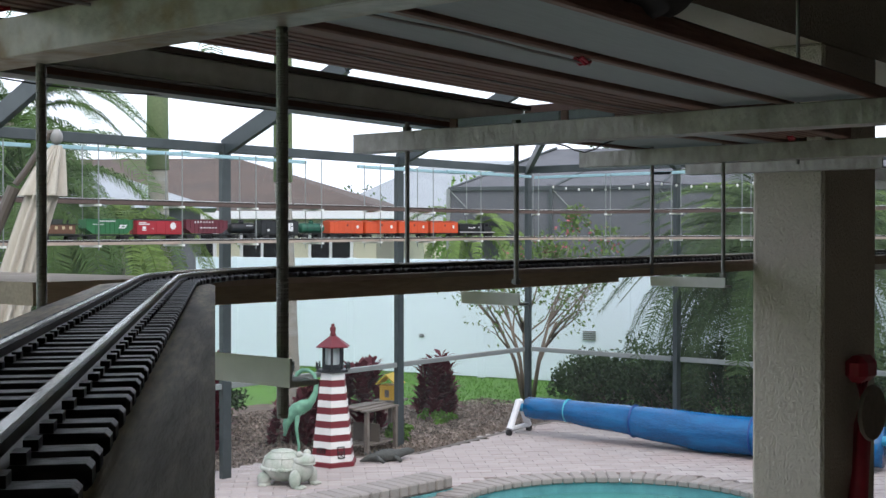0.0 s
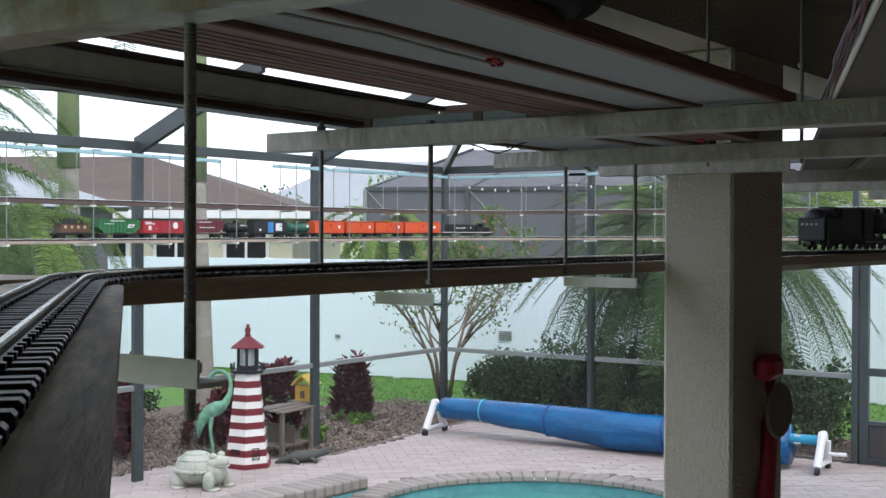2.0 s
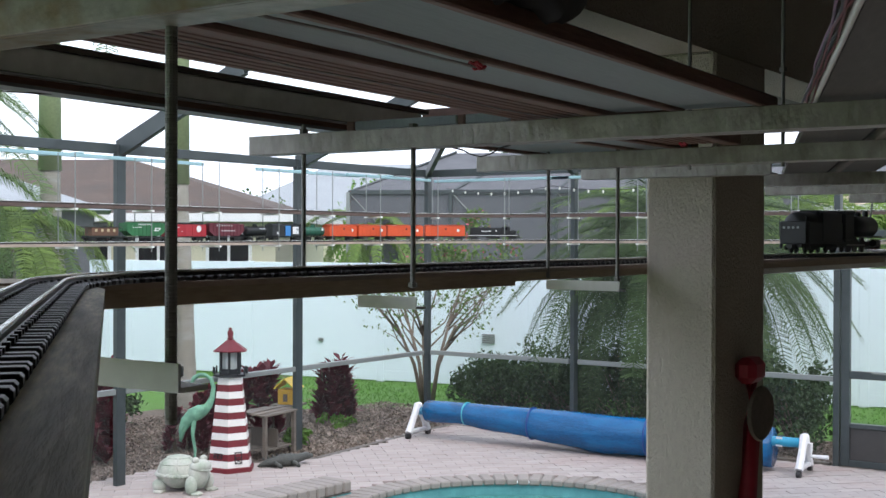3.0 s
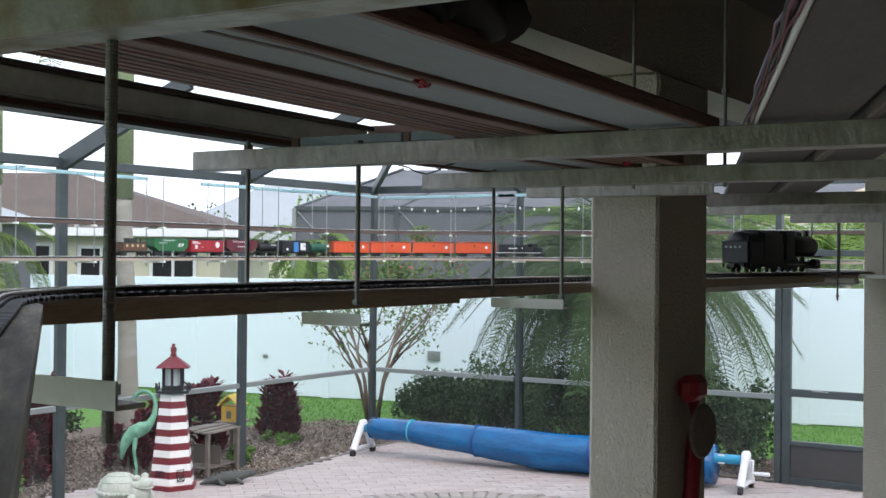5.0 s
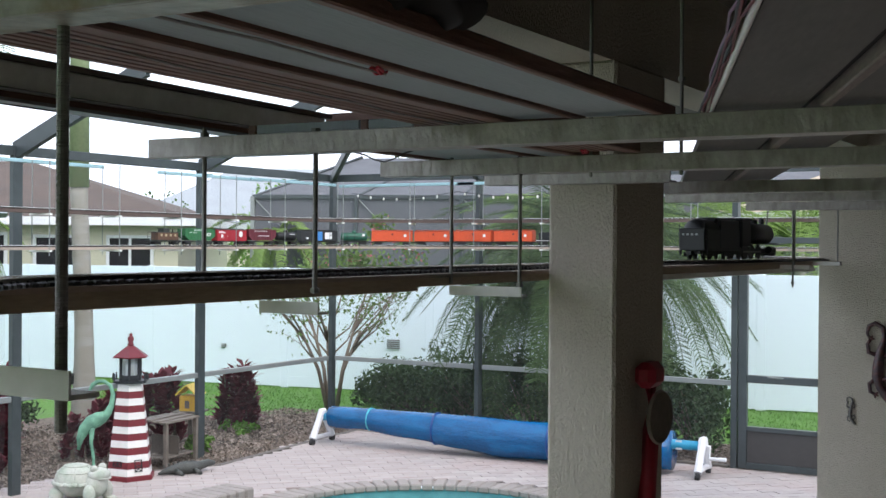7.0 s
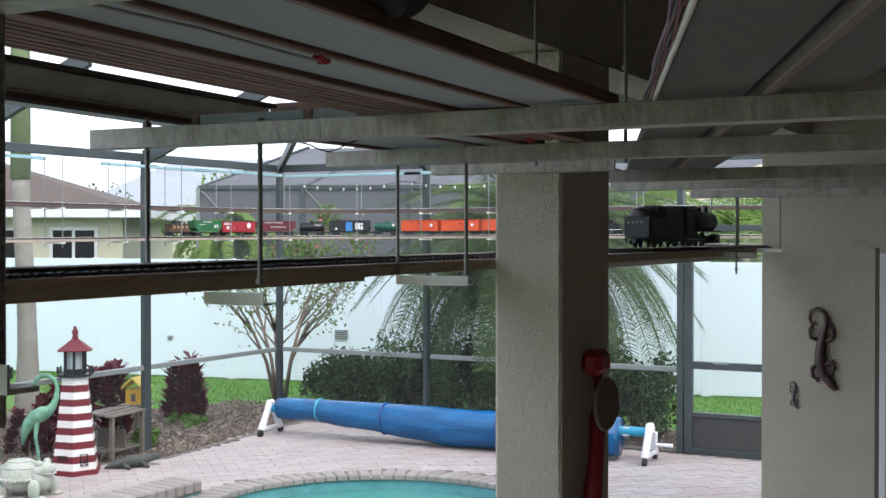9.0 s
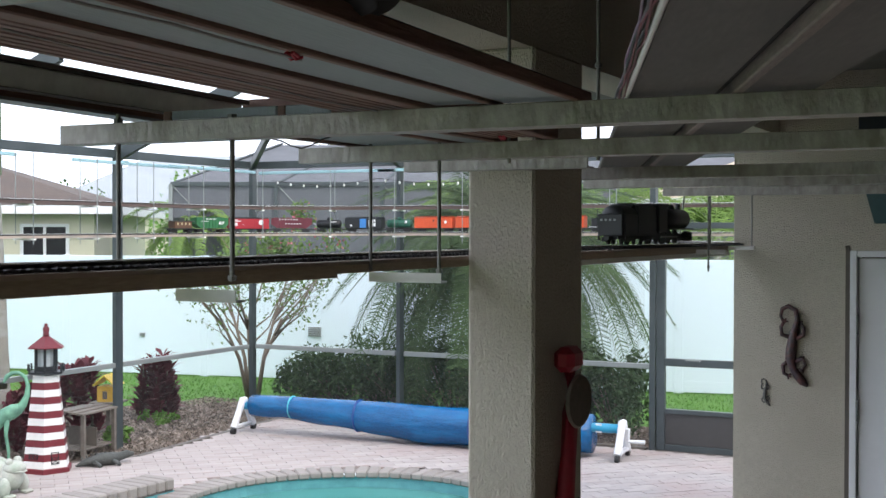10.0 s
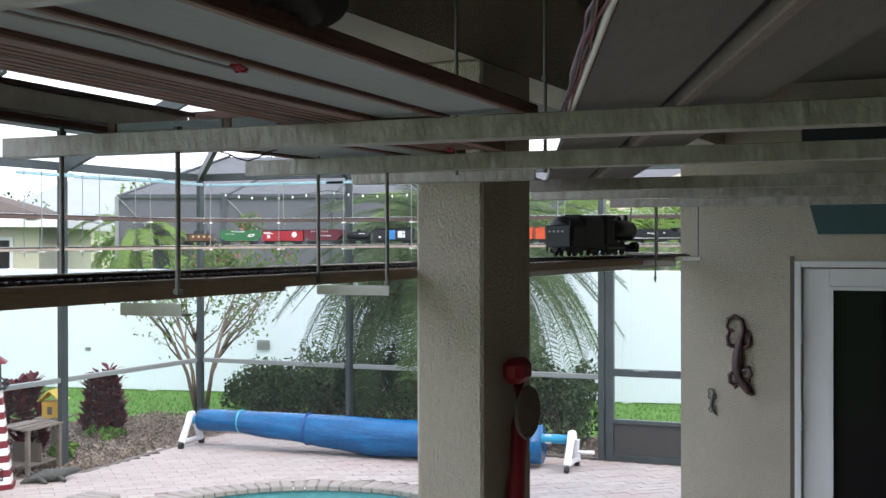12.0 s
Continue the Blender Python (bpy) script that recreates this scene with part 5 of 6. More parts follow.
for y in (0.0, LEN):
    fr = bmesh.new()
    for s in (-1, 1):
        tube(fr, [(0.0, y, 0.36), (s * 0.08, y, 0.25), (s * 0.20, y, 0.07)], [0.045, 0.036, 0.04], 8)
    box(fr, (-0.2, y - 0.025, 0.06), (0.2, y + 0.025, 0.10), bevel=0.01)
    stand = part("stand", fr, M["white_door"], reel, "white plastic A-frame stand")
    for s in (-1, 1):
        part("wheel", lathe(bmesh.new(), [(0.035, -0.02), (0.035, 0.02)], 12, Matrix.Translation((s * 0.21, y, 0.035)) @ Matrix.Rotation(math.pi / 2, 4, "X")), M["truck_black"], stand, "black caster")
part("crank", tube(bmesh.new(), [(0, LEN, 0.295), (0.0, LEN + 0.06, 0.295), (0.0, LEN + 0.06, 0.18), (0.0, LEN + 0.22, 0.18)], 0.02, 8), M["white_door"], reel)
part("tag", boxed((0.03, LEN - 0.26, 0.25), (0.034, LEN - 0.20, 0.34)), M["white_mark"], reel, "small white tag")

# ---- folded umbrella ----
umb = thing("folded_umbrella", pose(-4.553, 3.018, 0, 0, 0, -127.7), "closed beige canvas patio umbrella hanging from a leaning arm", "umbrella")
canvas = mat("beige_canvas", (0.52, 0.49, 0.42), 0.9, vary=0.14, scale=5, stretch=(3, 3, 0.6), bump=0.25)
part("pole", tube(bmesh.new(), [(0.55, 0, 0), (0.50, 0, 1.0), (0.43, 0, 1.6), (0.25, 0, 2.2), (0.17, 0, 2.40)], 0.026, 10, up=Vector((0, 1, 0))), M["dark_trim"], umb)
part("base", lathe(bmesh.new(), [(0.26, 0), (0.26, 0.05), (0.05, 0.08), (0.05, 0.2)], 20, Matrix.Translation((0.55, 0, 0))), M["dark_trim"], umb)
cv = bmesh.new()


def pleated(bm, rows, folds=11):
    rings = []
    for z, r, cx in rows:
        rings.append([bm.verts.new((cx + r * (1 + 0.22 * math.cos(folds * a) + 0.06 * math.sin(3 * a)) * math.cos(a), r * (1 + 0.22 * math.cos(folds * a)) * math.sin(a), z)) for a in [k * math.tau / 88 for k in range(88)]])
    for r0, r1 in zip(rings, rings[1:]):
        for k in range(88):
            bm.faces.new((r0[k], r0[(k + 1) % 88], r1[(k + 1) % 88], r1[k]))
    return bm


part("canopy", pleated(cv, [(2.575, 0.018, 0.0), (2.54, 0.035, 0.01), (2.46, 0.05, 0.03), (2.36, 0.057, 0.06), (2.2, 0.06, 0.11), (2.03, 0.066, 0.155), (1.8, 0.075, 0.21), (1.55, 0.085, 0.27), (1.3, 0.09, 0.33)]), canvas, umb, smooth=True)
part("valance", pleated(bmesh.new(), [(2.56, 0.03, 0.0), (2.48, 0.055, 0.025), (2.42, 0.07, 0.04), (2.365, 0.084, 0.055)], 9), canvas, umb, smooth=True)
part("knob", ball(bmesh.new(), (0.0, 0, 2.61), (0.026, 0.026, 0.034)), mat("grey_plastic", (0.3, 0.3, 0.29), 0.5), umb, smooth=True)
part("arm", tube(bmesh.new(), [(0.0, 0.0, 2.63), (0.03, 0, 2.625), (0.06, 0, 2.57), (0.12, 0, 2.47), (0.165, 0, 2.41)], 0.014, 8, up=Vector((0, 1, 0))), M["dark_trim"], umb)

# ---- things on the house wall and column ----
def lizard(bm, L):
    """A lizard climbing down: curled tail above, head below; lies in the x z plane."""
    f = L / 0.40
    P = lambda x, z, y=0.0: (x * f, -0.012 * f + y, z * f)
    tube(bm, [P(-0.05, 0.085), P(-0.062, 0.115), P(-0.055, 0.15), P(-0.025, 0.165), P(0.012, 0.145), P(0.022, 0.10), P(0.012, 0.06), P(0.0, 0.02), P(-0.008, -0.05), P(-0.012, -0.10), P(0.0, -0.15), P(0.022, -0.18), P(0.05, -0.215), P(0.072, -0.235)], [v * f for v in (0.005, 0.008, 0.010, 0.011, 0.012, 0.013, 0.016, 0.022, 0.028, 0.027, 0.019, 0.022, 0.021, 0.007)], 10, up=Vector((0, 1, 0)))
    for pts in (((0.01, 0.0), (0.05, 0.02), (0.055, 0.055), (0.04, 0.075)), ((-0.02, 0.01), (-0.055, 0.02), (-0.06, 0.06), (-0.045, 0.085)), ((0.01, -0.115), (0.05, -0.095), (0.06, -0.13), (0.045, -0.15)), ((-0.02, -0.11), (-0.05, -0.135), (-0.045, -0.175), (-0.025, -0.185))):
        tube(bm, [P(*q) for q in pts], [0.012 * f, 0.011 * f, 0.009 * f, 0.008 * f], 7, up=Vector((0, 1, 0)))
        for toe in (-0.9, 0.0, 0.9):
            e = Vector(P(*pts[-1]))
            way = (e - Vector(P(*pts[-2]))).normalized()
            way = Vector((way.x * math.cos(toe) - way.z * math.sin(toe), 0, way.x * math.sin(toe) + way.z * math.cos(toe)))
            tube(bm, [e, e + way * 0.020 * f], [0.007 * f, 0.004 * f], 5, up=Vector((0, 1, 0)))
    return bm


purple = mat("dark_red_bronze_glaze", (0.05, 0.03, 0.036), 0.4, vary=0.4, scale=16, second=(0.12, 0.04, 0.036), second_scale=40, bump=0.6, bscale=40)
thing("wall_lizard", pose(-1.227, 6.395, 1.665), "dark red-bronze metal lizard with a curled tail on the wall", "wall ornament", bm=lizard(bmesh.new(), 0.40), material=purple, smooth=True)
thing("wall_lizard", pose(-1.366, 6.397, 1.40), "small grey metal lizard on the stucco wall", "wall ornament", bm=lizard(bmesh.new(), 0.135), material=mat("pewter", (0.12, 0.115, 0.11), 0.4, metal=0.5, vary=0.3), smooth=True)
sg = thing("wall_speaker", pose(-0.85, 6.4, 2.245), "dark teal wedge-shaped box mounted on the wall", "wall box")
sb = bmesh.new()
vs = [sb.verts.new(p) for p in ((0.01, -0.03, 0), (0.75, -0.03, 0), (0.75, 0, 0), (0.01, 0, 0), (-0.04, -0.18, 0.25), (0.80, -0.18, 0.25), (0.80, 0, 0.25), (-0.04, 0, 0.25))]
for f in ((3, 2, 1, 0), (4, 5, 6, 7), (0, 1, 5, 4), (1, 2, 6, 5), (2, 3, 7, 6), (3, 0, 4, 7)):
    sb.faces.new([vs[k] for k in f])
part("body", sb, mat("dark_teal_paint", (0.02, 0.075, 0.085), 0.35, vary=0.2, scale=4), sg)
hb_ = thing("wall_cabinet", pose(-0.90, 6.4, 2.655), "long dark navy box fixed high on the wall", "wall box")
part("body", boxed((0, -0.16, 0), (1.3, 0, 0.17), 0.006), mat("dark_navy_paint", (0.012, 0.014, 0.03), 0.4, vary=0.2), hb_)
redh = thing("hose_hanger", pose(-1.284, 3.255, 0), "red plastic hose hanger with a grey disc on the column", "hose hanger")
redp = mat("faded_red_plastic", (0.30, 0.012, 0.03), 0.5, vary=0.25, scale=8)
part("head", boxed((0.0, -0.055, 1.815), (0.06, 0.045, 1.885), 0.018), redp, redh)
part("hose", tube(bmesh.new(), [(0.03, 0.0, 1.84), (0.03, 0.01, 1.7), (0.03, -0.005, 1.58), (0.025, -0.03, 1.42), (0.03, -0.06, 1.2), (0.03, -0.05, 0.6), (0.03, 0, 0.02)], [0.024, 0.024, 0.022, 0.03, 0.03, 0.03, 0.03], 10), redp, redh, smooth=True)
part("disc", lathe(bmesh.new(), [(0.002, 0), (0.07, 0.0), (0.075, 0.006), (0.07, 0.012), (0.002, 0.012)], 24, Matrix.Translation((0.052, 0.0, 1.735)) @ Matrix.Rotation(radians(76), 4, "Z") @ Matrix.Rotation(math.pi / 2, 4, "X") @ Matrix.Rotation(radians(8), 4, "Y")), mat("grey_brown_disc", (0.17, 0.145, 0.12), 0.7, vary=0.3, scale=12), redh, "grey-brown round disc")

# brackets and slanting rods where the near shelf meets the house wall
for x0, x1, y, z in ((-1.62, -1.37, 6.15, 2.115), (-1.62, -1.37, 5.55, 2.105), (-1.60, -1.36, 6.2, 2.39)):
    br = thing("wall_bracket", pose(0, y, z), "white metal bracket bar beside the house wall", "bracket", group="wall brackets")
    part("bar", boxed((x0, -0.015, 0), (x1, 0.015, 0.018), 0.002), M["white_metal"], br)
for x, y, z0, z1, tx in ((-1.385, 6.15, 2.11, 2.40, 0.0), (-1.60, 6.15, 2.11, 2.40, 0.0), (-1.40, 5.36, 2.03, 2.47, 0.0), (-1.44, 5.548, 2.10, 2.40, 0.0), (-1.59, 5.548, 2.10, 2.40, 0.12)):
    rod(x, y, z0, z1, 0.004, (z0 + 0.02,), tilt=Matrix.Shear("XY", 4, (tx, 0)) if tx else None)


# ---- plants ----
def frond_bm(length, droop, leaflets, width, rise=0.6, hang=0.5, seed=0, leaf_len=0.32):
    """A feather palm frond: an arching rib along +x with two rows of narrow leaflets."""
    rnd = random.Random(seed)
    bm = bmesh.new()
    pts = []
    for k in range(13):
        u = k / 12
        pts.append(Vector((length * (u - 0.18 * droop * u ** 3), 0, length * (rise * u - (rise + droop * 0.55) * u ** 2.2))))
    tube(bm, pts, [0.022 * length / 2 * (1 - 0.85 * k / 12) for k in range(13)], 4)
    for k in range(leaflets):
        u = 0.14 + 0.86 * (k + rnd.random() * 0.5) / leaflets
        f = u * 12
        i = min(11, int(f))
        p = pts[i].lerp(pts[i + 1], f - i)
        d = (pts[i + 1] - pts[i]).normalized()
        L = length * leaf_len * (0.55 + 0.45 * math.sin(math.pi * min(1, u * 1.05))) * rnd.uniform(0.85, 1.1)
        for s in (-1, 1):
            side = Vector((0, s, 0))
            a = p
            t1 = p + (d * 0.45 + side * 0.8 + Vector((0, 0, 0.25 * rnd.uniform(0.2, 1)))).normalized() * L * 0.5
            t2 = t1 + (d * 0.5 + side * 0.45 + Vector((0, 0, -hang * rnd.uniform(0.6, 1.5)))).normalized() * L * 0.5
            w = d * width
            v = [bm.verts.new(a - w * 0.5), bm.verts.new(a + w * 0.5), bm.verts.new(t1 + w * 0.7), bm.verts.new(t1 - w * 0.6), bm.verts.new(t2)]
            bm.faces.new((v[0], v[1], v[2], v[3])), bm.faces.new((v[3], v[2], v[4]))
    return bm


FROND_CACHE = {}


def frond_mesh(key, material, **kw):
    if (key, material.name) not in FROND_CACHE:
        FROND_CACHE[(key, material.name)] = bm_mesh(frond_bm(seed=key, **kw), "frond", material)
    return FROND_CACHE[(key, material.name)]


def palm(place, height, trunk_r, fronds, length, material, label, droop=0.9, tilt=(10, 75), shaft=0.0, seed=1, bulge=1.0, name="palm_tree", stems=1, trunk=True, leaflets=60, width=0.018, hang=0.6, leaf_len=0.19):
    rnd = random.Random(seed)
    ob = thing(name, pose(*place), label, "palm tree")
    for st in range(stems):
        a0 = rnd.uniform(0, math.tau)
        off = Vector((0.16 * math.cos(a0), 0.16 * math.sin(a0), 0)) if stems > 1 else Vector()
        lean = off * 2.2
        hh = height * (1 if st == 0 else rnd.uniform(0.55, 1.0))
        if trunk:
            n = 26
            rr = []
            pp = []
            for k in range(n):
                u = k / (n - 1)
                pp.append(off + lean * u + Vector((0.03 * math.sin(u * 4), 0.03 * math.cos(u * 3), hh * u)))
                rr.append(trunk_r * (1 + (bulge - 1) * math.exp(-((u - 0.05) / 0.22) ** 2)) * (1.0 - 0.12 * u) * (1.03 if k % 3 == 0 else 1.0))
            part("trunk", tube(bmesh.new(), pp, rr, 14), M["palm_trunk"], ob, smooth=True)
            if shaft:
                part("crownshaft", tube(bmesh.new(), [pp[-1], pp[-1] + Vector((0, 0, shaft * 0.5)), pp[-1] + Vector((0, 0, shaft))], [trunk_r * 1.05, trunk_r * 0.95, trunk_r * 0.55], 14), M["crownshaft"], ob, "smooth green crownshaft", smooth=True)
        top = off + lean + Vector((0, 0, hh + shaft * 0.8))
        for k in range(fronds):
            me = frond_mesh(seed * 10 + k % 4, material, length=length, droop=droop * (0.8 + 0.15 * (k % 4)), leaflets=leaflets, width=width, hang=hang, leaf_len=leaf_len)
            f = new("frond", me)
            f.parent = ob
            el = -rnd.uniform(*tilt) + 35
            f.matrix_basis = Matrix.Translation(top) @ Matrix.Rotation(k * 2.4 + rnd.uniform(-0.3, 0.3), 4, "Z") @ Matrix.Rotation(radians(-el), 4, "Y") @ Matrix.Diagonal((*(rnd.uniform(0.8, 1.08),) * 3, 1))
    return ob


def leaves_bm(spots, size, rnd, flat=0.5):
    bm = bmesh.new()
    for p in spots:
        q = Euler((rnd.uniform(-1, 1) * 1.2, rnd.uniform(-1, 1) * 1.2, rnd.uniform(0, 6.28))).to_matrix()
        L = size * rnd.uniform(0.6, 1.25)
        W = L * flat
        v = [bm.verts.new(p + q @ Vector(c)) for c in ((-L / 2, 0, 0), (0, -W / 2, L * 0.08), (L / 2, 0, 0), (0, W / 2, L * 0.08))]
        bm.faces.new(v)
    return bm


def shrub(name, place, rx, ry, h, n, size, material, label, seed, category="shrub", stems=7, flat=0.5, spiky=0.0, extra=None):
    """Stems from the ground and many small leaves in an uneven crown with gaps."""
    rnd = random.Random(seed)
    ob = thing(name, pose(*place), label, category)
    sb = bmesh.new()
    clumps = []
    for k in range(stems * 3):
        a, rad = rnd.uniform(0, math.tau), math.sqrt(rnd.random())
        z = h * rnd.uniform(0.35, 0.96) * (1 - 0.35 * rad ** 2)
        c = Vector((rx * rad * math.cos(a) * 0.85, ry * rad * math.sin(a) * 0.85, z))
        clumps.append((c, rnd.uniform(0.16, 0.30) * min(rx, ry, h) * 1.5))
        if k < stems * 2:
            tube(sb, [(c.x * 0.1, c.y * 0.1, 0), (c.x * 0.55, c.y * 0.55, z * 0.5), tuple(c)], [0.012, 0.008, 0.004], 5)
    part("stems", sb, M["bark"], ob)
    spots = []
    for k in range(n):
        c, r = rnd.choice(clumps)
        d = Vector((rnd.gauss(0, 1), rnd.gauss(0, 1), rnd.gauss(0, 1)))
        d.normalize()
        p = c + d * r * rnd.random() ** 0.4
        if p.z > 0.02:
            spots.append(p)
    part("foliage", leaves_bm(spots, size, rnd, flat), material, ob)
    if extra:
        m2, share, size2 = extra
        part("blossom", leaves_bm([p + Vector((0, 0, 0.02)) for p in spots if p.z > h * 0.6][: int(n * share)], size2, rnd, 0.8), m2, ob)
    return ob


def spike_plant(place, h, r, n, material, label, seed):
    """An upright plant of long broad leaves on several canes."""
    rnd = random.Random(seed)
    ob = thing("cordyline", pose(*place), label, "shrub")
    sb, lb = bmesh.new(), bmesh.new()
    for c in range(8):
        a, rad = rnd.uniform(0, math.tau), r * math.sqrt(rnd.random()) * 0.75
        top = Vector((rad * math.cos(a), rad * math.sin(a), h * rnd.uniform(0.55, 0.92)))
        tube(sb, [(top.x * 0.8, top.y * 0.8, 0), tuple(top)], [0.014, 0.009], 5)
        for k in range(n // 4):
            base = Vector((top.x * 1.25, top.y * 1.25, 0)).lerp(Vector((top.x * 0.7, top.y * 0.7, top.z)), rnd.uniform(0.04, 1.0))
            az, el = rnd.uniform(0, math.tau), rnd.uniform(0.25, 1.25)
            d = Vector((math.cos(az) * math.cos(el), math.sin(az) * math.cos(el), math.sin(el)))
            L = rnd.uniform(0.16, 0.28) * h
            s = d.cross(Vector((0, 0, 1))).normalized() * L * 0.2
            mid = base + d * L * 0.6
            tip = base + d * L + Vector((0, 0, -0.15 * L))
            v = [lb.verts.new(base - s * 0.3), lb.verts.new(base + s * 0.3), lb.verts.new(mid + s), lb.verts.new(mid - s), lb.verts.new(tip)]
            lb.faces.new((v[0], v[1], v[2], v[3])), lb.faces.new((v[3], v[2], v[4]))
    part("canes", sb, M["bark"], ob)
    part("leaves", lb, material, ob)
    return ob


# royal palms with smooth grey trunks
palm((-11.0, 10.5, -0.05), 2.9, 0.112, 9, 2.4, M["palm_leaf"], "tall royal palm with a smooth grey bulging trunk", shaft=5.0, seed=3, bulge=1.3, tilt=(-30, 40))
palm((-12.9, 10.1, -0.05), 3.1, 0.14, 8, 2.4, M["palm_leaf"], "tall royal palm with a green crownshaft", shaft=2.9, seed=4, tilt=(-40, 50), leaflets=100, width=0.012)
# feathery palms left of them
palm((-11.9, 7.5, -0.05), 2.75, 0.09, 34, 2.1, M["palm_leaf"], "feathery queen palm with long arching fronds", seed=5, tilt=(0, 100), leaflets=100, width=0.012, hang=1.0, leaf_len=0.2)
palm((-11.9, 8.75, -0.05), 2.3, 0.07, 20, 1.5, M["palm_light"], "green areca palm with arching fronds", seed=6, tilt=(10, 100), leaflets=70, width=0.014, hang=0.9, leaf_len=0.2)
palm((-13.4, 8.3, -0.05), 3.6, 0.10, 26, 1.9, M["palm_leaf"], "feathery queen palm with long arching fronds", seed=7, tilt=(0, 90), leaflets=100, width=0.011, hang=1.2, leaf_len=0.2)
# date palm behind the right-hand cage wall
palm((-6.05, 13.75, -0.05), 1.8, 0.12, 120, 2.15, M["palm_dark"], "dark green date palm with drooping fronds", droop=0.95, seed=8, tilt=(-25, 70), leaflets=80, width=0.010, hang=1.3, leaf_len=0.2)
palm((-8.3, 19.6, -0.05), 2.35, 0.09, 34, 1.9, M["palm_light"], "bright yellow-green areca palm", seed=10, tilt=(-10, 95), leaflets=50, width=0.011, hang=0.9, leaf_len=0.22, stems=3)
palm((-6.5, 20.0, -0.05), 2.5, 0.09, 34, 1.9, M["palm_light"], "bright yellow-green areca palm", seed=11, tilt=(-10, 95), leaflets=50, width=0.011, hang=0.9, leaf_len=0.22, stems=3)
palm((-16.2, 21.0, -0.05), 2.3, 0.09, 26, 1.7, M["palm_light"], "distant green palm behind the fence", seed=12, tilt=(0, 100), width=0.024)
palm((-5.2, 21.0, -0.05), 2.3, 0.10, 26, 2.6, M["palm_light"], "bright green palm behind the fence", seed=13, tilt=(-10, 85), leaflets=50, width=0.013, hang=0.9, leaf_len=0.22)

# hedge of dark shrubs along the right-hand wall
for k, (x, y, rx, h) in enumerate(((-9.15, 14.35, 0.5, 0.55), (-8.6, 14.2, 0.6, 0.72), (-7.95, 14.1, 0.75, 0.85), (-7.2, 13.6, 0.8, 0.98), (-6.4, 13.2, 0.8, 1.02), (-5.6, 13.1, 0.8, 1.0), (-4.9, 13.1, 0.8, 0.98), (-4.35, 13.1, 0.55, 1.0))):
    shrub("hedge_shrub", (x, y, -0.05), rx, 0.7, h, 3400, 0.07, M["hedge_leaf"], "dense dark green clipped shrub in a hedge", 40 + k, stems=12)

for k, (x, y, h, leaf_m, text) in enumerate(((-11.0, 8.5, 0.8, "croton", "dark red leafy shrub in the bed"), (-11.2, 7.5, 0.75, "hedge_leaf", "dark green shrub in the bed"), (-11.5, 9.5, 0.8, "hedge_leaf", "dark green shrub in the bed"))):
    shrub("garden_shrub", (x, y, -0.05), 0.65, 0.55, h, 2200, 0.085, M[leaf_m], text, 70 + k, stems=9)

# crape myrtle: bare forking stems, sparse leaves, pink blossom at the top
rnd = random.Random(21)
cm = thing("crape_myrtle", pose(-9.70, 13.78, -0.05), "sparse crape myrtle with bare forking stems and pink blossom", "tree")
tips = []
for k in range(6):
    a = k * math.tau / 6 + rnd.uniform(-0.3, 0.3)
    sp = rnd.uniform(0.5, 1.25)
    b0 = Vector((0.07 * math.cos(a), 0.07 * math.sin(a), 0))
    b1 = b0 + Vector((0.13 * sp * math.cos(a), 0.13 * sp * math.sin(a), 0.55))
    b2 = b1 + Vector((0.28 * sp * math.cos(a + 0.2), 0.28 * sp * math.sin(a + 0.2), 0.55))
    bm = bmesh.new()
    tube(bm, [b0, b1, b2], [0.032, 0.025, 0.017], 8)
    for j in range(5):
        aa = a + rnd.uniform(-1.0, 1.0)
        s = b1.lerp(b2, rnd.uniform(0.2, 1.0))
        e1 = s + Vector((0.35 * sp * math.cos(aa), 0.35 * sp * math.sin(aa), rnd.uniform(0.2, 0.45)))
        e2 = e1 + Vector((0.35 * sp * math.cos(aa), 0.35 * sp * math.sin(aa), rnd.uniform(0.05, 0.75)))
        tube(bm, [s, e1, e2], [0.016, 0.010, 0.004], 5)
        for i in range(4):
            ab = aa + rnd.uniform(-1.2, 1.2)
            q = e1.lerp(e2, rnd.uniform(0, 1))
            e3 = q + Vector((0.28 * math.cos(ab), 0.28 * math.sin(ab), rnd.uniform(0.0, 0.35)))
            tube(bm, [q, e3], [0.005, 0.002], 4)
            tips += [q, e3, (q + e3) / 2]
    part("limb", bm, M["bark"], cm, smooth=True)
spots = [p + Vector((rnd.gauss(0, 0.11), rnd.gauss(0, 0.11), rnd.gauss(0, 0.10))) for p in tips for _ in range(4)]
part("leaves", leaves_bm(spots, 0.062, rnd, 0.5), M["myrtle_leaf"], cm)
# leafy tree with pink flowers behind the fence
shrub("flowering_shrub", (-11.6, 17.6, -0.05), 1.35, 0.9, 2.75, 5200, 0.10, M["myrtle_leaf"], "tall flowering shrub with light green leaves", 31, stems=10, extra=(M["pink_flower"], 0.03, 0.08))

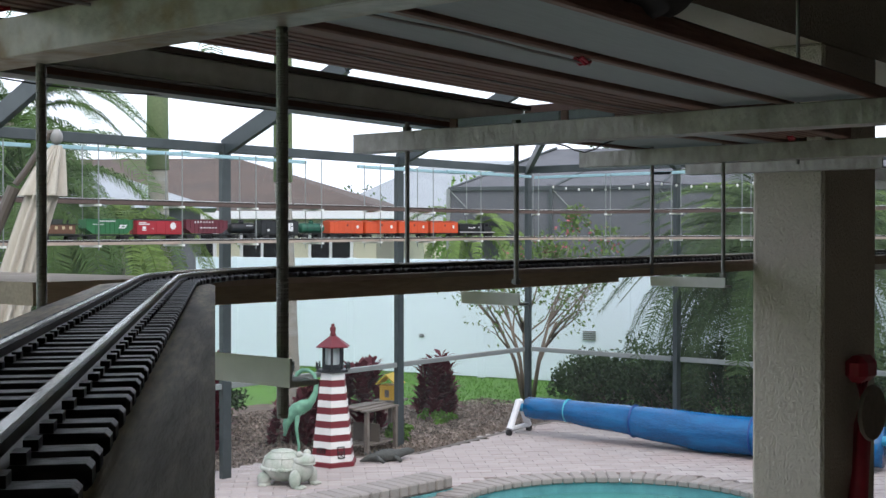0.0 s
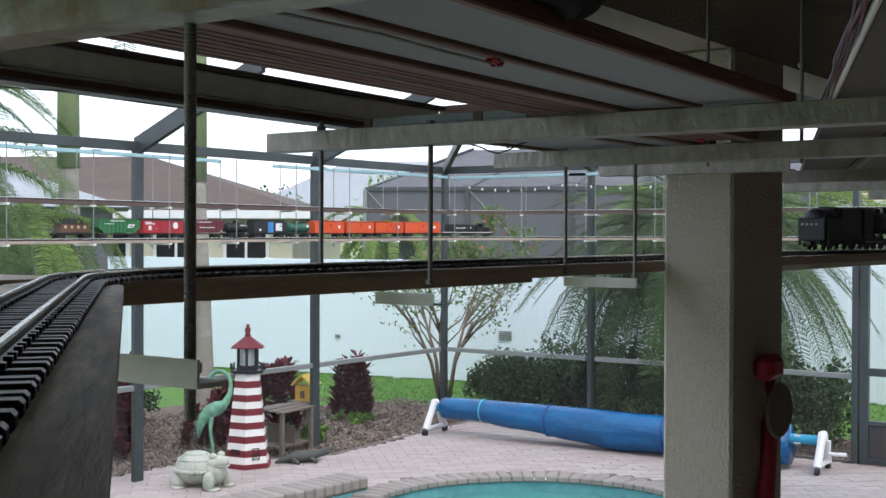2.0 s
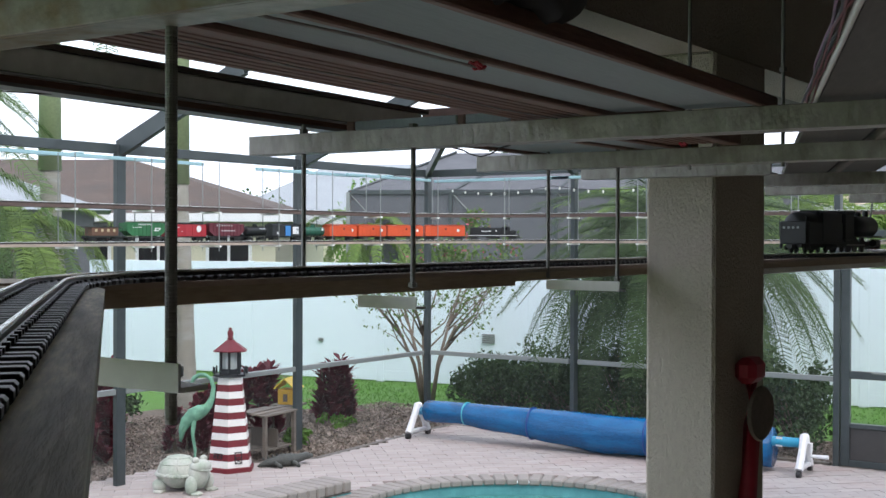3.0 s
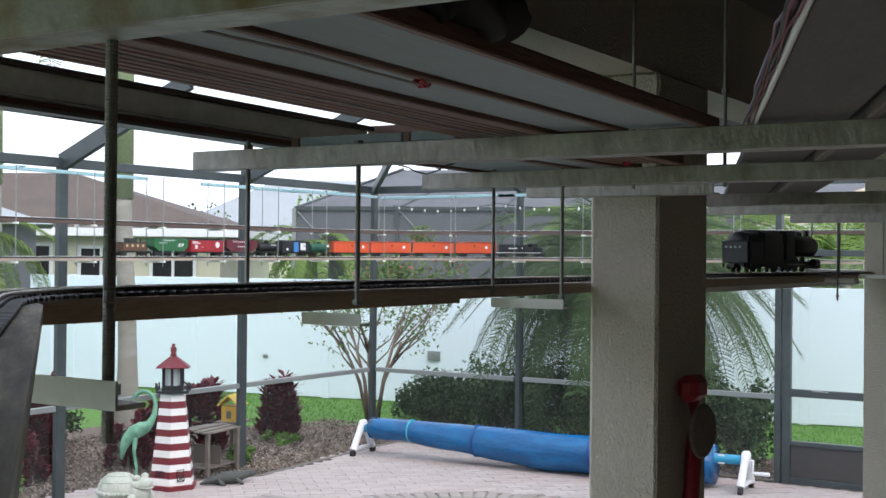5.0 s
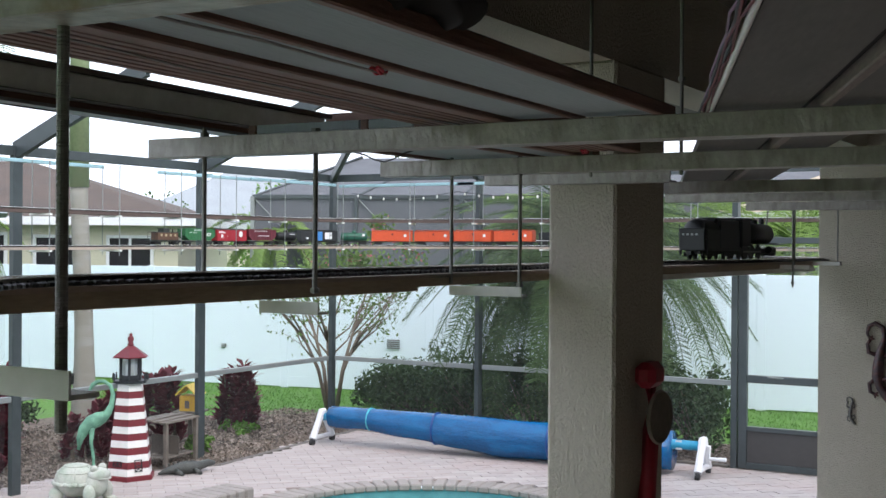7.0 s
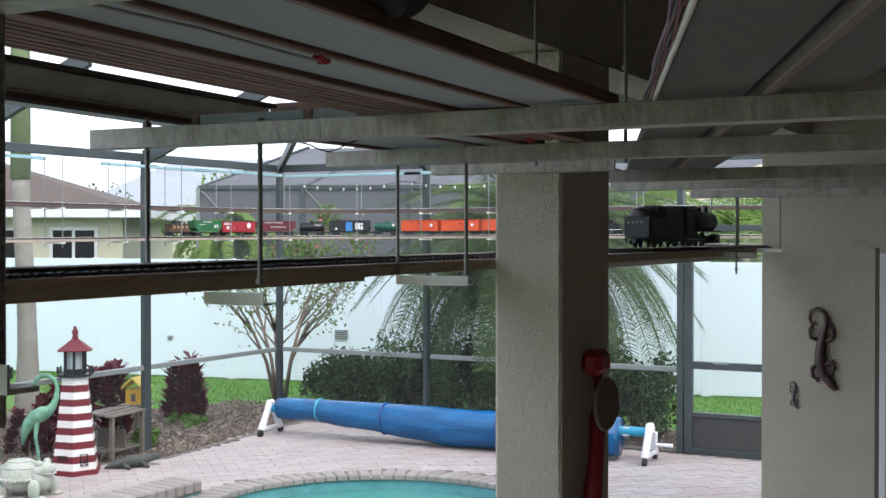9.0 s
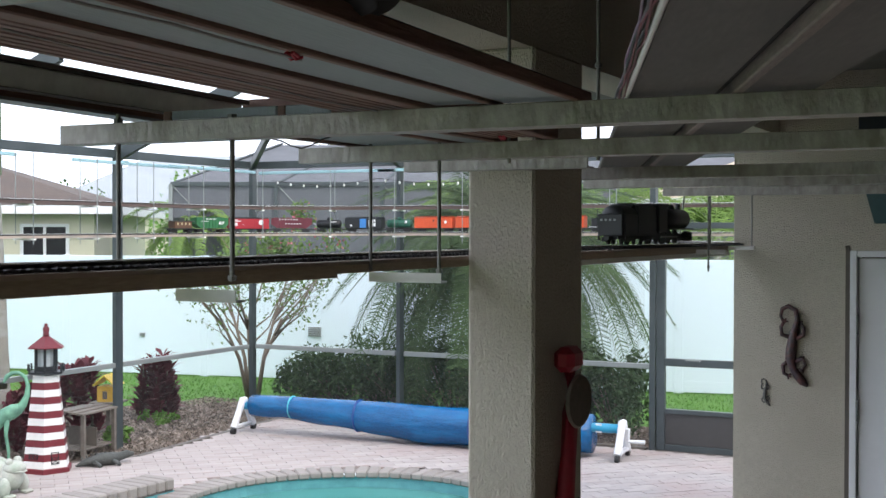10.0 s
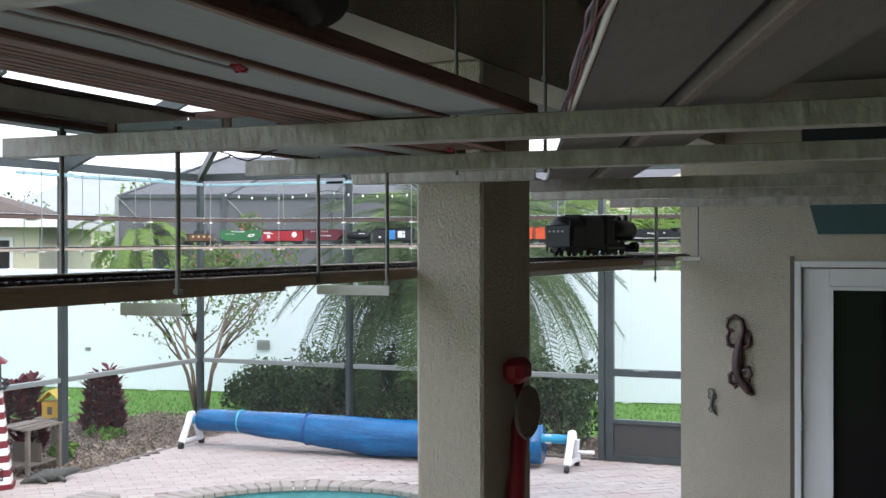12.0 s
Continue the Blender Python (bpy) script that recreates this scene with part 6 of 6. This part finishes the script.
# dark red plants in the bed
spike_plant((-9.6, 11.7, -0.03), 0.84, 0.27, 420, M["croton"], "upright dark red leafy plant in the mulch", 51)
spike_plant((-9.6, 10.35, -0.03), 0.85, 0.3, 320, M["croton"], "dark red leafy plant in the mulch", 52)
spike_plant((-9.9, 9.9, -0.03), 0.65, 0.3, 300, M["croton"], "dark red leafy plant in the mulch", 53)
spike_plant((-10.2, 8.55, -0.03), 0.95, 0.4, 380, M["croton"], "dark red leafy plant in the mulch", 54)
spike_plant((-9.9, 7.9, -0.03), 0.6, 0.45, 320, M["croton"], "low dark red leafy plant", 55)
spike_plant((-9.5, 9.2, -0.03), 0.6, 0.3, 260, M["croton"], "low dark red leafy plant", 56)
shrub("bedding_plant", (-9.15, 7.05, -0.03), 0.4, 0.4, 0.55, 600, 0.09, M["fresh_leaf"], "fresh green bedding plant with red blossom", 57, stems=5, extra=(M["red_flower"], 0.25, 0.07))
shrub("bedding_plant", (-9.35, 6.3, -0.03), 0.5, 0.5, 0.7, 700, 0.10, M["fresh_leaf"], "fresh green bedding plant with red blossom", 58, stems=5, extra=(M["red_flower"], 0.2, 0.07))
shrub("bedding_plant", (-8.75, 10.0, -0.03), 0.16, 0.16, 0.25, 120, 0.09, M["fresh_leaf"], "small green seedling in the mulch", 59, stems=3)
shrub("bedding_plant", (-9.3, 11.3, -0.03), 0.3, 0.2, 0.16, 160, 0.08, M["fresh_leaf"], "small green seedling in the mulch", 60, stems=3)

# loose bark chips on the bed, and grass blades on the lawn beyond
rnd = random.Random(77)
cb = bmesh.new()
for k in range(34000):
    if rnd.random() < 0.75:
        x, y = rnd.uniform(-11.6, -8.08), rnd.uniform(7.0, 13.4)
        if x > -8.95 and y < 9.2 or x < -10.2 and y > 12.2 or x > -8.2 and y < 10.5:
            continue
    else:
        x, y = rnd.uniform(-9.0, -3.6), rnd.uniform(12.28, 13.6)
    p = Vector((x, y, -0.025 + rnd.uniform(0, 0.02)))
    q = Euler((rnd.gauss(0, 0.5), rnd.gauss(0, 0.5), rnd.uniform(0, 6.28))).to_matrix()
    L, W = rnd.uniform(0.02, 0.075), rnd.uniform(0.006, 0.018)
    v = [cb.verts.new(p + q @ Vector(c)) for c in ((-L / 2, -W / 2, 0), (L / 2, -W / 2, 0.004), (L / 2, W / 2, 0), (-L / 2, W / 2, 0.006))]
    cb.faces.new(v)
thing("bark_chips", Matrix(), "loose brown and grey bark chips on the bed", "mulch", kind="stuff", bm=cb, material=M["chips"])
gb = bmesh.new()
for k in range(42000):
    x, y = rnd.uniform(-16.5, 1.0), rnd.uniform(12.2, 18.2)
    if x < -12.6 and y < 13 or (-9.9 < x < -3.3 and y < 14.2):
        continue
    h, a = rnd.uniform(0.02, 0.045), rnd.uniform(0, 6.28)
    d = Vector((math.cos(a), math.sin(a), 0)) * 0.006
    o = Vector((x, y, -0.05))
    t = o + Vector((rnd.gauss(0, 0.02), rnd.gauss(0, 0.02), h))
    gb.faces.new([gb.verts.new(o - d), gb.verts.new(o + d), gb.verts.new(t)])
thing("grass", Matrix(), "short green grass blades of the lawn", "grass", kind="stuff", bm=gb, material=M["grass"])

# ---- neighbours behind the fence ----
def hip_roof(bm, x0, y0, x1, y1, z, rise, over=0.5):
    x0, y0, x1, y1 = x0 - over, y0 - over, x1 + over, y1 + over
    w, d = x1 - x0, y1 - y0
    r = min(w, d) / 2
    if w > d:
        ridge = [(x0 + r, (y0 + y1) / 2), (x1 - r, (y0 + y1) / 2)]
    else:
        ridge = [((x0 + x1) / 2, y0 + r), ((x0 + x1) / 2, y1 - r)]
    c = [bm.verts.new((x, y, z)) for x, y in ((x0, y0), (x1, y0), (x1, y1), (x0, y1))]
    e = [bm.verts.new((*p, z + rise)) for p in ridge]
    if w > d:
        fs = ((c[0], c[1], e[1], e[0]), (c[1], c[2], e[1]), (c[2], c[3], e[0], e[1]), (c[3], c[0], e[0]))
    else:
        fs = ((c[0], c[1], e[0]), (c[1], c[2], e[1], e[0]), (c[2], c[3], e[1]), (c[3], c[0], e[0], e[1]))
    for f in fs:
        bm.faces.new(f)
    bm.faces.new(c[::-1])
    return bm


# cream house with a brown hip roof, turned with the street
nh = thing("neighbour_house", pose(-22.6, 18.5, 0, 0, 0, 33), "cream stucco neighbour house with a brown shingle hip roof", "house")
part("wall", boxed((-9.0, 0, 0), (4.4, 9.0, 2.75)), M["cream"], nh)
part("roof", hip_roof(bmesh.new(), -9.0, 0, 4.4, 9.0, 2.72, 1.55), M["asphalt"], nh)
part("fascia", boxed((-9.5, -0.53, 2.58), (4.9, -0.47, 2.76)), M["white_door"], nh)
part("fascia", boxed((4.87, -0.5, 2.58), (4.93, 9.5, 2.76)), M["white_door"], nh)
for x0, x1, z0, z1 in ((-8.3, -6.6, 1.0, 2.3), (-5.6, -3.8, 0.1, 2.35), (-3.2, -1.7, 0.1, 2.35), (-0.9, 0.6, 0.1, 2.35), (1.3, 2.2, 1.0, 2.3), (2.9, 3.8, 0.9, 2.3)):
    w = part("window", boxed((x0, -0.03, z0), (x1, 0.05, z1)), M["dark_glass"], nh, "dark window")
    fr = bmesh.new()
    for a, b in (((x0 - 0.07, -0.06, z0 - 0.07), (x0, -0.001, z1 + 0.07)), ((x1, -0.06, z0 - 0.07), (x1 + 0.07, -0.001, z1 + 0.07)), ((x0, -0.06, z1), (x1, -0.001, z1 + 0.07)), ((x0, -0.06, z0 - 0.07), (x1, -0.001, z0)), (((x0 + x1) / 2 - 0.03, -0.05, z0), ((x0 + x1) / 2 + 0.03, -0.032, z1))):
        box(fr, a, b)
    part("window_frame", fr, M["white_door"], w)
# grey-roofed neighbour to the left
n2 = thing("neighbour_house", pose(-17.3, 13.9, 0, 0, 0, 50), "neighbour lanai with a grey screened roof", "house")
part("wall", boxed((-5.4, 0.5, 0), (0.4, 4.2, 2.7)), M["far_screen"], n2, "dark screened wall")
part("roof", hip_roof(bmesh.new(), -5.4, 0.5, 0.4, 4.2, 2.69, 0.75, 0.3), M["shingle_grey"], n2)
n3 = thing("neighbour_house", pose(-34.0, 40.0, 0, 0, 0, 30), "distant pale grey roof behind the trees", "house")
part("wall", boxed((-4, 0, 0), (12, 8, 3.0)), M["cream"], n3)
part("roof", hip_roof(bmesh.new(), -4, 0, 12, 8, 2.98, 2.6), M["shingle_grey"], n3)
n4 = thing("neighbour_house", pose(-6.9, 23.4, 0, 0, 0, 8), "neighbour house with dark screens and white trim", "house")
part("wall", boxed((0, 0, 0), (9, 6, 2.75)), M["far_screen"], n4, "dark screened wall")
part("roof", hip_roof(bmesh.new(), 0, 0, 9, 6, 2.86, 1.5, 0.5), M["brown_board"], n4)
part("fascia", boxed((-0.5, -0.53, 2.70), (9.5, -0.47, 2.855)), M["white_door"], n4)
for k in range(7):
    part("post", boxed((1.4 * k, -0.05, 0), (1.4 * k + 0.08, -0.002, 2.70)), M["white_door"], n4)
# the next garden's dark screened pool cage
nc = thing("neighbour_pool_cage", pose(-16.6, 20.65, 0, 0, 0, 24), "neighbour's dark screened pool cage with a mansard top", "pool cage")
W, D, H1, H2, IN = 15.5, 7.0, 3.2, 4.15, 2.0
part("side_screen", boxed((0, 0, 0), (W, 0.02, H1)), M["far_screen"], nc, "dark wall screen")
part("side_screen", boxed((0, 0.02, 0), (0.02, D, H1)), M["far_screen"], nc, "dark wall screen")
part("side_screen", boxed((0.02, D, 0), (W, D + 0.02, H1)), M["far_screen"], nc, "dark wall screen")
rb = bmesh.new()
lo = [rb.verts.new(p) for p in ((0, 0, H1), (W, 0, H1), (W, D, H1), (0, D, H1))]
hi = [rb.verts.new(p) for p in ((IN, IN, H2), (W - IN, IN, H2), (W - IN, D - IN, H2), (IN, D - IN, H2))]
for k in range(4):
    rb.faces.new((lo[k], lo[(k + 1) % 4], hi[(k + 1) % 4], hi[k]))
rb.faces.new(hi)
part("roof_screen", rb, M["far_screen_light"], nc, "paler sloping roof screen")
for k in range(8):
    x = k * W / 7
    part("post", boxed((x - 0.04, -0.06, 0), (x + 0.04, -0.002, H1)), M["bronze"] if k % 3 else M["rail_alu"], nc)
    xi = IN + (W - 2 * IN) * k / 7
    part("rafter", tube(bmesh.new(), [(x, -0.02, H1), (xi, IN, H2 + 0.03)], 0.028, 4), M["bronze"], nc)
for z in (0.9, H1):
    part("rail", boxed((0, -0.05, z - 0.04), (W, -0.002, z + 0.04)), M["bronze"], nc)
for k in range(3):
    part("brace", tube(bmesh.new(), [(k * W / 7, -0.03, H1), ((k + 1) * W / 7, -0.03, 0.9)], 0.012, 4), M["rail_alu"], nc)
# trees in the distance
for k, (x, y, h, r) in enumerate(((-33, 33, 3.6, 4.0), (-26, 36, 3.8, 4.0), (-17.5, 33, 5.2, 3.0), (-10, 33, 4.6, 4.2), (-3, 32, 5.0, 4.0), (-38, 26, 3.6, 4.0))):
    rnd = random.Random(100 + k)
    tr = thing("distant_tree", pose(x, y, -0.05), "distant broad green tree behind the houses", "tree")
    part("trunk", tube(bmesh.new(), [(0, 0, 0), (0.1, 0, h * 0.5), (0, 0.1, h * 0.8)], [0.25, 0.18, 0.08], 8), M["bark"], tr)
    cl = [(Vector((rnd.gauss(0, r * 0.38), rnd.gauss(0, r * 0.38), h * rnd.uniform(0.45, 0.9))), r * rnd.uniform(0.2, 0.4)) for _ in range(16)]
    sp = []
    for _ in range(7000):
        c, q = rnd.choice(cl)
        d = Vector((rnd.gauss(0, 1), rnd.gauss(0, 1), rnd.gauss(0, 0.8))).normalized()
        sp.append(c + d * q * rnd.random() ** 0.35)
    part("crown", leaves_bm(sp, 0.2, rnd, 0.6), M["fresh_leaf"] if k % 2 else M["palm_leaf"], tr)
# small vent grilles on the fence
for yy, z, w in ((9.10, 0.62, 0.10), (6.2, 0.55, 0.04)):
    vg = thing("fence_plaque", fm @ pose(0.024, yy, z), "small grey grille fixed to the fence", "plaque")
    b = bmesh.new()
    for k in range(5):
        box(b, (0, -w, 0.05 * k * w * 6), (0.03, w, 0.05 * k * w * 6 + 0.03 * w * 6))
    part("slats", b, M["rail_alu"], vg)

# ---- pool coping bricks and deck pavers ----
edge = pool_outline()
pts = np.array(edge[:31])
seg = np.linalg.norm(np.diff(pts, axis=0), axis=1)
cum = np.r_[0, np.cumsum(seg)]
brick = bm_mesh(boxed((-0.050, -0.028, -0.06), (0.050, 0.24, 0.0), 0.012), "coping_brick", M["coping"])
coping = thing("pool_coping", Matrix(), "grey brick coping round the pool edge", "coping", kind="structure")
for k, at in enumerate(np.arange(0.06, cum[-2] + 2.5, 0.106)):
    if at > cum[-1]:
        break
    i = min(len(seg) - 1, int(np.searchsorted(cum, at) - 1))
    p = pts[i] + (pts[i + 1] - pts[i]) * (at - cum[i]) / seg[i]
    d = (pts[i + 1] - pts[i]) / seg[i]
    b = new("coping_brick", brick)
    b.parent = coping
    b.matrix_basis = Matrix.Translation((p[0], p[1], 0.012)) @ Matrix.Rotation(math.atan2(d[1], d[0]), 4, "Z")
# raised edge of the spa on the near side
spa = thing("spa_edge", Matrix(), "raised curved spa edge with grey coping bricks", "coping", kind="structure")
SP = [(-6.69, 8.33), (-6.72, 7.9), (-6.78, 7.4), (-6.84, 7.0), (-6.92, 6.5), (-7.0, 5.8), (-7.05, 5.0)]
part("wall", slab(bmesh.new(), [(x, y) for x, y in SP][::-1] + [(x - 0.30, y) for x, y in SP], -0.012, 0.10), M["grout"], spa)
part("tile_face", slab(bmesh.new(), [(x + 0.012, y) for x, y in SP][::-1] + [(x - 0.01, y) for x, y in SP], -0.2, 0.02), M["pool_tile"], spa)
sp_pts = np.array(SP)
sl = np.linalg.norm(np.diff(sp_pts, axis=0), axis=1)
sc = np.r_[0, np.cumsum(sl)]
sbrick = bm_mesh(boxed((-0.050, -0.03, -0.07), (0.050, 0.30, 0.03), 0.014), "coping_brick", M["coping"])
for at in np.arange(0.06, sc[-1], 0.106):
    i = min(len(sl) - 1, int(np.searchsorted(sc, at) - 1))
    p = sp_pts[i] + (sp_pts[i + 1] - sp_pts[i]) * (at - sc[i]) / sl[i]
    d = (sp_pts[i] - sp_pts[i + 1]) / sl[i]
    b = new("coping_brick", sbrick)
    b.parent = spa
    b.matrix_basis = Matrix.Translation((p[0], p[1], 0.102)) @ Matrix.Rotation(math.atan2(d[1], d[0]), 4, "Z")


def inside(x, y, poly):
    hit = False
    for (x0, y0), (x1, y1) in zip(poly, poly[1:] + poly[:1]):
        if (y0 > y) != (y1 > y) and x < (x1 - x0) * (y - y0) / (y1 - y0) + x0:
            hit = not hit
    return hit


PW, PL = 0.115, 0.235
pv = bm_mesh(boxed((-PL / 2 + 0.0015, -PW / 2 + 0.0015, -0.02), (PL / 2 - 0.0015, PW / 2 - 0.0015, 0.0), 0.003), "paver", M["paver"])
deck_floor = bpy.data.objects["pavement"]
keep_out = pool_outline(0.24)
rnd = random.Random(9)
rest = bmesh.new()
count = 0
rot = Matrix.Rotation(radians(45), 4, "Z")
spots = []
for i in range(-150, 150):
    for j in range(-60, 60):
        u, v = (j + (0.5 if i % 2 else 0)) * PL, i * PW
        p = rot @ Vector((u, v, 0)) + Vector((-5.2, 9.0, 0))
        x, y = p.x, p.y
        if not (-8.9 < x < -1.9 and 6.6 < y < 12.1) or not inside(x, y, DECK) or inside(x, y, keep_out) or (x > -7.1 and x < -6.4 and y < 8.4):
            continue
        spots.append((x, y))
near_first = sorted(spots, key=lambda q: (q[0] + 7.6) ** 2 + (q[1] - 8.2) ** 2)
for n, (x, y) in enumerate(near_first):
    m = Matrix.Translation((x, y, 0.008 + rnd.uniform(-0.002, 0.002))) @ rot
    if n < 300:
        b = new("paver", pv)
        b.parent, b.matrix_basis = deck_floor, m
    else:
        a = [rest.verts.new(m @ Vector(c)) for c in ((-PL / 2 + 0.0015, -PW / 2 + 0.0015, -0.012), (PL / 2 - 0.0015, -PW / 2 + 0.0015, -0.012), (PL / 2 - 0.0015, PW / 2 - 0.0015, -0.012), (-PL / 2 + 0.0015, PW / 2 - 0.0015, -0.012))]
        t = [rest.verts.new(m @ Vector(c)) for c in ((-PL / 2 + 0.0035, -PW / 2 + 0.0035, 0), (PL / 2 - 0.0035, -PW / 2 + 0.0035, 0), (PL / 2 - 0.0035, PW / 2 - 0.0035, 0), (-PL / 2 + 0.0035, PW / 2 - 0.0035, 0))]
        rest.faces.new(t)
        for q in range(4):
            rest.faces.new((a[q], a[(q + 1) % 4], t[(q + 1) % 4], t[q]))
tagged(part("pavers", rest, M["paver"], deck_floor), kind="stuff")

motions()
